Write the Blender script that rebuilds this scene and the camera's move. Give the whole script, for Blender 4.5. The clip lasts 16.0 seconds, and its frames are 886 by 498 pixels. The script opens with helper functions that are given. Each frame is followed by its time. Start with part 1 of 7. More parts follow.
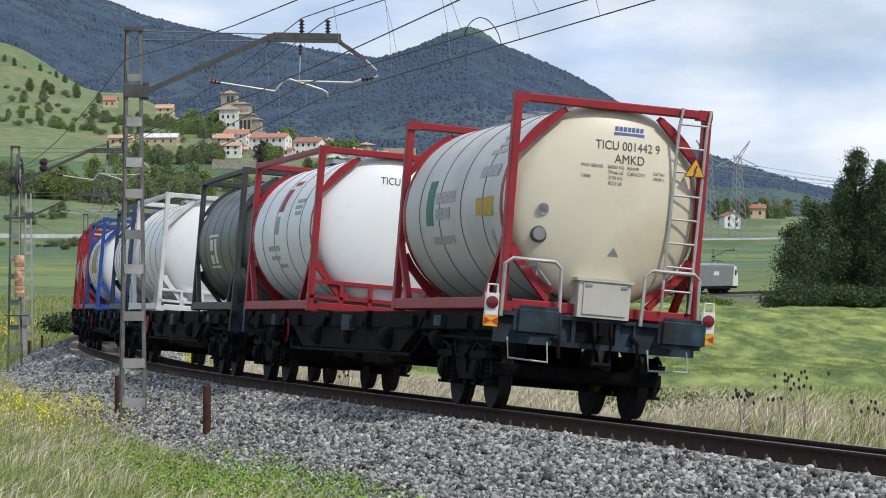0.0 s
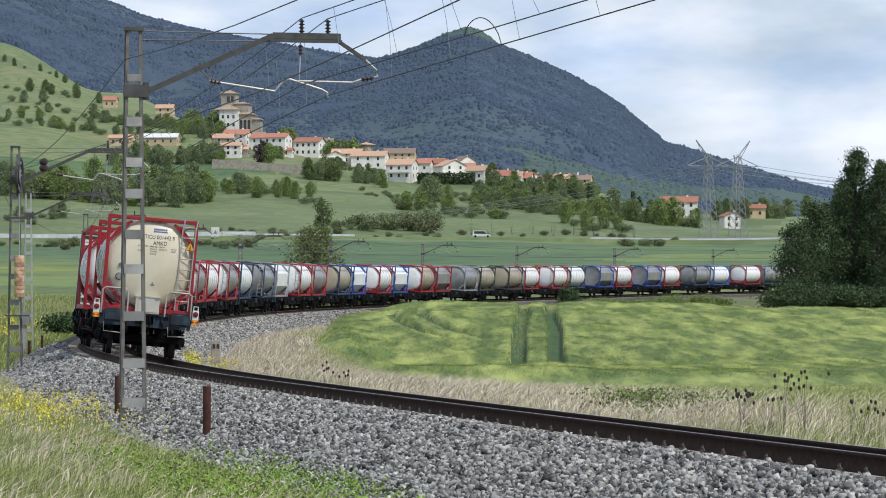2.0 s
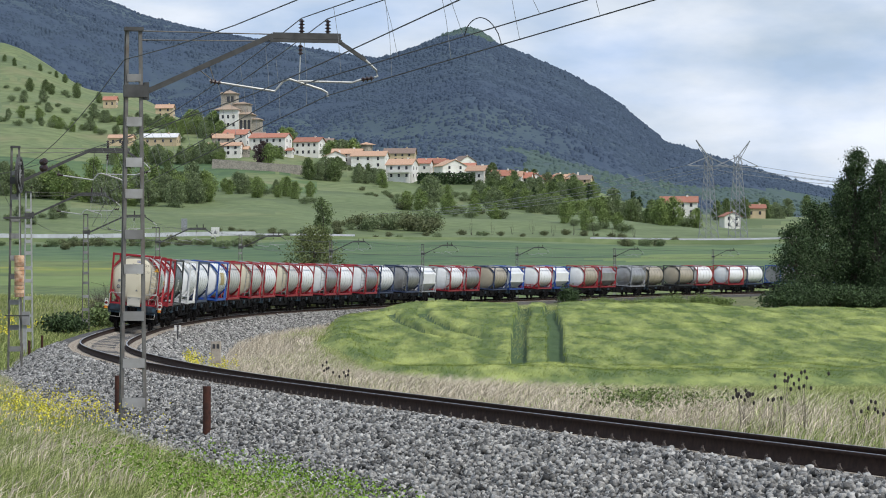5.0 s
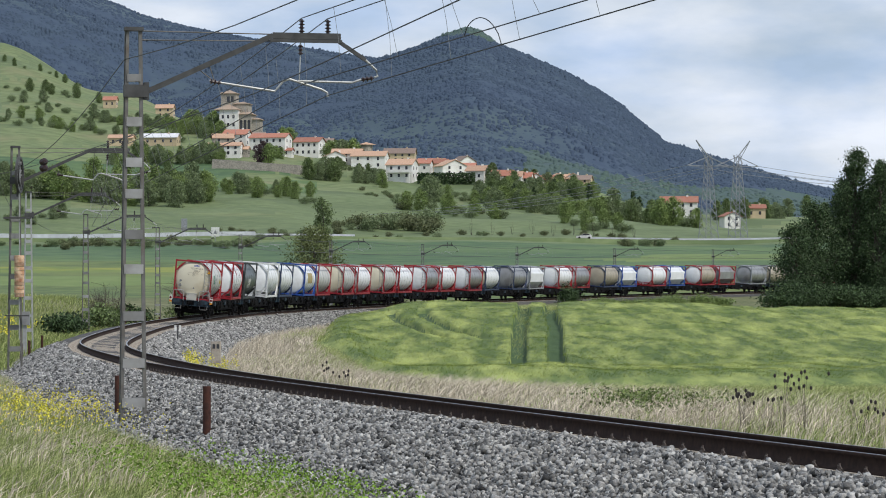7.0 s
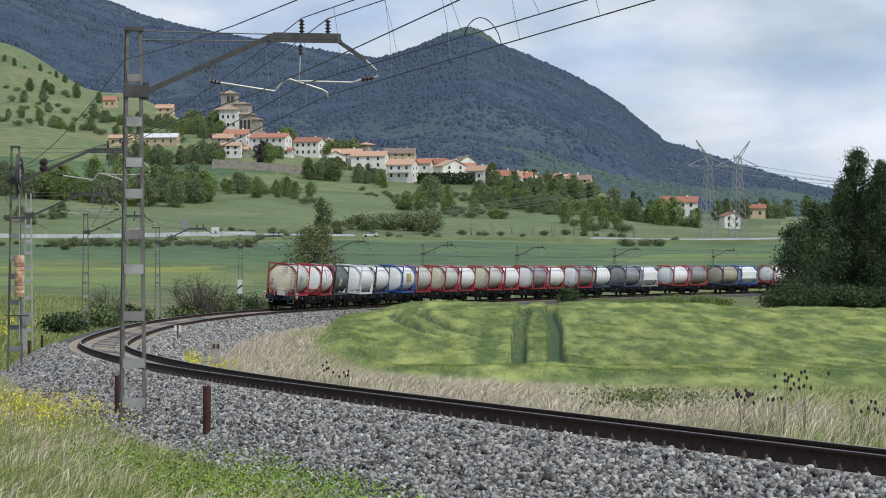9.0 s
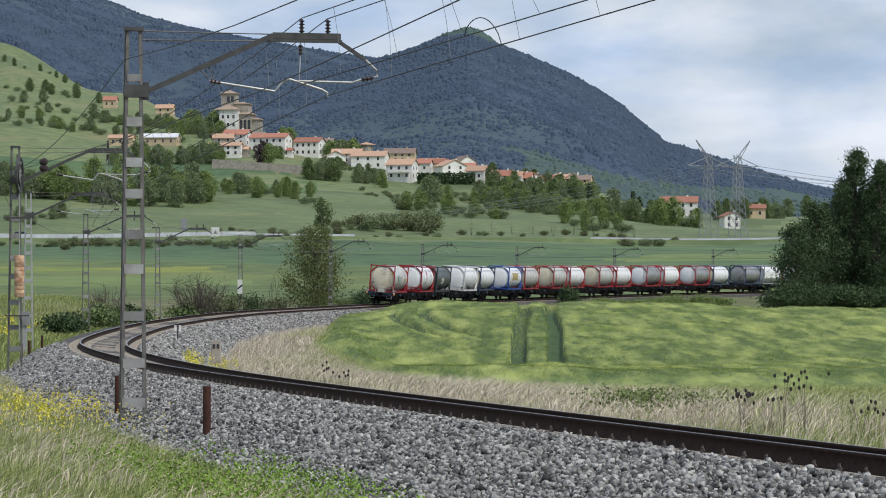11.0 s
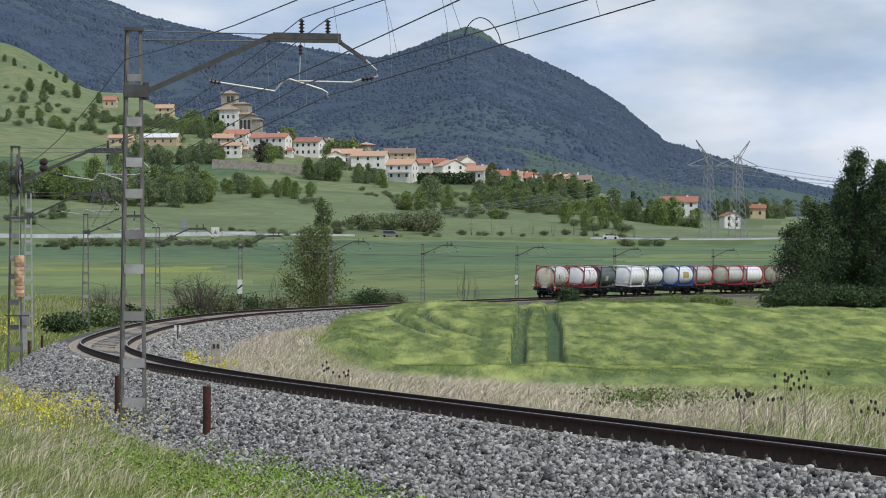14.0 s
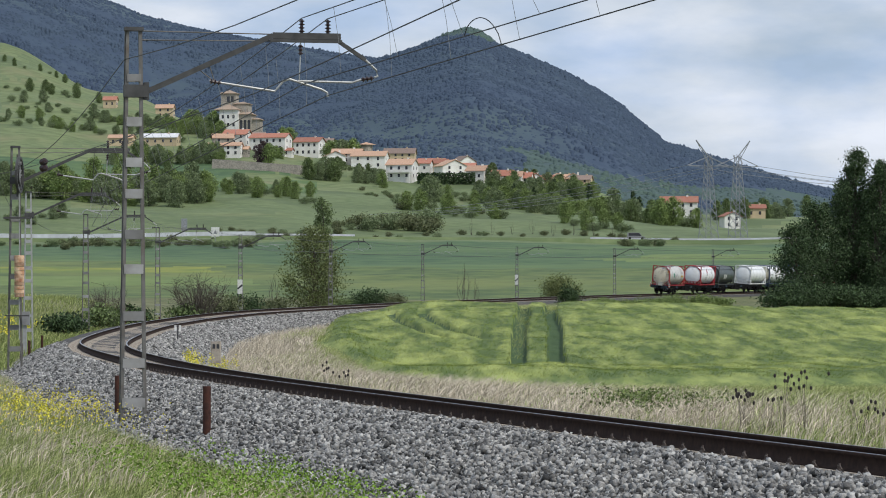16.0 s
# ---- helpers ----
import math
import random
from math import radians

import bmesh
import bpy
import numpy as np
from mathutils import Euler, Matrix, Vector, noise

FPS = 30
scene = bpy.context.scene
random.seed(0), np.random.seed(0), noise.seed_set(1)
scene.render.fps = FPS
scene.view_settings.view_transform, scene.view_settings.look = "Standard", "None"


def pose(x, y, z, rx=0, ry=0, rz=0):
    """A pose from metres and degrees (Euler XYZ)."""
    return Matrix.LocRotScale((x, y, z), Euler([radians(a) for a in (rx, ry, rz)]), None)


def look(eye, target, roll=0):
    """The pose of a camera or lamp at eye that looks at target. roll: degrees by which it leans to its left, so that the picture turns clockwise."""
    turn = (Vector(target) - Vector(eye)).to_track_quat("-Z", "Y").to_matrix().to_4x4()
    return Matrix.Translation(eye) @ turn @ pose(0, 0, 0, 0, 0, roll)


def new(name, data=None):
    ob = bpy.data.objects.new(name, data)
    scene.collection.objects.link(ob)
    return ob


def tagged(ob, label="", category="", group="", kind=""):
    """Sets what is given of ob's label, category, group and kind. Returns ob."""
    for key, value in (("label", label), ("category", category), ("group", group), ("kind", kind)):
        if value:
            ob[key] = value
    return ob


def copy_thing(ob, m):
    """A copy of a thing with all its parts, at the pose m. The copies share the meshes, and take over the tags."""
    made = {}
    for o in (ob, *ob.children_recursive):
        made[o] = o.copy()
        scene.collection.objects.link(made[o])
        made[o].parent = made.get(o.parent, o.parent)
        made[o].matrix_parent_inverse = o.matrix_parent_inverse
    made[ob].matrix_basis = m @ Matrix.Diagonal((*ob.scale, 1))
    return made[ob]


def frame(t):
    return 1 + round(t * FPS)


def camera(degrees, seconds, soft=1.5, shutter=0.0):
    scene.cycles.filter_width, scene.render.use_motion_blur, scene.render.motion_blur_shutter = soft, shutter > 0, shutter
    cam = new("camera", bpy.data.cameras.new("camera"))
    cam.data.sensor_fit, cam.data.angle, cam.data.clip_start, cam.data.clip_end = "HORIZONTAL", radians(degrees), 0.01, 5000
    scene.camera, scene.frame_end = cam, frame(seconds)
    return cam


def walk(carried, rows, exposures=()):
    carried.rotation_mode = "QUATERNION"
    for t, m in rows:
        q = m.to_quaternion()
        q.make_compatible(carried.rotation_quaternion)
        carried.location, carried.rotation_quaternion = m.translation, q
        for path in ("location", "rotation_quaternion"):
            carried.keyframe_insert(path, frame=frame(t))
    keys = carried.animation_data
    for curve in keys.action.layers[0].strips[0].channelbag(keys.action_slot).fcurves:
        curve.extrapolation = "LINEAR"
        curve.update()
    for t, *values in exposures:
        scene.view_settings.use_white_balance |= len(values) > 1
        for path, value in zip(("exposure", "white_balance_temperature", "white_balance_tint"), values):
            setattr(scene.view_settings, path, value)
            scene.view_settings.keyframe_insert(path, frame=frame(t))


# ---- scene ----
cam = camera(16.0766, 16.0, soft=1.0)
EYE = 2.2
CAM = pose(0, 0, EYE, 90 + 0.981)
walk(cam, [(0, CAM), (16, CAM)], [(0, 0.12), (4, 0.10), (7, -0.02), (16, -0.10)])

# ---------------------------------------------------------------- light
SUN_EL, SUN_AZ = 50, 48           # elevation; bearing behind the camera, towards its right
world = bpy.data.worlds.new("sky")
scene.world = world
world.use_nodes = True
scene.view_settings.exposure = 0.0


def build_sky():
    nt = world.node_tree
    nt.nodes.clear()
    N, L = nt.nodes.new, nt.links.new
    out = N("ShaderNodeOutputWorld")
    sky = N("ShaderNodeTexSky")
    sky.sky_type, sky.sun_disc = "NISHITA", False
    sky.sun_elevation, sky.sun_rotation = radians(SUN_EL), radians(180 - SUN_AZ)
    sky.air_density, sky.dust_density, sky.ozone_density = 1.0, 1.2, 5.0
    # broken cloud over the blue, stretched flat along the horizon
    co = N("ShaderNodeTexCoord")
    mp = N("ShaderNodeMapping")
    mp.inputs["Scale"].default_value = (4.6, 4.6, 13.0)
    mp.inputs["Location"].default_value = (0.35, 0.1, 0.45)
    n1 = N("ShaderNodeTexNoise")
    n1.inputs["Scale"].default_value, n1.inputs["Detail"].default_value = 2.1, 9
    n1.inputs["Roughness"].default_value = 0.55
    ramp = N("ShaderNodeValToRGB")
    ramp.color_ramp.elements[0].position, ramp.color_ramp.elements[1].position = 0.36, 0.66
    ramp.color_ramp.elements[0].color = (0.55, 0.55, 0.55, 1)
    n2 = N("ShaderNodeTexNoise")
    n2.inputs["Scale"].default_value, n2.inputs["Detail"].default_value = 3.2, 8
    tone = N("ShaderNodeValToRGB")
    tone.color_ramp.elements[0].color = (6.6, 8.3, 11.3, 1)
    tone.color_ramp.elements[1].color = (10.7, 11.4, 12.7, 1)
    tone.color_ramp.elements[0].position, tone.color_ramp.elements[1].position = 0.36, 0.62
    mix = N("ShaderNodeMixRGB")
    bg = N("ShaderNodeBackground")
    bg.inputs["Strength"].default_value = 0.081
    L(co.outputs["Generated"], mp.inputs["Vector"])
    L(mp.outputs[0], n1.inputs["Vector"])
    L(mp.outputs[0], n2.inputs["Vector"])
    L(n1.outputs[0], ramp.inputs[0])
    L(n2.outputs[0], tone.inputs[0])
    L(ramp.outputs[0], mix.inputs[0])
    L(sky.outputs[0], mix.inputs[1])
    L(tone.outputs[0], mix.inputs[2])
    L(mix.outputs[0], bg.inputs[0])
    L(bg.outputs[0], out.inputs[0])


build_sky()
sun = new("sun", bpy.data.lights.new("sun", "SUN"))
sun.data.energy, sun.data.angle, sun.data.color = 2.6, radians(3.0), (1.0, 0.955, 0.885)
_e, _a = radians(SUN_EL), radians(SUN_AZ)
sun.matrix_basis = look((math.sin(_a) * math.cos(_e) * 50, -math.cos(_a) * math.cos(_e) * 50, math.sin(_e) * 50), (0, 0, 0))

# ---------------------------------------------------------------- the line
# centre line of the track: curvature in 1/km at stations along it, integrated from a start point
STN = np.array([-60, -30, 0, 30, 60, 90, 120, 150, 200, 240, 300, 360, 440, 700, 900.0])
CURV = np.array([3.3, 3.3, 0.476, 1.876, 1.488, 2.347, 0.194, 2.403, 1.399, 1.794, 1.599, 1.912, 2.248, 1.5, 0.5]) / 1000
RISE = np.array([0.138, 0.065, 0, -0.09, -0.11, -0.172, 0.007, 0.161, 0.666, 0.954, 1.51, 2.185, 3.121, 5.0, 7.0])
START = (1.7473, 37.1647, EYE - 1.351, -0.2334)
CANT = radians(4.97)
SPEED = 24.105
LS = np.arange(-60, 900, 1.0)
_k = np.interp(LS, STN, CURV)
_h = np.concatenate([[0], np.cumsum((_k[1:] + _k[:-1]) / 2)])
_i = int(np.argmin(abs(LS)))
LH = _h - _h[_i] + START[3]
_m = (LH[1:] + LH[:-1]) / 2
LX = np.concatenate([[0], np.cumsum(np.sin(_m))])
LY = np.concatenate([[0], np.cumsum(np.cos(_m))])
LX, LY = LX - LX[_i] + START[0], LY - LY[_i] + START[1]
_z = np.interp(LS, STN, RISE)
LZ = START[2] + np.convolve(np.pad(_z, 15, mode="edge"), np.ones(31) / 31, "valid")
LZ[0:16], LZ[-16:] = START[2] + _z[0:16], START[2] + _z[-16:]


def line_at(s):
    return Vector((np.interp(s, LS, LX), np.interp(s, LS, LY), np.interp(s, LS, LZ)))


def line_frame(s):
    """The canted frame of the track at s: x to its right, y forwards, z up, origin midway between the rail heads."""
    return vehicle_pose(s, 0.5)


def vehicle_pose(s, half):
    a, b = line_at(s - half), line_at(s + half)
    y = (b - a).normalized()
    x = y.cross(Vector((0, 0, 1))).normalized()
    z = x.cross(y)
    x, z = x * math.cos(CANT) - z * math.sin(CANT), z * math.cos(CANT) + x * math.sin(CANT)
    m = Matrix((x, y, z)).transposed().to_4x4()
    m.translation = (a + b) / 2
    return m


def beside(s, q, dz=0.0):
    """A point q metres to the right of the track at s, dz above the rails' level there, without cant."""
    h = np.interp(s, LS, LH)
    p = line_at(s)
    return Vector((p.x + math.cos(h) * q, p.y - math.sin(h) * q, p.z + dz))


def nearest(px, py):
    """For arrays of places: distance along the track, offset to its right, height of the rails there."""
    px, py = np.asarray(px, float).ravel(), np.asarray(py, float).ravel()
    ls, lx, ly, lh, lz = LS[::2], LX[::2], LY[::2], LH[::2], LZ[::2]
    idx = np.empty(len(px), int)
    for a in range(0, len(px), 20000):
        d2 = (px[a:a + 20000, None] - lx) ** 2 + (py[a:a + 20000, None] - ly) ** 2
        idx[a:a + 20000] = d2.argmin(1)
    dx, dy = px - lx[idx], py - ly[idx]
    along = dx * np.sin(lh[idx]) + dy * np.cos(lh[idx])
    q = dx * np.cos(lh[idx]) - dy * np.sin(lh[idx])
    far = np.hypot(dx, dy)
    q = np.where(far > abs(q) * 1.5 + 3, np.sign(q) * far, q)
    return ls[idx] + along, q, lz[idx]


# ---------------------------------------------------------------- materials
MATS = {}


def mat(name, col, col2=None, scale=4.0, rough=0.6, metal=0.0, bump=0.0, bscale=None, spread=(0.35, 0.65), detail=6, vary=0.0,
        island=0.0, stain=None, stain_scale=0.6, stain_at=(0.5, 0.75), stretch=None, space="Object", shine=0.5):
    """A surface of two mixed tones in noise, with a coarser stain and fine relief; vary: tone changes from object to object."""
    if name in MATS:
        return MATS[name]
    m = bpy.data.materials.new(name)
    m.use_nodes = True
    nt = m.node_tree
    N, L = nt.nodes.new, nt.links.new
    b = nt.nodes["Principled BSDF"]
    b.inputs["Roughness"].default_value, b.inputs["Metallic"].default_value = rough, metal
    co = N("ShaderNodeTexCoord")
    src = co.outputs[space]
    if stretch:
        mp = N("ShaderNodeMapping")
        mp.inputs["Scale"].default_value = stretch
        L(src, mp.inputs["Vector"])
        src = mp.outputs[0]
    n = N("ShaderNodeTexNoise")
    n.inputs["Scale"].default_value, n.inputs["Detail"].default_value = scale, detail
    L(src, n.inputs["Vector"])
    r = N("ShaderNodeValToRGB")
    r.color_ramp.elements[0].position, r.color_ramp.elements[1].position = spread
    c2 = col2 or tuple(c * 0.75 for c in col)
    r.color_ramp.elements[0].color, r.color_ramp.elements[1].color = (*col, 1), (*c2, 1)
    L(n.outputs[0], r.inputs[0])
    out = r.outputs[0]
    if stain:
        n2 = N("ShaderNodeTexNoise")
        n2.inputs["Scale"].default_value, n2.inputs["Detail"].default_value = stain_scale, 8
        n2.inputs["Roughness"].default_value = 0.65
        L(src, n2.inputs["Vector"])
        r2 = N("ShaderNodeValToRGB")
        r2.color_ramp.elements[0].position, r2.color_ramp.elements[1].position = stain_at
        L(n2.outputs[0], r2.inputs[0])
        mx = N("ShaderNodeMixRGB")
        mx.inputs[2].default_value = (*stain, 1)
        L(r2.outputs[0], mx.inputs[0])
        L(out, mx.inputs[1])
        out = mx.outputs[0]
    for amount, node, sock in ((vary, "ShaderNodeObjectInfo", "Random"), (island, "ShaderNodeNewGeometry", "Random Per Island")):
        if amount:
            o = N(node)
            mr = N("ShaderNodeMapRange")
            mr.inputs["To Min"].default_value, mr.inputs["To Max"].default_value = 1 - amount, 1 + amount
            L(o.outputs[sock], mr.inputs["Value"])
            hs = N("ShaderNodeHueSaturation")
            L(mr.outputs[0], hs.inputs["Value"])
            L(out, hs.inputs["Color"])
            out = hs.outputs[0]
    L(out, b.inputs["Base Color"])
    b.inputs["Specular IOR Level"].default_value = shine
    if bump:
        bp = N("ShaderNodeBump")
        bp.inputs["Strength"].default_value, bp.inputs["Distance"].default_value = bump, 0.05
        nb = n
        if bscale:
            nb = N("ShaderNodeTexNoise")
            nb.inputs["Scale"].default_value, nb.inputs["Detail"].default_value = bscale, 5
            L(src, nb.inputs["Vector"])
        L(nb.outputs[0], bp.inputs["Height"])
        L(bp.outputs[0], b.inputs["Normal"])
    MATS[name] = m
    return m


def plain(name, col, rough=0.5, metal=0.0):
    if name in MATS:
        return MATS[name]
    return mat(name, col, tuple(c * 0.8 for c in col), 9.0, rough, metal)


# ---------------------------------------------------------------- mesh tools
class Shape:
    """Collects plain solids into one mesh."""

    def __init__(self):
        self.v, self.f, self.n = [], [], 0

    def add(self, verts, faces):
        self.v.extend(tuple(p) for p in verts)
        self.f.extend(tuple(i + self.n for i in f) for f in faces)
        self.n += len(verts)
        return self

    def box(self, lo, hi, m=None, cut=0.0):
        """A box; cut chamfers its edges along the longest axis's cross-section."""
        x0, y0, z0 = lo
        x1, y1, z1 = hi
        if cut:
            size = [x1 - x0, y1 - y0, z1 - z0]
            ax = size.index(max(size))
            u, w = [i for i in range(3) if i != ax]
            lo_, hi_ = list(lo), list(hi)
            ring = [(lo_[u] + cut, lo_[w]), (hi_[u] - cut, lo_[w]), (hi_[u], lo_[w] + cut), (hi_[u], hi_[w] - cut),
                    (hi_[u] - cut, hi_[w]), (lo_[u] + cut, hi_[w]), (lo_[u], hi_[w] - cut), (lo_[u], lo_[w] + cut)]
            pts = []
            for a in (lo_[ax], hi_[ax]):
                for p, q in ring:
                    c = [0, 0, 0]
                    c[ax], c[u], c[w] = a, p, q
                    pts.append(Vector(c))
            fc = [(i, (i + 1) % 8, 8 + (i + 1) % 8, 8 + i) for i in range(8)] + [tuple(range(7, -1, -1)), tuple(range(8, 16))]
        else:
            pts = [Vector((x, y, z)) for z in (z0, z1) for x, y in ((x0, y0), (x1, y0), (x1, y1), (x0, y1))]
            fc = [(3, 2, 1, 0), (4, 5, 6, 7), (0, 1, 5, 4), (1, 2, 6, 5), (2, 3, 7, 6), (3, 0, 4, 7)]
        if m is not None:
            pts = [m @ p for p in pts]
        return self.add(pts, fc)

    def beam(self, a, b, w, h, up=(0, 0, 1)):
        """A square bar from a to b, w wide and h high."""
        a, b = Vector(a), Vector(b)
        y = (b - a)
        ln = y.length
        y = y / ln
        x = y.cross(Vector(up))
        if x.length < 1e-4:
            x = y.cross(Vector((1, 0, 0)))
        x.normalize()
        z = x.cross(y)
        m = Matrix((x, y, z)).transposed().to_4x4()
        m.translation = a
        return self.box((-w / 2, 0, -h / 2), (w / 2, ln, h / 2), m)

    def tube(self, pts, r, n=8, closed=False):
        """A round bar along a line of points."""
        pts = [Vector(p) for p in pts]
        rings = []
        for i, p in enumerate(pts):
            d = (pts[min(i + 1, len(pts) - 1)] - pts[max(i - 1, 0)]).normalized()
            x = d.cross(Vector((0, 0, 1)))
            if x.length < 1e-3:
                x = d.cross(Vector((0, 1, 0)))
            x.normalize()
            z = x.cross(d)
            rr = r[i] if isinstance(r, (list, tuple)) else r
            rings.append([p + (x * math.cos(2 * math.pi * k / n) + z * math.sin(2 * math.pi * k / n)) * rr for k in range(n)])
        vs = [v for ring in rings for v in ring]
        fs = [(i * n + k, i * n + (k + 1) % n, (i + 1) * n + (k + 1) % n, (i + 1) * n + k) for i in range(len(pts) - 1) for k in range(n)]
        fs += [tuple(range(n - 1, -1, -1)), tuple((len(pts) - 1) * n + k for k in range(n))]
        return self.add(vs, fs)

    def turn(self, profile, n=24, axis="y", at=(0, 0, 0)):
        """A body of revolution: profile of (along, radius)."""
        at = Vector(at)
        vs = []
        for y, r in profile:
            for k in range(n):
                a = 2 * math.pi * k / n
                c, s_ = r * math.cos(a), r * math.sin(a)
                vs.append(at + Vector({"y": (c, y, s_), "x": (y, c, s_), "z": (c, s_, y)}[axis]))
        fs = [(i * n + k, i * n + (k + 1) % n, (i + 1) * n + (k + 1) % n, (i + 1) * n + k) for i in range(len(profile) - 1) for k in range(n)]
        fs += [tuple(range(n)), tuple((len(profile) - 1) * n + k for k in range(n))]
        return self.add(vs, fs)

    def mesh(self, name, smooth=False):
        me = bpy.data.meshes.new(name)
        me.from_pydata([tuple(p) for p in self.v], [], self.f)
        bm = bmesh.new()
        bm.from_mesh(me)
        bmesh.ops.recalc_face_normals(bm, faces=bm.faces)
        bm.to_mesh(me)
        bm.free()
        if smooth:
            me.polygons.foreach_set("use_smooth", [True] * len(me.polygons))
            me.set_sharp_from_angle(angle=radians(40))
        return me


def part(name, shape, material, parent, label="", smooth=False, m=None):
    me = shape.mesh(name, smooth) if isinstance(shape, Shape) else shape
    if not me.materials:
        me.materials.append(material)
    ob = new(name, me)
    ob.parent = parent
    if m is not None:
        ob.matrix_basis = m
    if label:
        ob["label"] = label
    return ob


def thing(name, label, category, m=None, group="", kind=""):
    ob = new(name)
    ob.empty_display_size = 0.3
    if m is not None:
        ob.matrix_basis = m
    return tagged(ob, label, category, group, kind)


def solid(name, shape, material, label, category, m=None, group="", kind="", smooth=False):
    """A thing of one mesh."""
    me = shape.mesh(name, smooth) if isinstance(shape, Shape) else shape
    if not me.materials:
        me.materials.append(material)
    ob = new(name, me)
    if m is not None:
        ob.matrix_basis = m
    return tagged(ob, label, category, group, kind)


def raw_mesh(name, verts, faces, mats, index=None, smooth=False):
    me = bpy.data.meshes.new(name)
    verts, faces = np.asarray(verts, np.float32), np.asarray(faces, np.int32)
    me.vertices.add(len(verts))
    me.vertices.foreach_set("co", verts.ravel())
    k = faces.shape[1]
    me.loops.add(faces.size)
    me.loops.foreach_set("vertex_index", faces.ravel())
    me.polygons.add(len(faces))
    me.polygons.foreach_set("loop_start", np.arange(0, faces.size, k, dtype=np.int32))
    me.polygons.foreach_set("loop_total", np.full(len(faces), k, np.int32))
    for m in mats:
        me.materials.append(m)
    if index is not None:
        me.polygons.foreach_set("material_index", np.asarray(index, np.int32))
    if smooth:
        me.polygons.foreach_set("use_smooth", np.ones(len(faces), bool))
    me.update(calc_edges=True)
    me.validate()
    return me


RNG = np.random.default_rng(7)


def wavy(x, y, scale, seed=0, octaves=4):
    """Smooth value noise on arrays, about -1 to 1."""
    x, y = np.asarray(x, float) / scale, np.asarray(y, float) / scale
    tot, amp, norm_ = 0, 1.0, 0
    for o in range(octaves):
        xi, yi = np.floor(x).astype(np.int64), np.floor(y).astype(np.int64)
        fx, fy = x - xi, y - yi
        fx, fy = fx * fx * (3 - 2 * fx), fy * fy * (3 - 2 * fy)

        def hsh(a, b):
            h = (a * 374761393 + b * 668265263 + (seed + o * 17) * 974634777) & 0x7FFFFFFF
            h = ((h ^ (h >> 13)) * 1274126177) & 0x7FFFFFFF
            return ((h ^ (h >> 16)) & 0xFFFF) / 32767.5 - 1
        v = (hsh(xi, yi) * (1 - fx) + hsh(xi + 1, yi) * fx) * (1 - fy) + (hsh(xi, yi + 1) * (1 - fx) + hsh(xi + 1, yi + 1) * fx) * fy
        tot, norm_, amp = tot + v * amp, norm_ + amp, amp * 0.5
        x, y = x * 2.03 + 5.1, y * 2.03 - 3.7
    return tot / norm_


def step(a, lo, hi):
    t = np.clip((np.asarray(a, float) - lo) / (hi - lo), 0, 1)
    return t * t * (3 - 2 * t)


# ---------------------------------------------------------------- the lie of the land
# apparent rows of ground, by bearing (columns) and distance (rows), as angles of view: x, y in units of 1/5551.5 of the distance
COLS = (np.array([0, 200, 395, 590, 784, 1000, 1173, 1300, 1568]) - 784) / 5551.5
FAR = {
    470: (515, 515, 515, 515, 513, 512, 512, 510, 508),
    550: (490, 490, 492, 492, 490, 488, 486, 484, 480),
    700: (462, 462, 462, 462, 460, 458, 456, 455, 452),
    860: (437, 437, 436, 434, 433, 434, 434, 434, 434),
    890: (428, 428, 428, 427, 427, 429, 430, 430, 430),
    915: (425, 425, 425, 424, 424, 427, 428, 428, 428),
    1000: (385, 385, 395, 400, 400, 405, 412, 415, 412),
    1150: (345, 350, 350, 358, 368, 375, 392, 402, 402),
    1300: (290, 300, 300, 318, 326, 338, 372, 392, 396),
    1450: (230, 250, 250, 272, 296, 330, 375, 388, 392),
    1600: (190, 205, 225, 258, 300, 345, 380, 388, 390),
    1800: (140, 165, 230, 275, 320, 360, 385, 388, 390),
    2000: (75, 168, 250, 300, 340, 370, 385, 385, 388),
    2300: (100, 200, 290, 330, 350, 375, 385, 385, 388),
}
FAR_D = np.array(list(FAR))
FAR_Z = np.array([[EYE + (536 - r) / 5551.5 * d for r in row] for d, row in FAR.items()])
RIDGE_X = (np.array([300, 400, 560, 640, 690, 760, 800, 830, 850, 880, 940, 1000, 1060, 1100, 1160, 1175, 1230, 1300, 1400, 1475, 1568, 1800]) - 784) / 5551.5
RIDGE_Z = (536 - np.array([170, 150, 130, 112, 102, 77, 62, 55, 60, 80, 105, 130, 165, 190, 237, 252, 268, 292, 320, 336, 346, 370])) / 5551.5 * 3700 - 2
BACK_X = (np.array([-900, -100, 0, 180, 250, 350, 450, 560, 640, 700, 800, 1000, 1200]) - 784) / 5551.5
BACK_Z = (536 - np.array([-60, -80, -60, 2, 32, 54, 72, 92, 104, 112, 150, 260, 340])) / 5551.5 * 4300 - 2
NEAR_D = np.array([0, 30, 60, 100, 130, 170, 200, 235, 262, 300, 350, 420, 470.0])
INSIDE = np.array([0.5, 0.3, 0.1, -0.9, -1.6, -2.0, -0.9, 0.5, 1.3, 1.3, 1.5, 2.3, 4.0])
WEST = np.array([0.5, 0.3, 0.2, 0.1, 0.0, -0.1, -0.1, 0.0, 0.2, 0.6, 1.2, 2.2, 4.0])


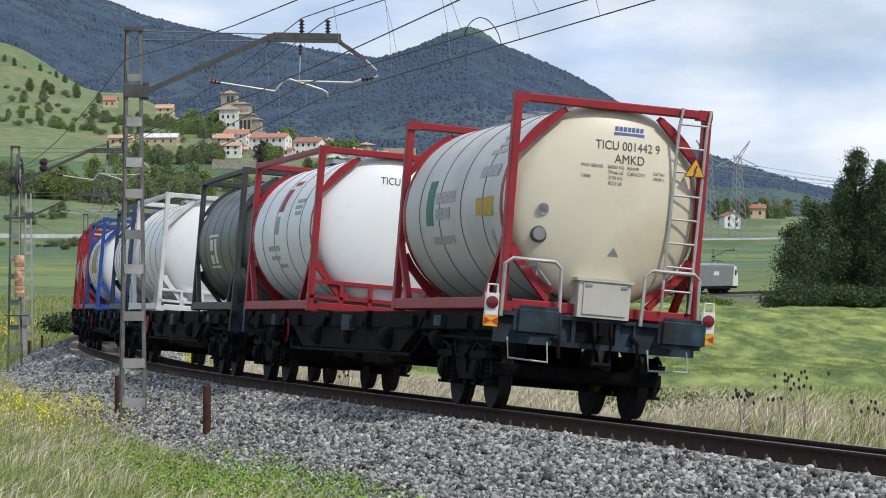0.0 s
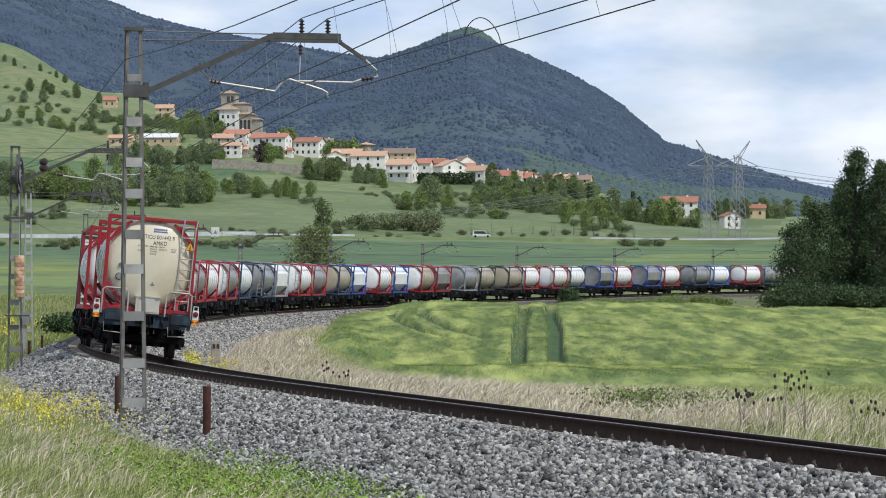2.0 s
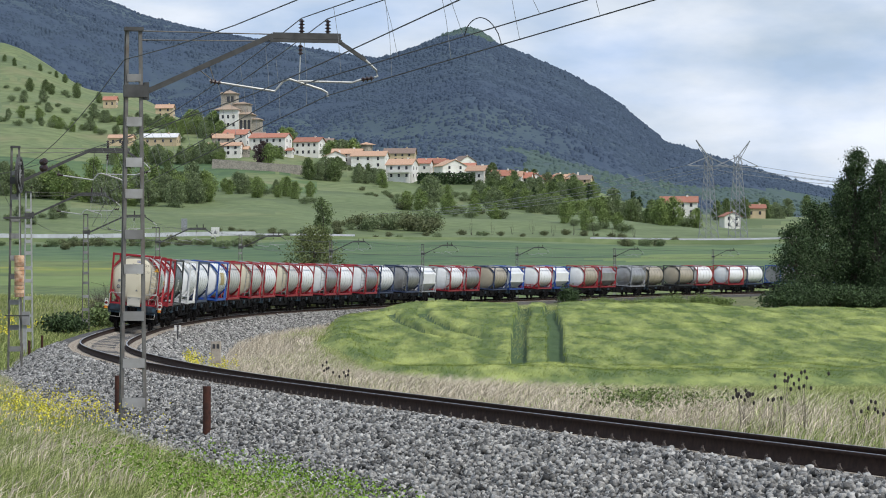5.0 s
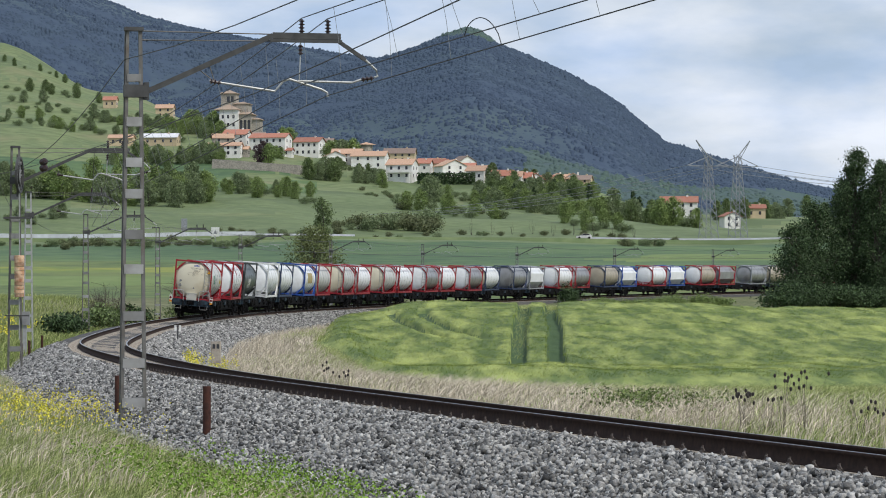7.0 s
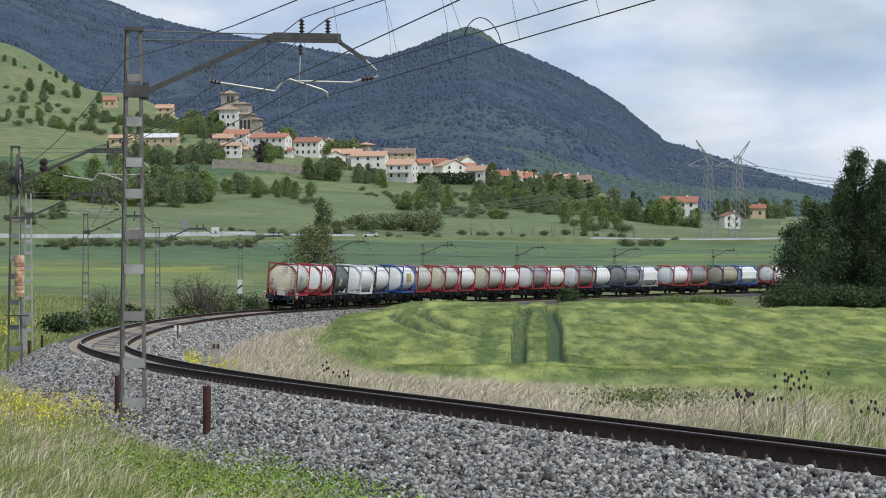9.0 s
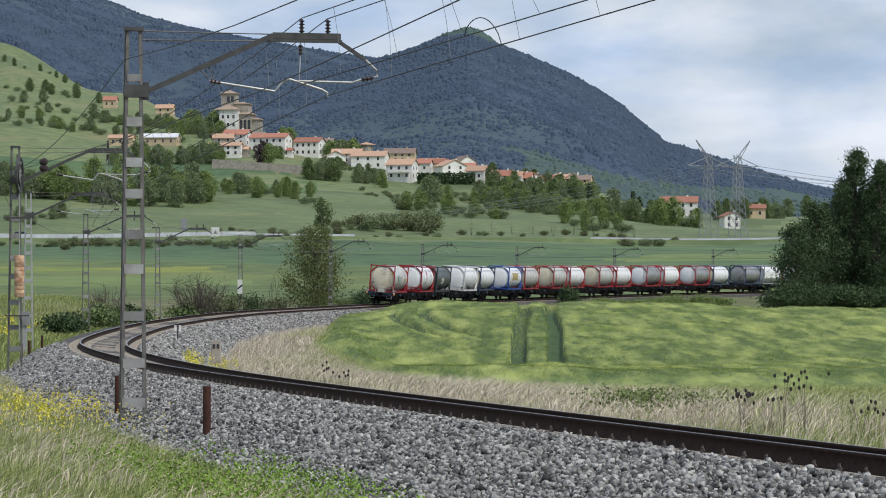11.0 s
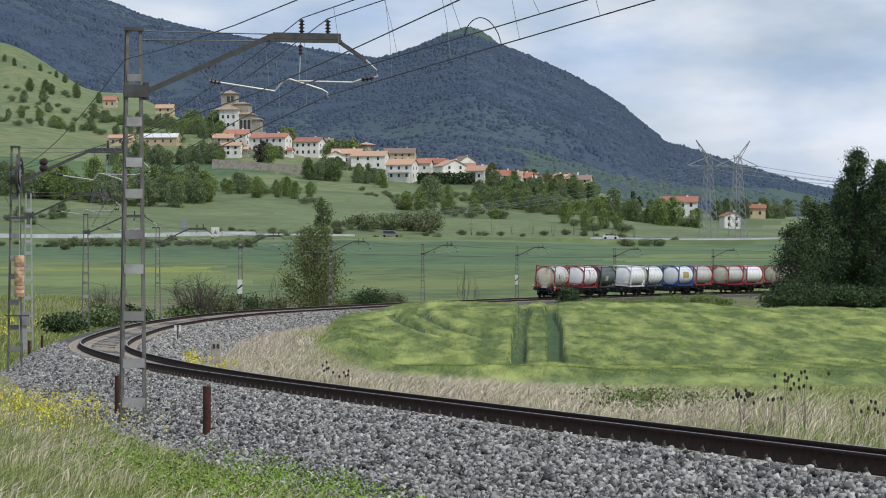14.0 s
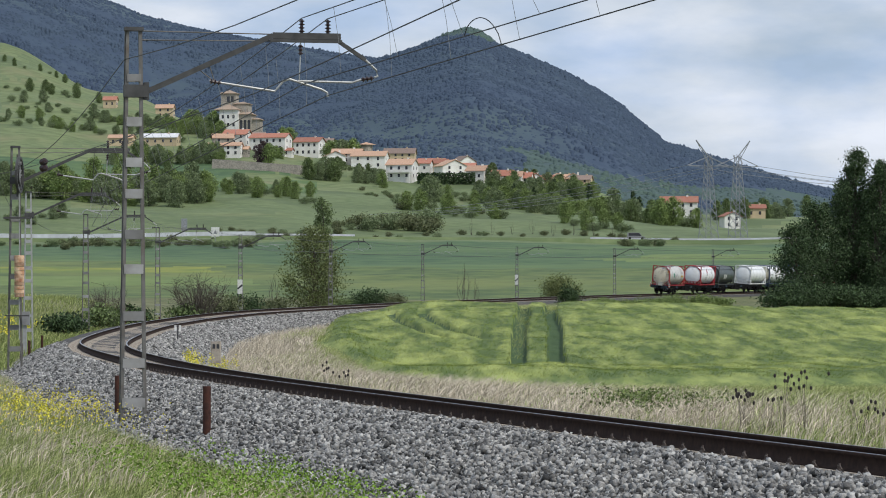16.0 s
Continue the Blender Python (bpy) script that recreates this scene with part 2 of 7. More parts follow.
def land(x, y):
    """Height of the ground at places x, y."""
    x, y = np.asarray(x, float), np.asarray(y, float)
    shp = x.shape
    x, y = x.ravel(), y.ravel()
    d = np.maximum(y, 1.0)
    b = np.clip(x / d, -0.19, 0.19)
    r = np.hypot(x, y)
    w = step(b, -0.045, -0.012)
    near = np.interp(d, NEAR_D, INSIDE) * w + np.interp(d, NEAR_D, WEST) * (1 - w)
    # far slopes
    ci = np.clip(np.interp(b, COLS, np.arange(len(COLS))), 0, len(COLS) - 1.001)
    di = np.clip(np.interp(d, FAR_D, np.arange(len(FAR_D))), 0, len(FAR_D) - 1.001)
    c0, d0 = ci.astype(int), di.astype(int)
    fc, fd = ci - c0, di - d0
    fc = fc * fc * (3 - 2 * fc)
    far = (FAR_Z[d0, c0] * (1 - fc) + FAR_Z[d0, c0 + 1] * fc) * (1 - fd) + (FAR_Z[d0 + 1, c0] * (1 - fc) + FAR_Z[d0 + 1, c0 + 1] * fc) * fd
    z = np.where(d < 470, near, far)
    # mountains
    rough = wavy(x, y, 420, 3, 5)
    up1 = step(d, 2250, 3700) ** 0.9
    m1 = 60 + (np.interp(b, RIDGE_X, RIDGE_Z) - 60) * up1 + rough * 45 * np.sin(np.pi * np.clip(up1, 0, 1))
    m2 = 40 + (np.interp(b, BACK_X, BACK_Z) - 40) * step(d, 2600, 4300) ** 0.8 + wavy(x, y, 300, 9, 5) * 50 * np.sin(np.pi * step(d, 2600, 4300))
    z = np.where(d > 2250, np.maximum(np.where(d > 2400, -50, z), np.maximum(m1, m2)), z)
    # unevenness
    z = z + wavy(x, y, 60, 5) * np.interp(d, [0, 200, 500, 1500], [0.0, 0.1, 0.6, 4.0]) + wavy(x, y, 7, 6) * 0.07
    # the railway's bed, and the bank outside the curve
    s, q, lz = nearest(x, y)
    bank = step(-q, 4.5, 16) * step(s, 70, 130) * (1 - step(s, 190, 300)) * 2.6
    z = z + bank * (d < 470)
    k = step(np.abs(q), 3.2, 11)
    bed = lz - 0.62 - 0.75 * step(q, 1.2, 4.5) * step(s, 30, 75) * (1 - step(s, 240, 310))
    z = np.where((d < 520) & (d > 4), bed * (1 - k) + z * k, z)
    behind = step(-y, 0, 40)
    z = np.where(y < 4, 0.5 + behind * (r * 0.01), z)
    return z.reshape(shp)


G_ROUGH = mat("rough_grass", (0.07, 0.092, 0.027), (0.13, 0.135, 0.05), 0.9, 0.9, bump=0.6, bscale=6, stain=(0.2, 0.19, 0.09), stain_scale=0.12, stain_at=(0.48, 0.7))
G_MEADOW = mat("meadow_grass", (0.050, 0.086, 0.022), (0.115, 0.162, 0.042), 0.45, 0.9, bump=1.0, bscale=1.6, stain=(0.16, 0.19, 0.05), stain_scale=0.035, stain_at=(0.48, 0.66), stretch=(0.5, 0.35, 1))
G_RAPE = mat("flowering_strip", (0.16, 0.20, 0.03), (0.10, 0.155, 0.035), 0.45, 0.9, bump=0.6, bscale=1.6, stain=(0.25, 0.26, 0.04), stain_scale=0.06, stain_at=(0.52, 0.66), stretch=(0.5, 0.35, 1))
G_LIGHT = mat("pale_meadow", (0.12, 0.175, 0.045), (0.16, 0.215, 0.06), 0.45, 0.9, bump=0.8, bscale=1.6, stain=(0.11, 0.16, 0.04), stain_scale=0.05, stain_at=(0.5, 0.66), stretch=(0.5, 0.35, 1))
G_CROP = mat("young_crop", (0.036, 0.082, 0.032), (0.082, 0.142, 0.050), 0.35, 0.9, bump=1.0, bscale=0.9, stain=(0.105, 0.165, 0.05), stain_scale=0.02, stain_at=(0.46, 0.66), stretch=(0.4, 0.5, 1))
G_SLOPE = mat("hill_pasture", (0.150, 0.192, 0.078), (0.098, 0.140, 0.050), 0.25, 0.9, bump=1.0, bscale=0.5, stain=(0.085, 0.12, 0.045), stain_scale=0.022, stain_at=(0.46, 0.62))
G_SCRUB = mat("hillside_scrub", (0.17, 0.21, 0.085), (0.10, 0.14, 0.05), 0.14, 0.95, bump=1.0, bscale=0.4, stain=(0.21, 0.20, 0.10), stain_scale=0.02)
# bluish woods: the haze of distance is put into these two base colours
G_HAZE_WOOD = mat("haze_blue_woods", (0.055, 0.078, 0.118), (0.064, 0.091, 0.128), 0.05, 0.95, bump=0.6, bscale=0.12, stain=(0.085, 0.120, 0.122), stain_scale=0.004, stain_at=(0.50, 0.72), shine=0.1)
# greener woods: sunlight on the summit painted as colour; used on the skirts too
G_SUNLIT_WOOD = mat("sunlit_green_woods", (0.074, 0.106, 0.112), (0.088, 0.130, 0.108), 0.04, 0.95, bump=0.6, bscale=0.12, stain=(0.050, 0.078, 0.092), stain_scale=0.010, stain_at=(0.45, 0.62), shine=0.1)


def sunlit_woods(x, y, z, px):
    """Woods painted greener: the main summit, as if sunlit, and the mountain's lower skirts."""
    w = wavy(x, y, 130, 71)
    summit = (y > 3250) & (y < 3800) & (np.abs(px - 845) < 120 + w * 50) & (z > 292 + w * 22 + np.abs(px - 850) * 0.10)
    skirt = (y > 2250) & (y < 3300) & (px > 640) & (z > 60 + w * 22) & (z < 118 + w * 40) & (w > -0.15)
    return summit | skirt


def build_ground():
    inner = np.arange(-0.165, 0.1651, 0.0012)
    wide = np.concatenate([np.linspace(-math.pi, -0.2, 40), np.linspace(-0.19, -0.17, 4)])
    th = np.concatenate([wide, inner, -wide[::-1][:-1]])
    r = np.concatenate([np.arange(3, 60, 1.5), np.arange(60, 280, 3.0), np.arange(280, 480, 4), np.geomspace(480, 900, 45)[:-1], np.arange(900, 2000, 16),
                        np.arange(2000, 4801, 45)])
    R, T = np.meshgrid(r, th, indexing="ij")
    x, y = R * np.sin(T), R * np.cos(T)
    # straight ahead the rows run square to the view
    sq = np.abs(T) < 0.2
    x, y = np.where(sq, R * np.tan(np.clip(T, -0.3, 0.3)), x), np.where(sq, R, y)
    z = land(x, y)
    z = np.where(np.abs(T) > 0.5, np.clip(z, -5, 30 + 0.02 * R), z)
    n, m = R.shape
    v = np.stack([x, y, z], -1).reshape(-1, 3)
    i = np.arange(n - 1)[:, None] * m + np.arange(m)[None, :]
    j = np.arange(n - 1)[:, None] * m + (np.arange(m) + 1)[None, :] % m
    f = np.stack([i, j, j + m, i + m], -1).reshape(-1, 4)
    # the hole round the camera's stand
    v = np.concatenate([v, [[0, 0, 0.5]]])
    cx, cy = v[f].mean(1)[:, 0], v[f].mean(1)[:, 1]
    b = cx / np.maximum(cy, 1)
    px = 784 + b * 5551.5
    w1 = wavy(cx, cy, 40, 21)
    idx = np.zeros(len(f), int)
    idx[(cy > 440)] = 1
    edge = np.interp(px, [0, 500, 784, 1568], [700, 640, 600, 560]) + w1 * 8
    west = np.interp(px, [330, 620], [0, 1]) + w1 * 0.5 + wavy(cx, cy, 9, 22) * 0.15
    idx[(cy > 500) & (cy < 545) & (west < 0.5)] = 7
    idx[(cy > edge)] = 2
    idx[(cy > 575 + w1 * 6) & (cy < 625 + w1 * 10) & (west < 0.4)] = 6
    idx[(cy > 690) & (cy < 740 + w1 * 30) & (px > 1080 + w1 * 160 + np.abs(cy - 712) * 5)] = 7
    idx[(cy > 870)] = 3
    idx[(cy > 1000) & (w1 + np.interp(cy, [1000, 1300, 1500], [-0.5, 0.0, 0.25]) > 0.05)] = 4
    idx[(cy > 1180) & (cy < 1330) & (px < 560) & (w1 < 0.35)] = 2
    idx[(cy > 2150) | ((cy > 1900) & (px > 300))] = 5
    lit_patch = sunlit_woods(cx, cy, v[f].mean(1)[:, 2], px)
    idx[(idx == 5) & lit_patch] = 8
    me = raw_mesh("ground", v, np.concatenate([f, np.zeros((0, 4), int)]), [G_ROUGH, G_MEADOW, G_CROP, G_SLOPE, G_SCRUB, G_HAZE_WOOD, G_RAPE, G_LIGHT, G_SUNLIT_WOOD], idx, True)
    tagged(new("ground", me), "rolling green farmland rising to wooded mountains", "ground", kind="structure")


build_ground()

STONE = mat("ballast_stone", (0.33, 0.322, 0.30), (0.13, 0.128, 0.122), 11, 0.7, bump=0.4, bscale=40, island=0.9)
# bed colour darkened to stand in for shade in the gaps between stones
GAP_SHADE_GRAVEL = mat("ballast_bed", (0.085, 0.083, 0.08), (0.035, 0.034, 0.033), 14, 0.95, bump=1.0, bscale=22, stain=(0.20, 0.185, 0.16), stain_scale=0.5, stain_at=(0.5, 0.8))
STEEL = mat("rail_steel", (0.046, 0.027, 0.019), (0.026, 0.016, 0.012), 12, 0.9, 0.0, shine=0.15)
HEAD = mat("rail_head", (0.33, 0.32, 0.32), (0.22, 0.21, 0.21), 30, 0.28, 0.9)
CONCRETE = mat("sleeper_concrete", (0.44, 0.39, 0.32), (0.33, 0.29, 0.24), 12, 0.9, bump=0.2, stain=(0.24, 0.18, 0.13), stain_scale=4)
CLIP = mat("clip_steel", (0.11, 0.085, 0.07), (0.07, 0.055, 0.045), 20, 0.7)
RUST = mat("rusty_steel", (0.085, 0.030, 0.018), (0.045, 0.018, 0.013), 14, 0.85, 0.2, bump=0.2)
BED_IN = ((-1.3, -0.19), (0, -0.21), (1.3, -0.19), (1.72, -0.185))


def bed_foot(s):
    """Offset of the foot of the ballast outside the curve."""
    return np.interp(s, [-28, 0, 20, 50, 75, 120], [4.3, 3.95, 3.75, 3.3, 2.9, 2.8])


def bed_ring(s):
    f = float(bed_foot(s))
    g = float(np.interp(s, [30, 75, 230, 300], [3.4, 5.4, 5.4, 3.6]))
    return ((-f - 0.25, -1.02), (-f, -0.88), (-1.75 - (f - 1.75) * 0.55, -0.52), (-1.75, -0.20)) + BED_IN + ((2.3, -0.38), (1.75 + (g - 1.75) * 0.6, -0.62), (g, -0.92), (g + 0.5, -1.15))


def sweep(name, ring, s0, s1, ds, closed=True, jitter=0.0):
    """A cross-section, in the track's canted frame, drawn along the line."""
    ss = np.arange(s0, s1 + 0.01, ds)
    v = []
    for s in ss:
        m = line_frame(s)
        row = ring(s) if callable(ring) else ring
        n = len(row)
        v += [tuple(m @ Vector((q, 0, z + (random.uniform(-jitter, jitter) if jitter else 0)))) for q, z in row]
    f = [(i * n + k, i * n + (k + 1) % n, (i + 1) * n + (k + 1) % n, (i + 1) * n + k) for i in range(len(ss) - 1) for k in range(n if closed else n - 1)]
    return v, f


def build_track():
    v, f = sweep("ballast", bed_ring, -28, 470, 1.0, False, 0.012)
    bed = raw_mesh("ballast_bed", v, np.array(f)[:, ::-1], [GAP_SHADE_GRAVEL], smooth=True)
    tagged(new("ballast_bed", bed), "grey crushed stone bed under the railway line, darkened for gap shade", "ballast", kind="structure")
    track = thing("railway_track", "single curved railway track with dark rusty rails", "track", kind="structure")
    for side in (-1, 1):
        c = side * 0.87
        foot = [(c - 0.07, -0.172), (c + 0.07, -0.172), (c + 0.07, -0.16), (c + 0.012, -0.14), (c + 0.012, -0.04), (c + 0.036, -0.03), (c + 0.036, -0.004),
                (c - 0.036, -0.004), (c - 0.036, -0.03), (c - 0.012, -0.04), (c - 0.012, -0.14), (c - 0.07, -0.16)]
        v, f = sweep("rail", foot, -28, 470, 1.0)
        rail = part("rail", raw_mesh("rail", v, f, [STEEL]), STEEL, track)
        top = [(c - 0.03, -0.004), (c + 0.03, -0.004), (c + 0.026, 0.0), (c - 0.026, 0.0)]
        v, f = sweep("running_surface", top, -28, 470, 1.0)
        part("running_surface", raw_mesh("running_surface", v, f, [HEAD]), HEAD, rail, "worn bright rail head")
    # sleepers: the near ones one by one, the rest in one piece
    sl = Shape()
    for a in (-1, 1):
        sl.add([(a * 1.3, -0.14, -0.30), (a * 1.3, 0.14, -0.30), (a * 1.3, 0.11, -0.175), (a * 1.3, -0.11, -0.175),
                (a * 0.45, -0.11, -0.30), (a * 0.45, 0.11, -0.30), (a * 0.45, 0.08, -0.195), (a * 0.45, -0.08, -0.195)],
               [(0, 1, 2, 3), (7, 6, 5, 4), (0, 4, 5, 1), (1, 5, 6, 2), (2, 6, 7, 3), (3, 7, 4, 0)])
    sl.box((-0.45, -0.08, -0.30), (0.45, 0.08, -0.205))
    sm = sl.mesh("sleeper")
    clip = Shape()
    for c in (-0.87, 0.87):
        for e in (-1, 1):
            clip.box((c + e * 0.10 - 0.022, -0.045, -0.178), (c + e * 0.10 + 0.022, 0.045, -0.158))
            clip.tube([(c + e * 0.10, -0.05, -0.160), (c + e * 0.11, -0.02, -0.128), (c + e * 0.11, 0.02, -0.128), (c + e * 0.10, 0.05, -0.160)], 0.008, 5)
            clip.tube([(c + e * 0.105, 0, -0.16), (c + e * 0.105, 0, -0.108)], 0.011, 6)
    cm = clip.mesh("rail_clip")
    rest_v, rest_f, cnt = [], [], 0
    base = np.array([p.co[:] for p in sm.vertices])
    bf = [tuple(p.vertices) for p in sm.polygons]
    for i in range(-46, 700):
        s = i * 0.6
        m = line_frame(s)
        if s < 105:
            o = part("sleeper", sm, CONCRETE, track, m=m)
            if s < 40:
                part("rail_clip", cm, CLIP, o)
        else:
            rest_v += [tuple(m @ Vector(p)) for p in base]
            rest_f += [tuple(k + cnt for k in q) for q in bf]
            cnt += len(base)
    sh = Shape().add(rest_v, rest_f)
    tagged(part("sleepers", sh, CONCRETE, track), kind="stuff")


build_track()


# ---------------------------------------------------------------- plants
LEAF = mat("tree_leaves", (0.135, 0.185, 0.065), (0.10, 0.145, 0.045), 3, 0.75, island=0.45)
LEAF_D = mat("dark_tree_leaves", (0.050, 0.086, 0.030), (0.034, 0.062, 0.021), 3, 0.9, island=0.5)
LEAF_L = mat("spring_leaves", (0.20, 0.27, 0.08), (0.14, 0.20, 0.055), 3, 0.75, island=0.4)
LEAF_O = mat("olive_brown_leaves", (0.14, 0.158, 0.070), (0.095, 0.112, 0.048), 3, 0.8, island=0.4)
# LEAF_H is paled for distance: haze is put into its colour
LEAF_H = mat("haze_pale_leaves", (0.19, 0.24, 0.115), (0.125, 0.17, 0.075), 3, 0.8, island=0.35)
LEAF_T = mat("bend_tree_leaves", (0.145, 0.17, 0.055), (0.095, 0.118, 0.036), 3, 0.8, island=0.5)
LEAF_P = mat("purple_leaves", (0.075, 0.045, 0.05), (0.05, 0.03, 0.035), 3, 0.8, island=0.4)
BARK = mat("grey_bark", (0.10, 0.085, 0.065), (0.06, 0.05, 0.04), 6, 0.9)
BLADE_G = mat("green_grass_blades", (0.19, 0.24, 0.055), (0.13, 0.175, 0.038), 0.8, 0.7, island=0.4)
BLADE_Y = mat("straw_grass_blades", (0.64, 0.56, 0.44), (0.46, 0.385, 0.30), 0.8, 0.75, island=0.35)
BLADE_M = mat("pale_green_blades", (0.48, 0.50, 0.22), (0.33, 0.38, 0.13), 0.8, 0.75, island=0.4)
WHEAT = mat("green_wheat", (0.112, 0.162, 0.024), (0.064, 0.106, 0.014), 1.3, 0.85, bump=1.0, bscale=4.0, stain=(0.31, 0.355, 0.090), stain_scale=0.55, stain_at=(0.45, 0.66), stretch=(1.0, 0.14, 1.0), spread=(0.40, 0.58))
WHEAT_B = mat("wheat_ears", (0.175, 0.23, 0.040), (0.098, 0.148, 0.021), 1.3, 0.8, island=0.35, stretch=(1.0, 0.14, 1.0), stain=(0.43, 0.47, 0.15), stain_scale=0.55, stain_at=(0.45, 0.66), spread=(0.40, 0.58))
RUTG = mat("wheel_track_weeds", (0.030, 0.070, 0.020), (0.055, 0.100, 0.026), 1.6, 0.9, bump=0.8, bscale=5.0)
PETAL = mat("yellow_petals", (0.75, 0.66, 0.06), (0.60, 0.54, 0.04), 4, 0.7, island=0.2)
SEED = plain("dark_seed_heads", (0.03, 0.022, 0.02), 0.8)


def ahead(px, d):
    """Place at a bearing mark px and a distance d in front of the stand."""
    return (px - 784) / 5551.5 * d, d


def land1(x, y):
    return float(land(np.array([x]), np.array([y]))[0])


def leaf_mesh(name, centres, sizes, material, rng, flat=0.0, three=False):
    """Many small four-cornered leaves or clumps at the given centres."""
    n = len(centres)
    a = rng.normal(size=(n, 3))
    a /= np.linalg.norm(a, axis=1)[:, None]
    b = rng.normal(size=(n, 3))
    b[:, 2] += flat
    b = np.cross(a, b)
    b /= np.linalg.norm(b, axis=1)[:, None] + 1e-9
    s = sizes[:, None]
    if three:
        q = np.stack([centres - a * s, centres + b * s * 0.9, centres + a * s], 1).reshape(-1, 3)
        return raw_mesh(name, q, np.arange(3 * n).reshape(n, 3), [material])
    q = np.stack([centres - a * s, centres - b * s * 0.62, centres + a * s, centres + b * s * 0.62], 1).reshape(-1, 3)
    return raw_mesh(name, q, np.arange(4 * n).reshape(n, 4), [material])


def make_tree(name, label, category, h, w, leaf, seed, bare=0.25, n=2600, ls=0.16, columnar=False, lumps=22, broad=0.7, group=""):
    """A tapered trunk with limbs and a crown of leaves set in uneven lumps."""
    rng = np.random.default_rng(seed)
    t = thing(name, label, category, group=group)
    tr = Shape()
    lean = rng.normal(0, 0.03, 2) * h
    tr.tube([(0, 0, -0.4), (lean[0] * 0.3, lean[1] * 0.3, h * 0.3), (lean[0] * 0.7, lean[1] * 0.7, h * 0.6), (lean[0], lean[1], h * 0.9)],
            [h * 0.022 + 0.03, h * 0.018, h * 0.011, h * 0.004], 7)
    cen = []
    for i in range(lumps):
        f = bare + (1 - bare) * ((i + rng.random()) / lumps)
        prof = (math.sin(math.pi * min(1, (f - bare) / (1 - bare) * 0.86 + 0.12)) ** broad) * (0.75 if columnar else 1)
        ang = i * 2.4 + rng.normal(0, 0.4)
        rad = w / 2 * prof * (0.35 + 0.55 * rng.random())
        c = np.array([math.cos(ang) * rad + lean[0] * f, math.sin(ang) * rad + lean[1] * f, h * f * 0.97])
        cen.append((c, w * (0.16 + 0.10 * rng.random()) * (0.7 if f > 0.85 else 1)))
        z0 = max(0.12, f - 0.22) * h
        tr.tube([(lean[0] * f * 0.8, lean[1] * f * 0.8, z0), tuple((c + np.array([lean[0] * f, lean[1] * f, z0])) / 2 + rng.normal(0, 0.05, 3) * w), tuple(c)],
                [h * 0.008 + 0.01, h * 0.005 + 0.006, 0.006], 5)
    part("trunk", tr, BARK, t)
    pts, sz = [], []
    per = n // lumps
    for c, r in cen:
        g = rng.normal(size=(per, 3))
        g /= np.linalg.norm(g, axis=1)[:, None]
        g *= (rng.random((per, 1)) ** 0.45) * r * np.array([1.0, 1.0, 0.85]) * (1 + 0.25 * rng.normal(size=(per, 1)))
        pts.append(c + g)
        sz.append(ls * (0.6 + 0.8 * rng.random(per)))
    part("crown", leaf_mesh("crown", np.concatenate(pts), np.concatenate(sz), leaf, rng, three=ls > 0.3), leaf, t)
    return t


def make_bush(name, label, h, w, leaf, seed, n=900, ls=0.2, group=""):
    rng = np.random.default_rng(seed)
    t = thing(name, label, "bush", group=group)
    st = Shape()
    pts, sz = [], []
    lumps = 9
    for i in range(lumps):
        a = i * 2.4 + rng.random()
        r = w / 2 * (0.15 + 0.65 * rng.random())
        c = np.array([math.cos(a) * r, math.sin(a) * r, h * (0.28 + 0.5 * rng.random() * (1 - 0.5 * r / w * 2))])
        st.tube([(c[0] * 0.2, c[1] * 0.2, -0.3), tuple(c * np.array([0.7, 0.7, 0.6])), tuple(c)], [0.05, 0.03, 0.01], 5)
        g = rng.normal(size=(n // lumps, 3))
        g /= np.linalg.norm(g, axis=1)[:, None]
        g *= (rng.random((n // lumps, 1)) ** 0.45) * np.array([w * 0.27, w * 0.27, h * 0.30]) * (1 + 0.3 * rng.normal(size=(n // lumps, 1)))
        p = c + g
        p[:, 2] = np.maximum(p[:, 2], 0.02)
        pts.append(p)
        sz.append(ls * (0.6 + 0.8 * rng.random(n // lumps)))
    part("stem", st, BARK, t)
    part("foliage", leaf_mesh("foliage", np.concatenate(pts), np.concatenate(sz), leaf, rng), leaf, t)
    return t


def make_bare(name, label, h, w, seed, n=26, twigs=7):
    """A leafless shrub of thin forked stems."""
    rng = np.random.default_rng(seed)
    sh = Shape()
    for i in range(n):
        a, r = rng.random() * 6.283, w / 2 * rng.random() ** 0.6
        top = Vector((math.cos(a) * r, math.sin(a) * r, h * (0.6 + 0.4 * rng.random()) * (1 - 0.25 * r / (w / 2))))
        b = Vector((top.x * 0.15, top.y * 0.15, -0.2))
        mid = b.lerp(top, 0.5) + Vector(rng.normal(0, 0.05 * h, 3))
        sh.tube([b, mid, top], [0.035, 0.022, 0.006], 4)
        for k in range(twigs):
            f = 0.35 + 0.6 * rng.random()
            p = b.lerp(mid, f * 2) if f < 0.5 else mid.lerp(top, f * 2 - 1)
            e = p + Vector((rng.normal(0, 0.12 * w), rng.normal(0, 0.12 * w), abs(rng.normal(0.10 * h, 0.05 * h))))
            sh.tube([p, e], [0.010, 0.004], 3)
    return solid(name, sh, BARK, label, "shrub")


def put(ob, px, d, turn=0.0, scale=1.0, sink=0.05):
    x, y = ahead(px, d)
    ob.matrix_basis = Matrix.Translation((x, y, land1(x, y) - sink)) @ Matrix.Rotation(turn, 4, "Z") @ Matrix.Diagonal((scale, scale, scale, 1))
    return ob


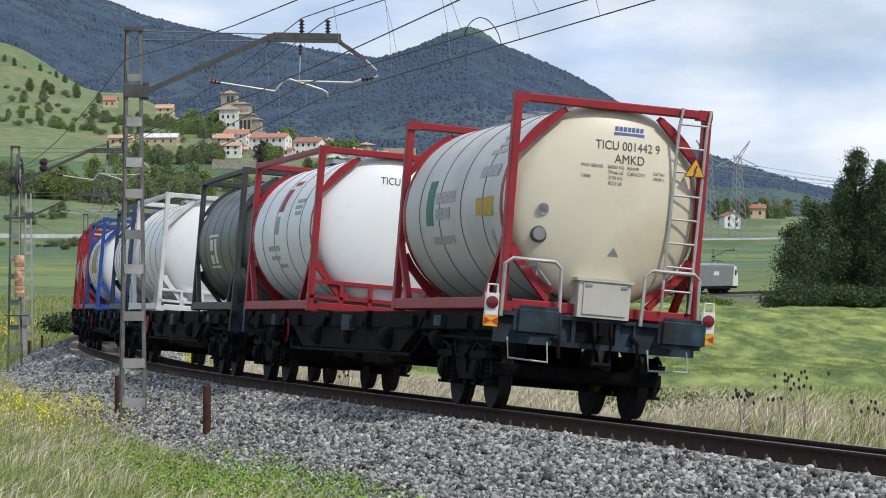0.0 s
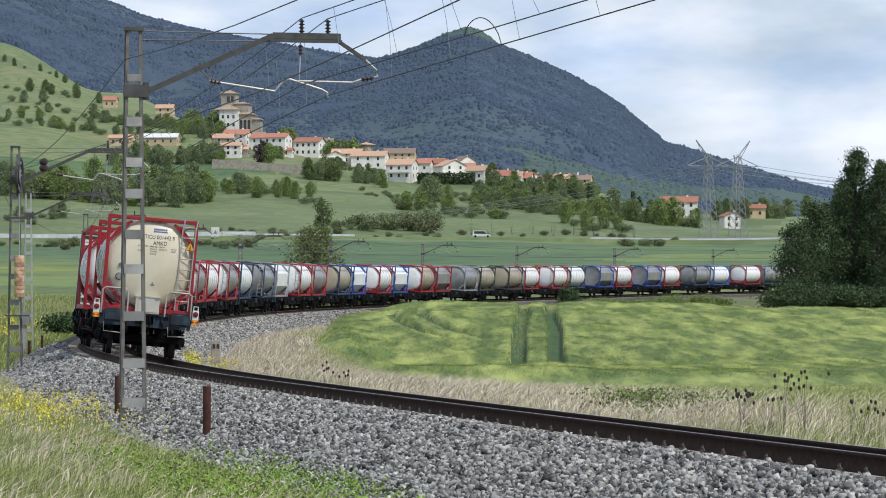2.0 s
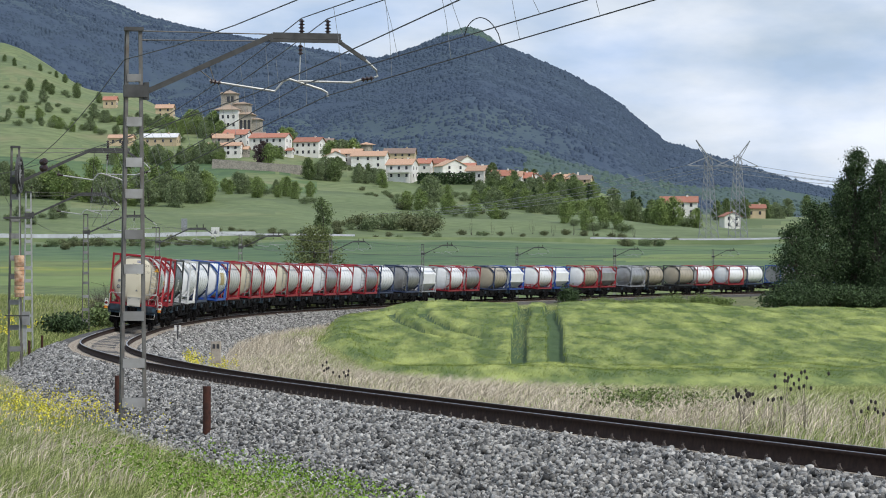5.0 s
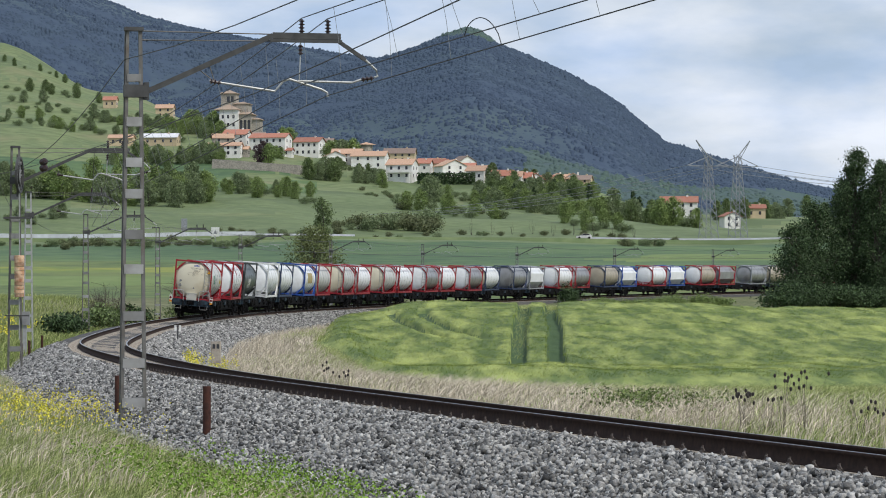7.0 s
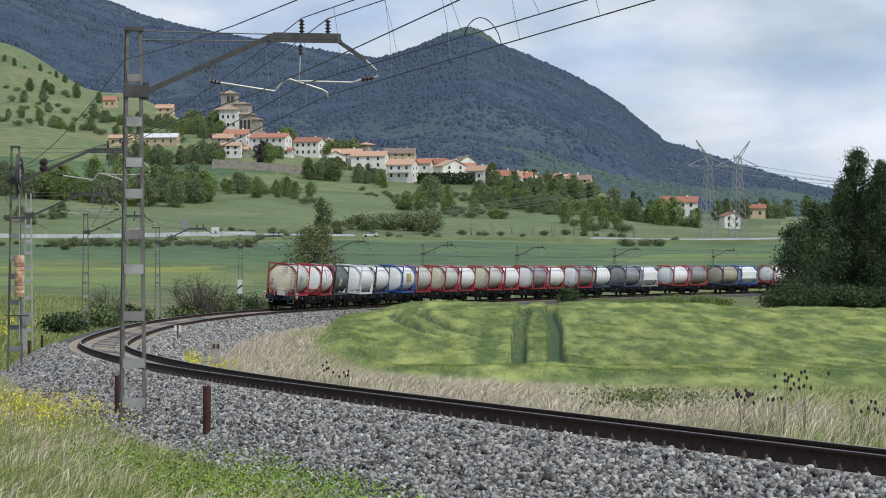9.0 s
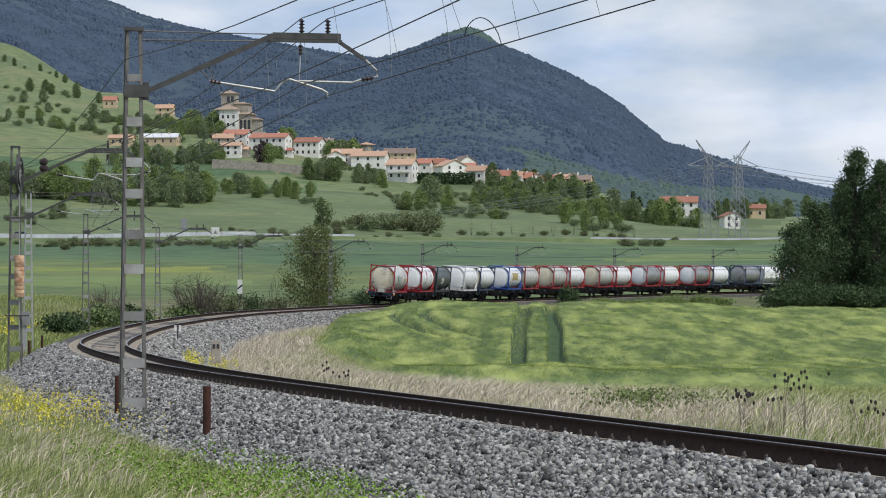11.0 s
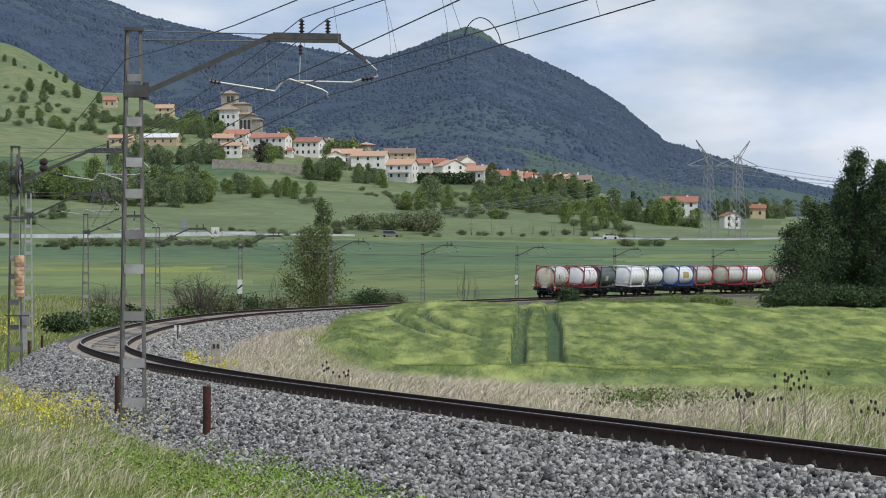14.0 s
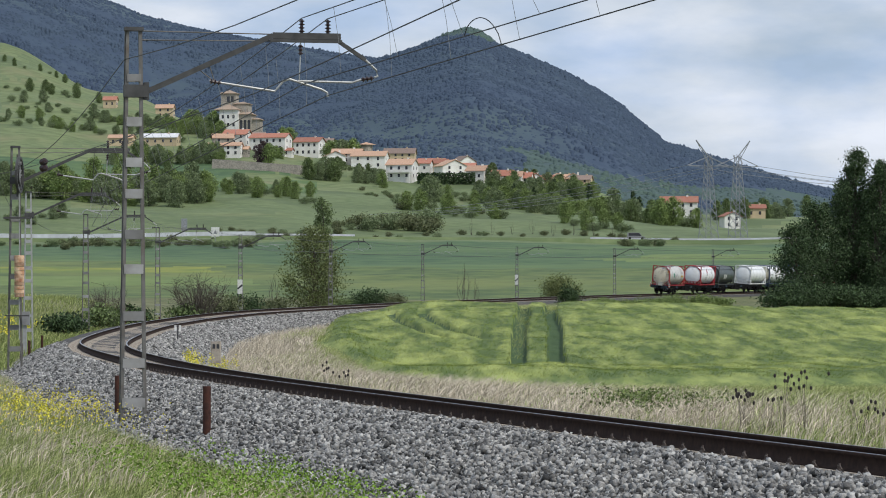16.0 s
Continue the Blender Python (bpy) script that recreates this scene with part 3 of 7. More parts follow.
def spread(protos, marks, rng, group):
    """Copies of the prototypes: rows of (bearing from, distance from, bearing to, distance to, how many, scale from, scale to, prototypes)."""
    for px0, d0, px1, d1, n, s0, s1, which in marks:
        for i in range(n):
            f = (i + rng.random() * 0.9) / n
            px = px0 + (px1 - px0) * f + rng.normal(0, 3)
            d = d0 + (d1 - d0) * f + rng.normal(0, 12)
            src = protos[which[int(rng.integers(len(which)))]]
            o = copy_thing(src, Matrix())
            if group:
                o["group"] = group
            put(o, px, d, rng.random() * 6.28, s0 + (s1 - s0) * rng.random(), 0.3)


def build_trees():
    rng = np.random.default_rng(31)
    # the near clump at the field's far corner
    put(make_tree("poplar_tree", "tall dark green poplar at the field's edge", "tree", 17.5, 6.0, LEAF_D, 1, 0.1, 21000, 0.105, True, 40), 1512, 338)
    put(make_tree("poplar_tree", "tall dark green poplar beside another at the field's edge", "tree", 16.3, 5.5, LEAF_D, 2, 0.1, 19000, 0.105, True, 38), 1556, 336)
    put(make_tree("poplar_tree", "dark leafy tree among poplars", "tree", 14.5, 6.0, LEAF_D, 3, 0.1, 16000, 0.11, True, 36), 1480, 345)
    put(make_tree("poplar_tree", "dark leafy tree with broad low crown", "tree", 11.5, 7.0, LEAF_D, 4, 0.06, 15000, 0.11, False, 36), 1447, 336)
    put(make_tree("poplar_tree", "small dark tree at the end of the clump", "tree", 9.0, 6.0, LEAF_D, 5, 0.04, 13000, 0.105, False, 34), 1412, 332)
    put(make_tree("poplar_tree", "dark leafy tree beyond the poplars", "tree", 13.5, 7.5, LEAF_D, 6, 0.05, 14000, 0.12, False, 34), 1530, 352)
    put(make_tree("poplar_tree", "dark leafy tree at the edge of the clump", "tree", 15.5, 7.5, LEAF_D, 16, 0.05, 14000, 0.12, False, 34), 1590, 345)
    for i, px in enumerate((1400, 1440, 1485, 1530, 1575)):
        put(make_bush("undergrowth_bush", "dark low undergrowth below the poplars", 3.0, 6.0, LEAF_D, 40 + i, 6500, 0.11), px, 326 + 2 * i)
    # the tree outside the bend
    put(make_tree("ash_tree", "single green tree beside the railway bend", "tree", 8.3, 6.4, LEAF_T, 7, 0.06, 17000, 0.085, False, 60, 0.6), 556, 304)
    put(make_tree("ash_tree", "slim green tree on the meadow", "tree", 12.0, 6.4, LEAF, 8, 0.12, 3800, 0.22, False, 26), 574, 905)
    # bushes beside the far line
    put(make_bush("roadside_bush", "dark green bush in front of the railway", 2.9, 2.6, LEAF_D, 9, 2200, 0.11), 1008, 338)
    put(make_bush("roadside_bush", "big dull green bush behind the railway", 4.6, 5.4, LEAF_T, 10, 5000, 0.11), 988, 418)
    put(make_bush("roadside_bush", "dark green evergreen bush behind the railway", 2.9, 4.4, LEAF_D, 11, 4200, 0.10), 652, 340)
    for i, (px, d, h, w) in enumerate(((600, 325, 1.8, 3.5), (690, 345, 2.2, 3.5), (1065, 350, 1.5, 3.5), (1105, 352, 1.4, 3), (1150, 352, 1.7, 3.5), (1190, 353, 1.9, 3.5),
                                       (1235, 354, 1.9, 3.5), (1275, 355, 1.5, 3), (225, 208, 1.7, 3), (180, 196, 2.0, 3.4), (385, 240, 2.6, 4), (430, 262, 2.2, 4),
                                       (330, 225, 1.6, 3), (480, 280, 2.0, 4), (115, 175, 1.6, 3.2))):
        put(make_bush("lineside_bush", "low scrubby green bush beside the railway", h, w, LEAF_L if px > 1050 else (LEAF, LEAF_O, LEAF_D)[i % 3], 60 + i, 2200, 0.09, "lineside bushes"), px, d)
    put(make_bare("bare_shrub", "leafless grey-brown shrub outside the bend", 4.1, 4.8, 12, 56, 14), 352, 225)
    put(make_bare("bare_shrub", "small leafless shrub near a mast", 3.4, 3.4, 13, 40, 11), 190, 200)
    put(make_bare("bare_sapling", "thin leafless saplings beyond the railway", 5.6, 1.8, 14, 9, 7), 822, 372)
    put(make_bare("bare_sapling", "thin leafless saplings beyond the railway", 4.2, 1.2, 15, 5, 5), 845, 376)
    put(make_bare("bare_sapling", "thin leafless saplings beyond the railway", 5.0, 1.6, 17, 6, 5), 485, 285)
    for i in range(9):
        put(make_bare("bare_sapling", "thin leafless sapling on the meadow slope", 6.5 - (i % 3), 1.8, 70 + i, 5, 5), 835 + i * 36, 945 + 6 * (i % 4))
    # hedges and woods on the slopes
    protos = [make_tree("hillside_tree", "broad green tree on the hillside", "tree", 10, 8, LEAF_H, 21, 0.05, 3600, 0.31, False, 30),
              make_tree("hillside_tree", "dark green tree on the hillside", "tree", 10, 7, LEAF, 22, 0.05, 3600, 0.31, False, 30),
              make_tree("hillside_tree", "fresh green tree on the hillside", "tree", 10, 8, LEAF_L, 23, 0.05, 3600, 0.31, False, 30),
              make_bush("hillside_bush", "round green bush on the hillside", 5, 7, LEAF_H, 24, 1500, 0.24),
              make_bush("hillside_bush", "dull olive bush on the hillside", 5, 7, LEAF_O, 25, 1400, 0.25),
              make_tree("conifer_tree", "dark narrow conifer near the village", "tree", 10, 4, LEAF_D, 26, 0.05, 1200, 0.36, True, 18),
              make_tree("plum_tree", "purple-leaved tree below the church", "tree", 8, 7, LEAF_P, 27, 0.1, 1200, 0.4, False, 16)]
    marks = [
        (125, 1120, 370, 1110, 30, 0.7, 1.1, (0, 2, 0)), (150, 1170, 360, 1160, 18, 0.8, 1.2, (0, 1, 2)), (0, 1130, 125, 1130, 9, 0.9, 1.4, (0, 2)),
        (395, 1170, 560, 1150, 16, 0.5, 0.8, (0, 2, 3)), (640, 985, 770, 985, 16, 0.8, 1.25, (4, 4, 3)), (560, 975, 640, 985, 5, 0.4, 0.7, (3, 4)),
        (690, 1120, 900, 1060, 20, 0.5, 0.8, (2, 3, 4)), (760, 1180, 765, 1180, 2, 1.0, 1.2, (0,)), (860, 1150, 1040, 1130, 22, 0.55, 0.85, (2, 0, 3)),
        (870, 1240, 1040, 1220, 14, 0.6, 0.9, (0, 1, 5)), (1040, 1150, 1190, 1120, 18, 0.6, 0.95, (1, 0, 2)), (1120, 1160, 1128, 1160, 2, 1.0, 1.1, (5, 1)),
        (1170, 1080, 1240, 1080, 9, 0.7, 1.1, (3, 2)), (1270, 1250, 1390, 1300, 9, 0.5, 0.9, (1, 0)), (1000, 1010, 1120, 1000, 8, 0.5, 0.8, (3, 2)),
        (0, 1500, 330, 1455, 34, 0.3, 0.75, (0, 2, 3, 3)), (20, 1600, 300, 1560, 26, 0.3, 0.8, (3, 3, 0)), (10, 1750, 190, 1750, 10, 0.4, 0.9, (1, 3)), (0, 1880, 150, 1850, 8, 0.3, 0.6, (3, 1)),
        (230, 1345, 400, 1335, 18, 0.6, 0.9, (2, 0, 1)), (330, 1520, 400, 1500, 7, 0.8, 1.2, (2, 0)), (540, 1290, 600, 1290, 6, 0.7, 1.0, (1, 0)),
        (575, 1400, 640, 1400, 6, 0.9, 1.2, (2, 0)), (630, 1290, 680, 1275, 6, 0.5, 0.7, (0, 2)), (455, 1330, 470, 1330, 2, 0.8, 0.9, (6,)), (470, 1330, 480, 1330, 1, 0.9, 1.0, (2,)),
        (500, 1480, 520, 1480, 2, 0.9, 1.1, (2,)), (860, 1300, 1040, 1290, 12, 0.7, 0.9, (0, 1)), (90, 855, 460, 850, 22, 0.35, 0.65, (3, 4)), (1100, 860, 1200, 860, 7, 0.4, 0.6, (4, 3)),
        (640, 930, 1130, 950, 16, 0.25, 0.5, (4, 3)), (380, 940, 560, 930, 8, 0.3, 0.5, (4,)), (0, 980, 130, 960, 6, 0.4, 0.6, (3, 0)), (1330, 1500, 1560, 1500, 8, 0.8, 1.2, (1, 0)),
        (455, 1385, 475, 1385, 3, 0.5, 0.65, (6,)), (484, 1385, 498, 1380, 2, 0.5, 0.6, (2,)), (500, 1500, 506, 1500, 1, 1.0, 1.0, (2,)), (612, 1330, 680, 1310, 9, 0.35, 0.6, (0, 1, 3)),
        (570, 1330, 610, 1325, 7, 0.5, 0.7, (1, 3)), (860, 1270, 1050, 1255, 34, 0.4, 0.75, (0, 2, 1, 5)), (740, 1235, 870, 1200, 18, 0.35, 0.7, (0, 3, 2)), (580, 1440, 640, 1430, 8, 0.5, 0.8, (0, 1)),
        (840, 1190, 1050, 1140, 26, 0.4, 0.7, (2, 0, 3)), (640, 1215, 720, 1200, 10, 0.3, 0.5, (3, 4)), (300, 1500, 395, 1470, 18, 0.5, 0.9, (2, 0, 1)), (180, 1560, 330, 1530, 22, 0.35, 0.7, (0, 3, 2)),
        (190, 1345, 390, 1320, 16, 0.4, 0.7, (0, 2, 3)), (0, 880, 470, 885, 26, 0.25, 0.5, (3, 4)), (480, 930, 560, 925, 7, 0.35, 0.55, (4, 3))]
    spread(protos, marks, rng, "hillside trees")
    for o in protos:
        for c in (*o.children_recursive, o):
            bpy.data.objects.remove(c)


build_trees()


def blades(name, xs, ys, zs, h, w, lean, material, rng, label, category="grass", heads=False):
    """Bent blades of grass: two segments each, blown over towards the right."""
    n = len(xs)
    base = np.stack([xs, ys, zs], -1)
    a = rng.random(n) * 6.283
    side = np.stack([np.cos(a), np.sin(a) * 0.5, np.zeros(n)], -1)
    bend = np.stack([lean + rng.normal(0, 0.42, n), rng.normal(0, 0.35, n), np.zeros(n)], -1) * h[:, None]
    mid = base + bend * 0.3 + np.stack([np.zeros(n), np.zeros(n), h * 0.6], -1)
    tip = base + bend + np.stack([np.zeros(n), np.zeros(n), h * (0.95 - 0.25 * np.abs(lean))], -1)
    s = side * w[:, None] / 2
    wide = 1.5 if heads else 0.8
    v = np.stack([base - s, base + s, mid + s * wide, tip, mid - s * wide], 1).reshape(-1, 3)
    i = np.arange(n) * 5
    f = np.stack([i, i + 1, i + 2, i + 4], -1)
    g = np.stack([i + 4, i + 2, i + 3, i + 3], -1)
    me = bpy.data.meshes.new(name)
    me.from_pydata(v.tolist(), [], f.tolist() + g[:, :3].tolist())
    me.materials.append(material)
    return tagged(new(name, me), label, category, kind="stuff")


def verge(rng, n, s0, s1, q0, q1, bias=1.0):
    s = s0 + (s1 - s0) * rng.random(n) ** bias
    q = q0 + (q1 - q0) * rng.random(n)
    h = np.interp(s, LS, LH)
    x, y = np.interp(s, LS, LX) + np.cos(h) * q, np.interp(s, LS, LY) - np.sin(h) * q
    return s, q, x, y


def build_grass():
    rng = np.random.default_rng(5)
    # the bank beside the ballast, nearest the camera
    s, q, x, y = verge(rng, 150000, -16, 50, -11, -3.3, 1.0)
    foot = bed_foot(s)
    edge = foot + 0.15 + 0.5 * (wavy(x, y, 2.5, 44) + 0.4) * rng.random(len(s))
    ok = (-q > edge)
    s, q, x, y = s[ok], q[ok], x[ok], y[ok]
    z = land(x, y)
    patchy = wavy(x, y, 1.6, 45)
    thin = step(-q - foot[ok], 0.0, 1.2)
    kind = rng.random(len(x)) + patchy * 0.5
    for k, (m, lo, hi, lab) in enumerate(((BLADE_G, -9, 0.56, "lush green grass beside the ballast"), (BLADE_M, 0.56, 0.92, "pale green windblown grass beside the ballast"),
                                          (BLADE_Y, 0.92, 9, "dry straw grass with seed heads beside the ballast"))):
        c = (kind >= lo) & (kind < hi)
        hh = (0.10 + 0.20 * rng.random(c.sum())) * (0.5 + 0.5 * thin[c]) * (1, 1.2, 1.45)[k]
        blades("verge_grass", x[c], y[c], z[c] - 0.02, hh, np.full(c.sum(), (0.008, 0.007, 0.0075)[k]), np.full(c.sum(), 0.55), m, rng, lab, heads=(k == 2))
    # dry grass inside the bend
    s, q, x, y = verge(rng, 95000, -22, 95, 2.6, 11.5, 1.0)
    ok = (q > np.interp(s, [35, 70], [2.6, 4.6])) & (rng.random(len(s)) < np.interp(q, [2.6, 3.4, 8, 11.5], [0.4, 1, 0.8, 0.4]))
    s, q, x, y = s[ok], q[ok], x[ok], y[ok]
    z = land(x, y)
    kind = rng.random(len(x)) + 0.5 * wavy(x, y, 4, 46) + 0.62 * step(-s, -20, 8) + 0.45 * step(q, 5.5, 9.5)
    for m, lo, hi, lab, h0, w0 in ((BLADE_Y, -9, 0.70, "tall dry pinkish straw grass inside the bend", 0.44, 0.009), (BLADE_M, 0.70, 1.0, "pale green grass inside the bend", 0.38, 0.010),
                                   (BLADE_G, 1.0, 9, "green grass inside the bend", 0.34, 0.011)):
        c = (kind >= lo) & (kind < hi)
        hh = h0 * (0.6 + 0.7 * rng.random(c.sum())) * np.interp(s[c], [-20, 5, 40, 95], [0.8, 0.95, 1.3, 1.3])
        blades("lineside_grass", x[c], y[c], z[c] - 0.03, hh, np.full(c.sum(), w0), np.full(c.sum(), 0.35), m, rng, lab, heads=m is BLADE_Y)
    # greener rough ground between that strip and the wheat
    n = 100000
    d = 46 + 125 * rng.random(n) ** 1.1
    px = 470 + 1130 * rng.random(n)
    x, y = (px - 784) / 5551.5 * d, d
    s, q, _ = nearest(x, y)
    ok = (q > 8) & (px > np.interp(d, [46, 90, 150], [900, 700, 520]))
    x, y = x[ok], y[ok]
    z = land(x, y)
    kind = rng.random(len(x)) + 0.45 * wavy(x, y, 6, 47)
    for m, lo, hi, lab in ((BLADE_M, -9, 0.55, "pale green rough grass before the wheat"), (BLADE_G, 0.55, 9, "green rough grass before the wheat")):
        c = (kind >= lo) & (kind < hi)
        blades("rough_grass", x[c], y[c], z[c] - 0.03, 0.42 * (0.5 + 0.8 * rng.random(c.sum())), np.full(c.sum(), 0.016), np.full(c.sum(), 0.35), m, rng, lab)
    # scrubby grass on the bank outside the bend, and on the far verge inside it
    for s0, s1, q0, q1, n, m, lab, h0 in ((60, 210, -16, -3.2, 30000, BLADE_G, "green grass on the bank outside the bend", 0.34), (60, 210, -16, -3.2, 9000, BLADE_M, "pale grass on the bank outside the bend", 0.40),
                                          (150, 290, 6.5, 22, 14000, BLADE_M, "pale rough grass inside the far bend", 0.6), (150, 290, 7, 22, 9000, BLADE_G, "green rough grass inside the far bend", 0.55),
                                          (95, 260, 4.8, 9, 9000, BLADE_Y, "dry straw grass inside the far bend", 0.55)):
        s, q, x, y = verge(rng, n, s0, s1, q0, q1)
        blades("bank_grass", x, y, land(x, y) - 0.03, h0 * (0.5 + 0.8 * rng.random(n)), np.full(n, 0.028), np.full(n, 0.3), m, rng, lab)


build_grass()


def flower_patch(name, label, x, y, h, rng, per=9, r=0.03):
    """Stems with a cluster of small yellow petals at each top."""
    z = land(x, y)
    n = len(x)
    cen = np.repeat(np.stack([x, y, z + h], -1), per, 0) + rng.normal(0, 1, (n * per, 3)) * np.array([0.06, 0.06, 0.10])
    st = Shape()
    t = thing(name, label, "flowers", kind="stuff")
    v, f = [], []
    for i in range(n):
        v += [(x[i] - 0.006, y[i], z[i]), (x[i] + 0.006, y[i], z[i]), (x[i] + 0.05, y[i], z[i] + h[i])]
        f.append((3 * i, 3 * i + 1, 3 * i + 2))
    part("stem", raw_mesh("stem", v, np.array(f), [BLADE_G]), BLADE_G, t)
    part("bloom", leaf_mesh("bloom", cen, r * (0.6 + 0.8 * rng.random(n * per)), PETAL, rng), PETAL, t)


def build_flowers():
    rng = np.random.default_rng(8)
    s, q, x, y = verge(rng, 380, 6, 21, -6.6, -4.1)
    k = rng.random(len(s)) < np.interp(s, [8, 14, 24], [0.25, 0.8, 1])
    flower_patch("yellow_rape_flowers", "yellow rape flowers in the grass beside the ballast", x[k], y[k], 0.28 + 0.20 * rng.random(k.sum()), rng, 13, 0.017)
    s, q, x, y = verge(rng, 70, 70, 84, 2.9, 4.6)
    flower_patch("yellow_broom_flowers", "yellow flowering weeds inside the bend", x, y, 0.35 + 0.45 * rng.random(70), rng, 14, 0.032)
    s, q, x, y = verge(rng, 260, 75, 150, -13, -5.5)
    flower_patch("yellow_bank_flowers", "yellow flowering weeds on the bank outside the bend", x, y, 0.5 + 0.4 * rng.random(260), rng, 9, 0.05)
    s, q, x, y = verge(rng, 60, -20, 2, 6, 13)
    flower_patch("yellow_field_flowers", "scattered small yellow flowers in the rough grass", x, y, 0.3 + 0.2 * rng.random(60), rng, 4, 0.02)


build_flowers()


def build_thistles():
    rng = np.random.default_rng(19)
    for px, d, n, h in ((1313, 45, 9, 0.80), (1322, 45.3, 6, 0.72), (1362, 45, 5, 0.80), (1385, 44.6, 7, 0.98), (1424, 45.2, 10, 1.0), (1522, 44, 5, 0.66), (1545, 44, 5, 0.58), (605, 57, 6, 0.9), (575, 60, 5, 0.9)):
        x, y = ahead(px, d)
        z = land1(x, y)
        t = thing("dead_thistle", "dead thistle with dark seed heads in the grass", "weed", pose(x, y, z - 0.05), group="dead thistles")
        st = Shape()
        heads = []
        for i in range(n):
            e = (rng.normal(0, 0.13), rng.normal(0, 0.13), h * (0.80 + 0.26 * rng.random()))
            st.tube([(0, 0, 0), (e[0] * 0.4, e[1] * 0.4, e[2] * 0.6), e], [0.004, 0.0025, 0.0015], 4)
            heads.append(e)
        tagged(part("stalk", st, BARK, t), kind="stuff")
        for e in heads:
            part("seed_head", Shape().turn([(-0.028, 0.004), (-0.016, 0.019), (0.012, 0.021), (0.032, 0.008)], 7, "z", e), SEED, t, smooth=True)


build_thistles()


def build_weeds():
    """Broad-leaved weeds at the foot of the ballast."""
    rng = np.random.default_rng(23)
    s, q, x, y = verge(rng, 11000, -10, 2, -6.0, -3.9)
    ok = (-q > bed_foot(s) + 0.1) & (wavy(x, y, 1.2, 61) > -0.15)
    x, y = x[ok], y[ok]
    c = np.stack([x, y, land(x, y) + 0.05 + 0.30 * rng.random(len(x))], -1)
    me = leaf_mesh("leafy_weeds", c, 0.017 * (0.6 + 0.8 * rng.random(len(x))), LEAF_W, rng)
    tagged(new("leafy_weeds", me), "bright green leafy weeds beside the ballast", "weeds", kind="stuff")
    n = 5200
    px, d = 1150 + 55 * rng.normal(size=n), 57 + 3.5 * rng.normal(size=n)
    x, y = (px - 784) / 5551.5 * d, d
    ok = (wavy(x, y, 0.8, 62) > -0.15) & (d > 50)
    x, y = x[ok], y[ok]
    c = np.stack([x, y, land(x, y) + 0.08 + (0.34 + 0.2 * wavy(x, y, 0.6, 63)) * rng.random(len(x)) ** 0.7], -1)
    me = leaf_mesh("leafy_weeds", c, 0.032 * (0.5 + 0.8 * rng.random(len(x))), BRAMBLE, rng)
    tagged(new("leafy_weeds", me), "dark green bramble patch before the wheat", "weeds", kind="stuff")


BRAMBLE = mat("bramble_leaves", (0.16, 0.21, 0.06), (0.09, 0.125, 0.035), 3, 0.85, island=0.5)
LEAF_W = mat("weed_leaves", (0.22, 0.34, 0.06), (0.15, 0.25, 0.04), 3, 0.9, island=0.35, shine=0.12)
build_weeds()


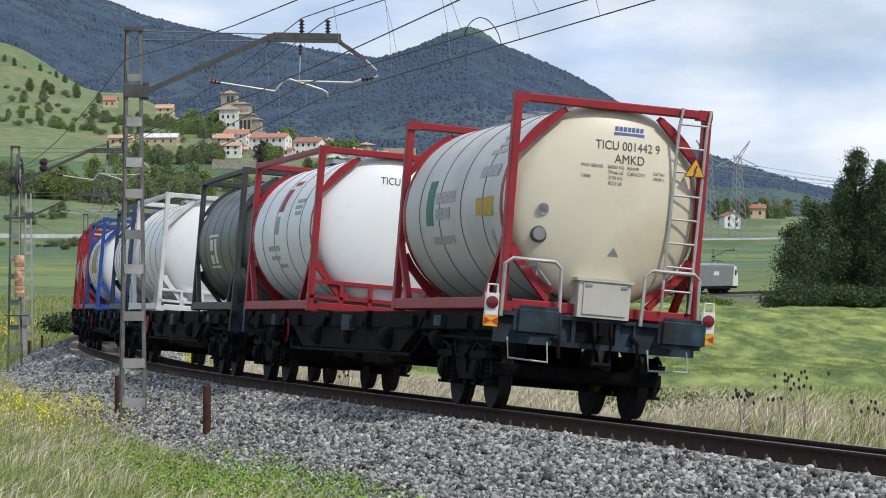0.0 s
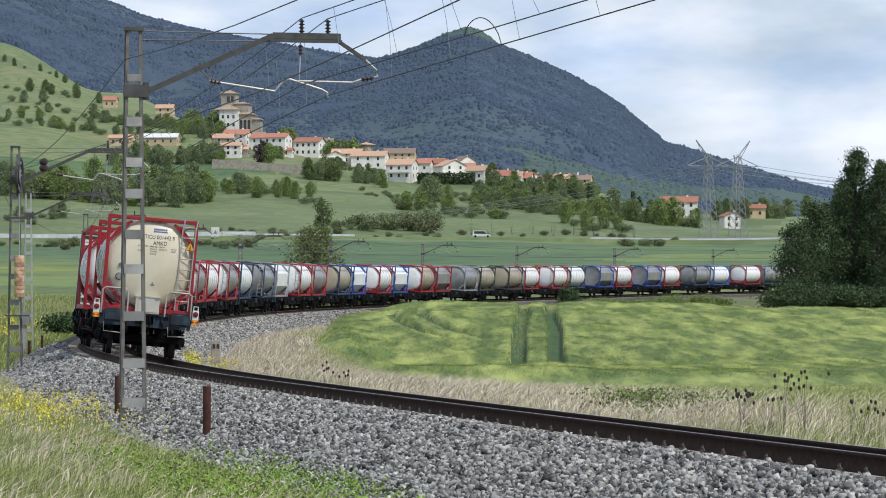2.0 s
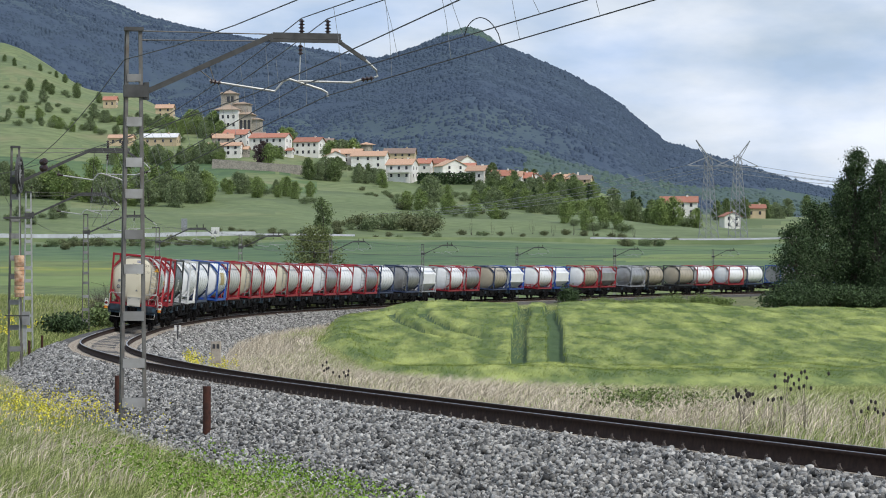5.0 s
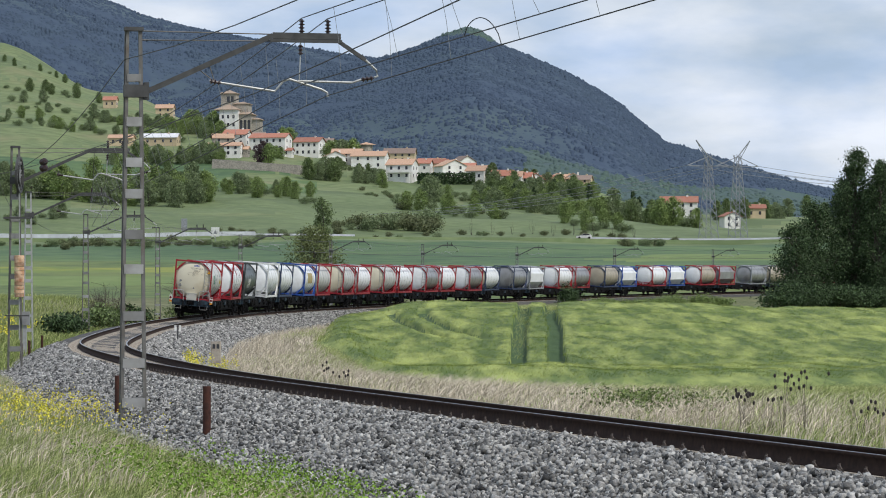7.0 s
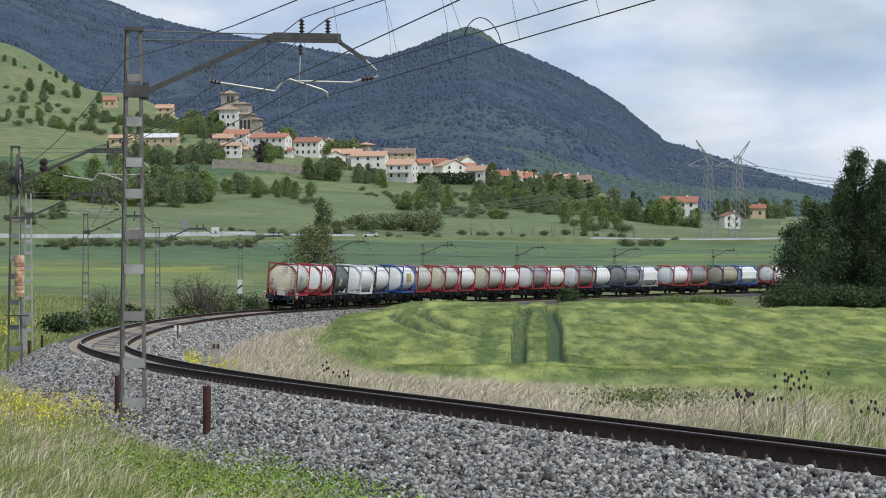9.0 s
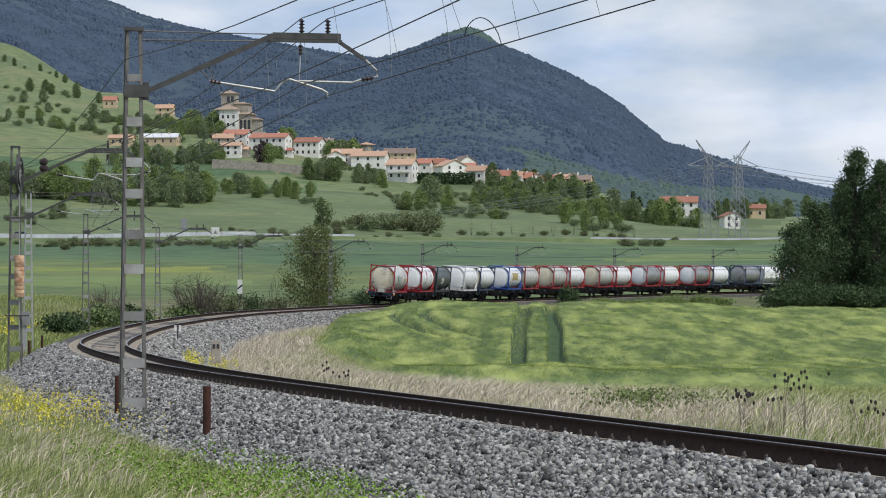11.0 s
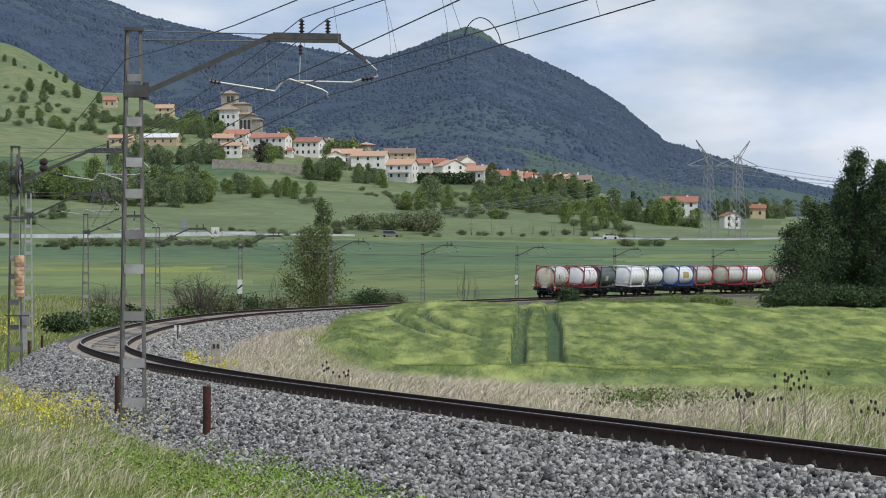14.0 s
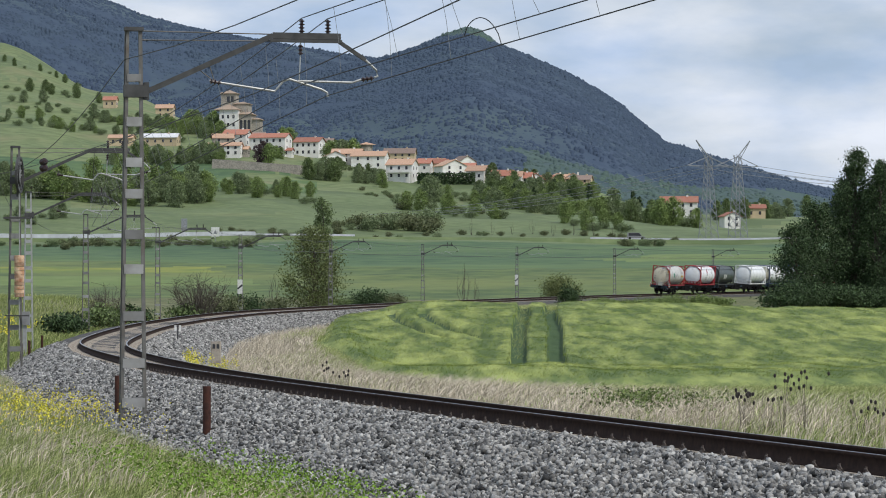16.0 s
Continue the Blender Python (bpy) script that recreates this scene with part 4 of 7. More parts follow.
def build_wheat():
    """The wheat: a closed stand with wheel tracks trodden through it."""
    px = np.arange(548, 1760, 4.0)
    d = np.arange(132, 270, 0.8)
    D, P = np.meshgrid(d, px, indexing="ij")
    x, y = (P - 784) / 5551.5 * D, D
    back = 266 + wavy(P, P, 60, 50) * 3 - step(P, 1000, 1568) * 4
    left = np.interp(D, [132, 150, 175, 200, 235, 266], [680, 640, 572, 556, 566, 600]) + wavy(D, D, 8, 51) * 6
    edge = step(back - D, 0, 2.2) * step(D, 133, 150) * step((P - left) * D / 5551.5, 0, 1.6)
    h = 0.78 * edge

    def rut(centre, width, depth):
        off = np.abs(P - centre) * D / 5551.5
        return depth * (1 - step(off, width * 0.55, width))
    f = (D - 170) / 92
    ruts = rut(914 + 13 * f + 2.5 * np.sin(D / 7) + wavy(D, D, 6, 57) * 5, 0.60, 0.78) * step(D, 165, 172) + rut(986 - 12 * f + 2.5 * np.sin(D / 8) + wavy(D, D, 6, 58) * 5, 0.60, 0.78) * step(D, 162, 170)
    u = np.clip((243 - D) / 60, 0, 1.2)
    for o in (0, 58):
        ruts = np.maximum(ruts, rut(690 + o + 235 * u ** 2.2, 0.6, 0.40) * step(D, 197, 206) * (1 - step(D, 240, 246)))
    for o in (0, 45):
        ruts = np.maximum(ruts, 0.30 * (1 - step(np.abs(D - (206 + o * 0.6 + 7 * np.sin((P - 900) / 260))), 0.8, 2.2)) * step(P, 1010, 1040))
    h = h - np.minimum(ruts, 0.56) * edge + wavy(x * 1.2, y * 0.30, 3.2, 52) * 0.24 * edge + wavy(x, y * 0.5, 0.9, 53) * 0.035 * edge - step(P, 1000, 1700) * 0.35 * edge * step(D, 200, 266)
    z = land(x, y) + np.maximum(h, -0.12) + 0.06 * edge
    n, m = D.shape
    i = np.arange(n - 1)[:, None] * m + np.arange(m - 1)[None, :]
    f4 = np.stack([i, i + 1, i + m + 1, i + m], -1).reshape(-1, 4)
    keep = edge.ravel()[f4].max(1) > 0.01
    me = raw_mesh("wheat_field", np.stack([x, y, z], -1).reshape(-1, 3), f4[keep], [WHEAT, RUTG], (ruts.ravel()[f4].mean(1) > 0.30)[keep], smooth=True)
    field = tagged(new("wheat_field", me), "windblown green wheat field with wheel tracks", "crop", kind="stuff")
    rng = np.random.default_rng(54)
    k = 150000
    a, b = rng.random(k) * (n - 1), rng.random(k) * (m - 1)
    ai, bi = a.astype(int), b.astype(int)
    ok = (edge[ai, bi] > 0.6) & (ruts[ai, bi] < 0.06)
    ai, bi = ai[ok], bi[ok]
    jx, jy = rng.normal(0, 0.1, len(ai)), rng.normal(0, 0.3, len(ai))
    blades("wheat_ears", x[ai, bi] + jx, y[ai, bi] + jy, z[ai, bi] - 0.09, 0.13 + 0.13 * rng.random(len(ai)), np.full(len(ai), 0.024), np.full(len(ai), 0.6), WHEAT_B, rng,
           "pale ears standing out of the green wheat", "crop")


build_wheat()


def build_stones():
    """Loose stones on the outer shoulder of the ballast."""
    rng = np.random.default_rng(77)
    cube = np.array([[a, b, c] for a in (-1, 1) for b in (-1, 1) for c in (-1, 1)], float)
    quad = np.array([[0, 1, 3, 2], [4, 6, 7, 5], [0, 4, 5, 1], [2, 3, 7, 6], [0, 2, 6, 4], [1, 5, 7, 3]])
    for s0, s1, n, lo, hi, inner in ((-17, 2, 34000, 0.011, 0.026, 0), (2, 18, 22000, 0.011, 0.027, 0), (18, 40, 17000, 0.014, 0.031, 0), (40, 85, 14000, 0.02, 0.042, 0), (62, 150, 13000, 0.03, 0.06, 1), (150, 250, 8000, 0.04, 0.08, 1)):
        s = s0 + (s1 - s0) * rng.random(n)
        f = bed_foot(s)
        q = -(1.37 + (f + 0.35 - 1.37) * rng.random(n))
        zl = np.interp(-q, [1.15, 1.3, 1.75], [-0.21, -0.21, -0.205])
        t = (-q - 1.75) / (f - 1.75)
        zl = np.where(t > 0, np.interp(t, [0, 0.55, 1, 1.2], [-0.20, -0.52, -0.88, -0.98]), zl)
        if inner:
            g = np.interp(s, [30, 75, 230, 300], [3.4, 5.4, 5.4, 3.6])
            q = 1.4 + (g - 1.4) * rng.random(n)
            t = (q - 1.72) / (g - 1.72)
            zl = np.where(t > 0, np.interp(t, [0, 0.15, 0.6, 1], [-0.19, -0.36, -0.62, -0.92]), -0.20)
        h = np.interp(s, LS, LH)
        cx, cy, cz = np.interp(s, LS, LX), np.interp(s, LS, LY), np.interp(s, LS, LZ)
        qq = q * math.cos(CANT) + zl * math.sin(CANT)
        zz = -q * math.sin(CANT) + zl * math.cos(CANT)
        p = np.stack([cx + np.cos(h) * qq, cy - np.sin(h) * qq, cz + zz + 0.004 + 0.017 * rng.normal(size=n)], -1)
        size = (lo + (hi - lo) * rng.random(n))[:, None, None] * (0.45 + 0.95 * rng.random((n, 1, 3)))
        v = cube[None] * size * (0.7 + 0.5 * rng.random((n, 8, 3)))
        ax = rng.normal(size=(n, 4))
        ax /= np.linalg.norm(ax, axis=1)[:, None]
        w_, x_, y_, z_ = ax.T
        Rm = np.stack([np.stack([1 - 2 * (y_ ** 2 + z_ ** 2), 2 * (x_ * y_ - z_ * w_), 2 * (x_ * z_ + y_ * w_)], -1),
                       np.stack([2 * (x_ * y_ + z_ * w_), 1 - 2 * (x_ ** 2 + z_ ** 2), 2 * (y_ * z_ - x_ * w_)], -1),
                       np.stack([2 * (x_ * z_ - y_ * w_), 2 * (y_ * z_ + x_ * w_), 1 - 2 * (x_ ** 2 + y_ ** 2)], -1)], 1)
        v = np.einsum("nij,nkj->nki", Rm, v) + p[:, None, :]
        fc = (quad[None] + (np.arange(n) * 8)[:, None, None]).reshape(-1, 4)
        me = raw_mesh("ballast_stones", v.reshape(-1, 3), fc, [STONE])
        tagged(new("ballast_stones", me), "loose sharp grey ballast stones beside the rails", "stones", kind="stuff")


build_stones()


def build_forest():
    """Tree tops over the mountains: small pointed crowns, far too many to count."""
    rng = np.random.default_rng(99)
    for kind_, n in ((0, 76000), (1, 22000)):
        d = np.where(rng.random(n) < 0.5, rng.uniform(2500, 3760, n), rng.uniform(3000, 4340, n))
        k = rng.random(n) < 0.16
        d = np.where(k, np.where(rng.random(n) < 0.6, 3690 + rng.normal(0, 12, n), 4290 + rng.normal(0, 12, n)), d)
        px = rng.uniform(-20, 1590, n)
        if kind_:
            d = np.where(rng.random(n) < 0.5, rng.uniform(3250, 3760, n), rng.uniform(2350, 3200, n))
            px = np.where(d > 3250, rng.uniform(700, 1000, n), px)
        x, y = (px - 784) / 5551.5 * d, d
        z = land(x, y)
        ok = sunlit_woods(x, y, z, px) == bool(kind_)
        x, y, z, px, n = x[ok], y[ok], z[ok], px[ok], int(ok.sum())
        h = rng.uniform(3.0, 4.6, n) * (0.7 + 0.6 * rng.random(n)) + 2.4 * (rng.random(n) < 0.04)
        h = np.where((np.abs(y - 3690) < 40) | (np.abs(y - 4290) < 40), h, h * 0.75)
        w = (2.3 if not kind_ else 2.7) + h * rng.uniform(0.08, 0.26, n)
        a = rng.random(n) * 6.28
        rings = []
        for f, r in ((0.0, 1.1), (0.6, 0.72)):
            for j in range(4):
                t = a + j * math.pi / 2
                jit = 1 + 0.2 * rng.normal(size=n)
                rings.append(np.stack([x + np.cos(t) * w * r * jit, y + np.sin(t) * w * r * jit, z - (1.5 if f else 7.0) + h * f + 0.05 * h * rng.normal(size=n)], -1))
        rings.append(np.stack([x, y, z - 1.5 + h], -1))
        v = np.stack(rings, 1).reshape(-1, 3)
        q = []
        for j in range(4):
            m = (j + 1) % 4
            q += [(j, m, 4 + m), (j, 4 + m, 4 + j), (4 + j, 4 + m, 8)]
        f = (np.array(q)[None] + (np.arange(n) * 9)[:, None, None]).reshape(-1, 3)
        me = raw_mesh("mountain_forest", v, f, [(HAZE_FOREST, SUNLIT_FOREST)[kind_]], smooth=True)
        tagged(new("mountain_forest", me), ("dark forest covering the mountains, coloured blue for haze", "mountain woods painted greener, as if sunlit on summit, and on lower slopes")[kind_], "forest", kind="stuff")


# haze put into the crowns' blue, as on the slopes under them
HAZE_FOREST = mat("haze_blue_tops", (0.055, 0.078, 0.118), (0.064, 0.091, 0.128), 0.006, 0.95, island=0.06, shine=0.1)
# crowns of the greener woods, the summit's sunlit patch painted into them
SUNLIT_FOREST = mat("sunlit_green_tops", (0.076, 0.110, 0.112), (0.092, 0.136, 0.108), 0.010, 0.95, island=0.10, shine=0.1)
build_forest()


# ---------------------------------------------------------------- the train
RED = mat("red_frame_paint", (0.31, 0.010, 0.019), (0.23, 0.009, 0.015), 3, 0.5, stain=(0.12, 0.035, 0.025), stain_scale=2.5, stain_at=(0.6, 0.8))
BLUE = mat("blue_frame_paint", (0.014, 0.070, 0.34), (0.010, 0.05, 0.22), 3, 0.5, stain=(0.05, 0.05, 0.07), stain_scale=2.5, stain_at=(0.6, 0.8))
NAVY = mat("navy_frame_paint", (0.035, 0.055, 0.12), (0.02, 0.03, 0.06), 3, 0.55)
DARK = mat("charcoal_frame_paint", (0.045, 0.05, 0.05), (0.028, 0.03, 0.03), 3, 0.6)
WHITEF = mat("white_frame_paint", (0.70, 0.70, 0.69), (0.55, 0.55, 0.53), 3, 0.5)
GREYF = mat("grey_frame_paint", (0.30, 0.32, 0.34), (0.2, 0.2, 0.21), 3, 0.55)
OFFW = mat("greyed_white_cladding", (0.56, 0.56, 0.53), (0.48, 0.48, 0.45), 0.7, 0.42, stain=(0.36, 0.34, 0.30), stain_scale=0.8, stain_at=(0.5, 0.85))
CREAM = mat("cream_tank_cladding", (0.66, 0.61, 0.47), (0.60, 0.55, 0.42), 0.7, 0.42, stain=(0.50, 0.42, 0.28), stain_scale=0.9, stain_at=(0.5, 0.85), bump=0.03, bscale=2.0)
WHITET = mat("white_tank_cladding", (0.82, 0.83, 0.83), (0.77, 0.78, 0.78), 0.7, 0.38, stain=(0.52, 0.50, 0.46), stain_scale=0.8, stain_at=(0.55, 0.9), bump=0.03, bscale=2.0)
GREYT = mat("grey_tank_cladding", (0.36, 0.36, 0.36), (0.27, 0.27, 0.27), 0.7, 0.35, 0.35, stain=(0.2, 0.19, 0.18), stain_scale=0.9)
DGREYT = mat("dark_grey_tank_cladding", (0.085, 0.105, 0.10), (0.06, 0.075, 0.072), 0.7, 0.4, stain=(0.13, 0.13, 0.12), stain_scale=1.2)
OCHRE_T = mat("ochre_panel", (0.42, 0.33, 0.13), (0.30, 0.24, 0.10), 1.2, 0.6)
TANT = mat("tan_tank_cladding", (0.42, 0.37, 0.28), (0.32, 0.28, 0.21), 0.7, 0.45)
BAND = plain("band_steel", (0.10, 0.11, 0.11), 0.5)
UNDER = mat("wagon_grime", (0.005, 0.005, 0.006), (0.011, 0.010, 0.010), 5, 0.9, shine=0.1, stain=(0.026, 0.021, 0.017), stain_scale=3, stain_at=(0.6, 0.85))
UNDERB = mat("wagon_blue_grime", (0.030, 0.060, 0.088), (0.012, 0.018, 0.024), 4, 0.7, shine=0.3, stain=(0.012, 0.012, 0.014), stain_scale=2.2, stain_at=(0.45, 0.7))
WHEEL = mat("wheel_steel", (0.014, 0.012, 0.012), (0.026, 0.021, 0.019), 8, 0.8, 0.0, shine=0.2)
GALV = mat("galvanised_tube", (0.42, 0.42, 0.40), (0.33, 0.33, 0.31), 8, 0.5, 0.2)
INK = plain("black_lettering", (0.045, 0.045, 0.05), 0.6)
INKB = plain("blue_lettering", (0.05, 0.08, 0.30), 0.6)
INKG = plain("green_lettering", (0.03, 0.20, 0.12), 0.6)
INKR = plain("red_lettering", (0.35, 0.03, 0.06), 0.6)
OCHRE = plain("ochre_placard", (0.52, 0.34, 0.04), 0.6)
ORANGE = plain("warning_orange", (0.75, 0.36, 0.02), 0.5)
LAMPW = plain("lamp_white", (0.75, 0.74, 0.70), 0.5)
LAMPR = plain("lamp_red", (0.16, 0.012, 0.02), 0.25)
LAMPY = plain("lamp_yellow", (0.80, 0.42, 0.02), 0.5)
HAZR = plain("hazard_red", (0.60, 0.03, 0.02), 0.5)

TL, TW, TH = 6.058, 2.438, 2.591     # container
TR, TZ = 1.212, 1.355                # tank shell radius and axis height
FLOOR = 1.17                         # height of the loading floor over the rails
WAGON, HALF, PIVOT = 19.74, 9.2, 7.1
SIDE_B = 0.36                        # crown of the dished ends


def dish(r):
    """How far a dished end falls back from its crown at radius r."""
    a = min(abs(r), TR) / TR
    return SIDE_B * (1 - math.sqrt(max(0.0, 1 - (0.995 * a) ** 2)))


Y_END = TL / 2 + 0.10                # crown of the dished end, inside the frame's end


def tank_barrel():
    prof = [(y, TR) for y in np.linspace(-(Y_END - SIDE_B) - 0.03, Y_END - SIDE_B + 0.03, 4)]
    return Shape().turn(prof, 56, "y", (0, 0, TZ)).mesh("barrel", True)


def tank_end(sgn):
    prof = []
    for i in range(19):
        r = TR * math.sin(math.pi / 2 * i / 18)
        prof.append((sgn * (Y_END - dish(r)), max(r, 0.001)))
    prof += [(sgn * (Y_END - SIDE_B - 0.02), TR + 0.002)]
    return Shape().turn(prof, 56, "y", (0, 0, TZ)).mesh("dished_end", True)


def oct_shell():
    """A shell with flat eight-sided ends (box-like swap tank)."""
    sh = Shape()
    prof = [(-TL / 2 + 0.12, 1.16), (TL / 2 - 0.12, 1.16)]
    a = math.pi / 8
    v = []
    for y, r in prof:
        for k in range(8):
            v.append((r / math.cos(a) * math.cos(a + k * 2 * a), y, TZ + r / math.cos(a) * math.sin(a + k * 2 * a)))
    sh.add(v, [(k, (k + 1) % 8, 8 + (k + 1) % 8, 8 + k) for k in range(8)] + [tuple(range(8)), tuple(range(8, 16))])
    return sh.mesh("tank")


def end_frame(y, sgn):
    """Posts, sills, headers, corner castings and gussets at one end."""
    sh = Shape()
    w = TW / 2
    d0, d1 = (y, y + 0.15 * sgn) if sgn > 0 else (y + 0.15 * sgn, y)
    for e in (-1, 1):
        x0, x1 = sorted((e * w, e * (w - 0.095)))
        sh.box((x0, d0, 0.11), (x1, d1, TH - 0.11), cut=0.012)
        c0, c1 = sorted((e * (w + 0.003), e * (w - 0.165)))
        q0, q1 = (y - 0.003, y + 0.18) if sgn > 0 else (y - 0.18, y + 0.003)
        for z0 in (0.0, TH - 0.118):
            sh.box((c0, q0, z0), (c1, q1, z0 + 0.118))
        # gussets
        for z0, z1, cx in ((TH - 0.16, TH - 0.72, 0.62), (0.16, 0.75, 0.60)):
            sh.beam((e * (w - 0.07), (d0 + d1) / 2, z1), (e * (w - cx), (d0 + d1) / 2, z0), 0.07, 0.10, (0, 1, 0))
    sh.box((-w + 0.16, d0, TH - 0.105), (w - 0.16, d1, TH - 0.005), cut=0.012)
    sh.box((-w + 0.16, d0, 0.02), (w - 0.16, d1, 0.15), cut=0.012)
    # ring that ties the shell to the frame
    n = 48
    v, f = [], []
    for yy, r in ((y + sgn * 0.26, TR + 0.004), (y + sgn * 0.40, TR + 0.006), (y + sgn * 0.40, TR - 0.05), (y + sgn * 0.26, TR - 0.05)):
        for k in range(n):
            a = 2 * math.pi * k / n
            v.append((max(-w + 0.004, min(w - 0.004, r * math.cos(a))), yy, TZ + r * math.sin(a)))
    f = [(i * n + k, i * n + (k + 1) % n, ((i + 1) % 4) * n + (k + 1) % n, ((i + 1) % 4) * n + k) for i in range(4) for k in range(n)]
    sh.add(v, f)
    # fill plates between ring and corners
    for e in (-1, 1):
        for t in (-1, 1):
            for k in range(7):
                a0, a1 = radians(28 + k * 5), radians(28 + k * 5 + 5)
                zc = TZ
                pts = []
                for a in (a0, a1):
                    pts.append((e * (TR - 0.02) * math.cos(a), zc + t * (TR - 0.02) * math.sin(a)))
                for a in (a1, a0):
                    pts.append((e * min(w - 0.05, (TR + 0.04) * math.cos(a) + 0.02), zc + t * min(1.24, (TR + 0.04) * math.sin(a))))
                ym = (d0 + d1) / 2
                sh.add([(p, ym - 0.012, q) for p, q in pts] + [(p, ym + 0.012, q) for p, q in pts],
                       [(0, 1, 2, 3), (7, 6, 5, 4), (0, 4, 5, 1), (1, 5, 6, 2), (2, 6, 7, 3), (3, 7, 4, 0)])
    return sh.mesh("end_frame")


BARREL, END_R, END_F, OCT = tank_barrel(), tank_end(-1), tank_end(1), oct_shell()
FRAME_A, FRAME_B = end_frame(-TL / 2, 1), end_frame(TL / 2, -1)


def ring_band(y, w=0.010):
    return Shape().turn([(y - w, TR + 0.002), (y - w, TR + 0.007), (y + w, TR + 0.007), (y + w, TR + 0.002)], 56, "y", (0, 0, TZ)).mesh("band", True)


BANDS = [ring_band(y) for y in (-1.75, -0.6, 0.6, 1.75)]


def side_rails(top):
    sh = Shape()
    w = TW / 2
    for e in (-1, 1):
        x0, x1 = sorted((e * w, e * (w - 0.09)))
        if top:
            sh.box((x0, -TL / 2 + 0.17, TH - 0.11), (x1, TL / 2 - 0.17, TH - 0.02), cut=0.01)
        else:
            sh.box((x0, -TL / 2 + 0.17, 0.02), (x1, TL / 2 - 0.17, 0.16), cut=0.01)
            for t in (-1, 1):
                sh.beam((e * (w - 0.05), t * (TL / 2 - 0.10), 0.9), (e * (w - 0.05), t * (TL / 2 - 0.85), 0.14), 0.08, 0.09)
    return sh.mesh("side_rail")


RAIL_T, RAIL_B = side_rails(True), side_rails(False)
WALK = Shape().box((-0.28, -TL / 2 + 0.3, TH - 0.06), (0.28, TL / 2 - 0.3, TH - 0.03)).box((-0.5, -0.35, TH - 0.09), (0.5, 0.35, TH - 0.02)).mesh("walkway")
HATCH = Shape().turn([(TZ + TR - 0.05, 0.30), (TZ + TR + 0.05, 0.30), (TZ + TR + 0.06, 0.26)], 16, "z").mesh("manhole")
LAD = Shape()
for _e in (0.80, 1.15):
    LAD.tube([(_e + 0.04, -TL / 2 - 0.03, TH + 0.0), (_e, -TL / 2 - 0.05, TH - 0.25), (_e - 0.04, -TL / 2 - 0.05, 0.42), (_e - 0.04, -TL / 2 - 0.03, 0.15)], 0.019, 6)
for _z in np.arange(0.40, 2.45, 0.285):
    LAD.tube([(0.76 + 0.04 * _z / 2.6, -TL / 2 - 0.05, _z), (1.11 + 0.04 * _z / 2.6, -TL / 2 - 0.05, _z)], 0.013, 5)
LADDER = LAD.mesh("ladder", True)
SILL = Shape()
for _z in (0.20, 0.44):
    SILL.box((-TW / 2 + 0.02, -TL / 2 - 0.01, _z), (TW / 2 - 0.02, -TL / 2 + 0.07, _z + 0.055))
for _x in np.linspace(-TW / 2 + 0.06, TW / 2 - 0.06, 6):
    SILL.box((_x - 0.03, -TL / 2 - 0.01, 0.02), (_x + 0.03, -TL / 2 + 0.07, 0.44))
SILLM = SILL.mesh("end_sill")


def on_side(sh, y0, y1, a0, a1, e=-1):
    """A thin label on the shell's flank between two angles above its axis, on the left (e=-1) or right."""
    n = 4
    v = []
    for r in (TR + 0.002, TR + 0.006):
        for k in range(n + 1):
            a = radians(a0 + (a1 - a0) * k / n)
            for y in (y0, y1):
                v.append((e * r * math.cos(a), y, TZ + r * math.sin(a)))
    m = 2 * (n + 1)
    f = []
    for k in range(n):
        a, b, c, d = 2 * k, 2 * k + 1, 2 * k + 3, 2 * k + 2
        f += [(a, b, c, d), (m + d, m + c, m + b, m + a), (a, m + a, m + b, b) if k == 0 else (a, d, m + d, m + a), (b, m + b, m + c, c)]
    f += [(2 * n, 2 * n + 1, m + 2 * n + 1, m + 2 * n), (0, 2, m + 2, m)]
    return sh.add(v, f)


def lettering(text, size, x, z, material, parent, bold=0.0, name="lettering"):
    """Letters laid on the dished rear end, x and z from the tank's axis."""
    cu = bpy.data.curves.new("letters", "FONT")
    cu.body, cu.size, cu.align_x, cu.offset = text, size, "CENTER", bold
    tmp = bpy.data.objects.new("letters", cu)
    scene.collection.objects.link(tmp)
    me = bpy.data.meshes.new_from_object(tmp.evaluated_get(bpy.context.evaluated_depsgraph_get()))
    bpy.data.objects.remove(tmp)
    bm = bmesh.new()
    bm.from_mesh(me)
    bmesh.ops.triangulate(bm, faces=bm.faces)
    for vtx in bm.verts:
        px, pz = vtx.co.x * 0.86 + x, vtx.co.y + z
        vtx.co = (px, -(Y_END - dish(math.hypot(px, pz))) - 0.006, TZ + pz)
    bm.to_mesh(me)
    bm.free()
    me.materials.clear()
    return part(name, me, material, parent)


def patch(pts, material, parent, name, label=""):
    """A flat sign of a few corners laid on the rear end, x and z from the axis."""
    n = len(pts)
    v = [(x, -(Y_END - dish(math.hypot(x, z))) - o, TZ + z) for o in (0.002, 0.008) for x, z in pts]
    f = [tuple(range(n)), tuple(range(2 * n - 1, n - 1, -1))] + [(k, n + k, n + (k + 1) % n, (k + 1) % n) for k in range(n)]
    return part(name, Shape().add(v, f), material, parent, label)


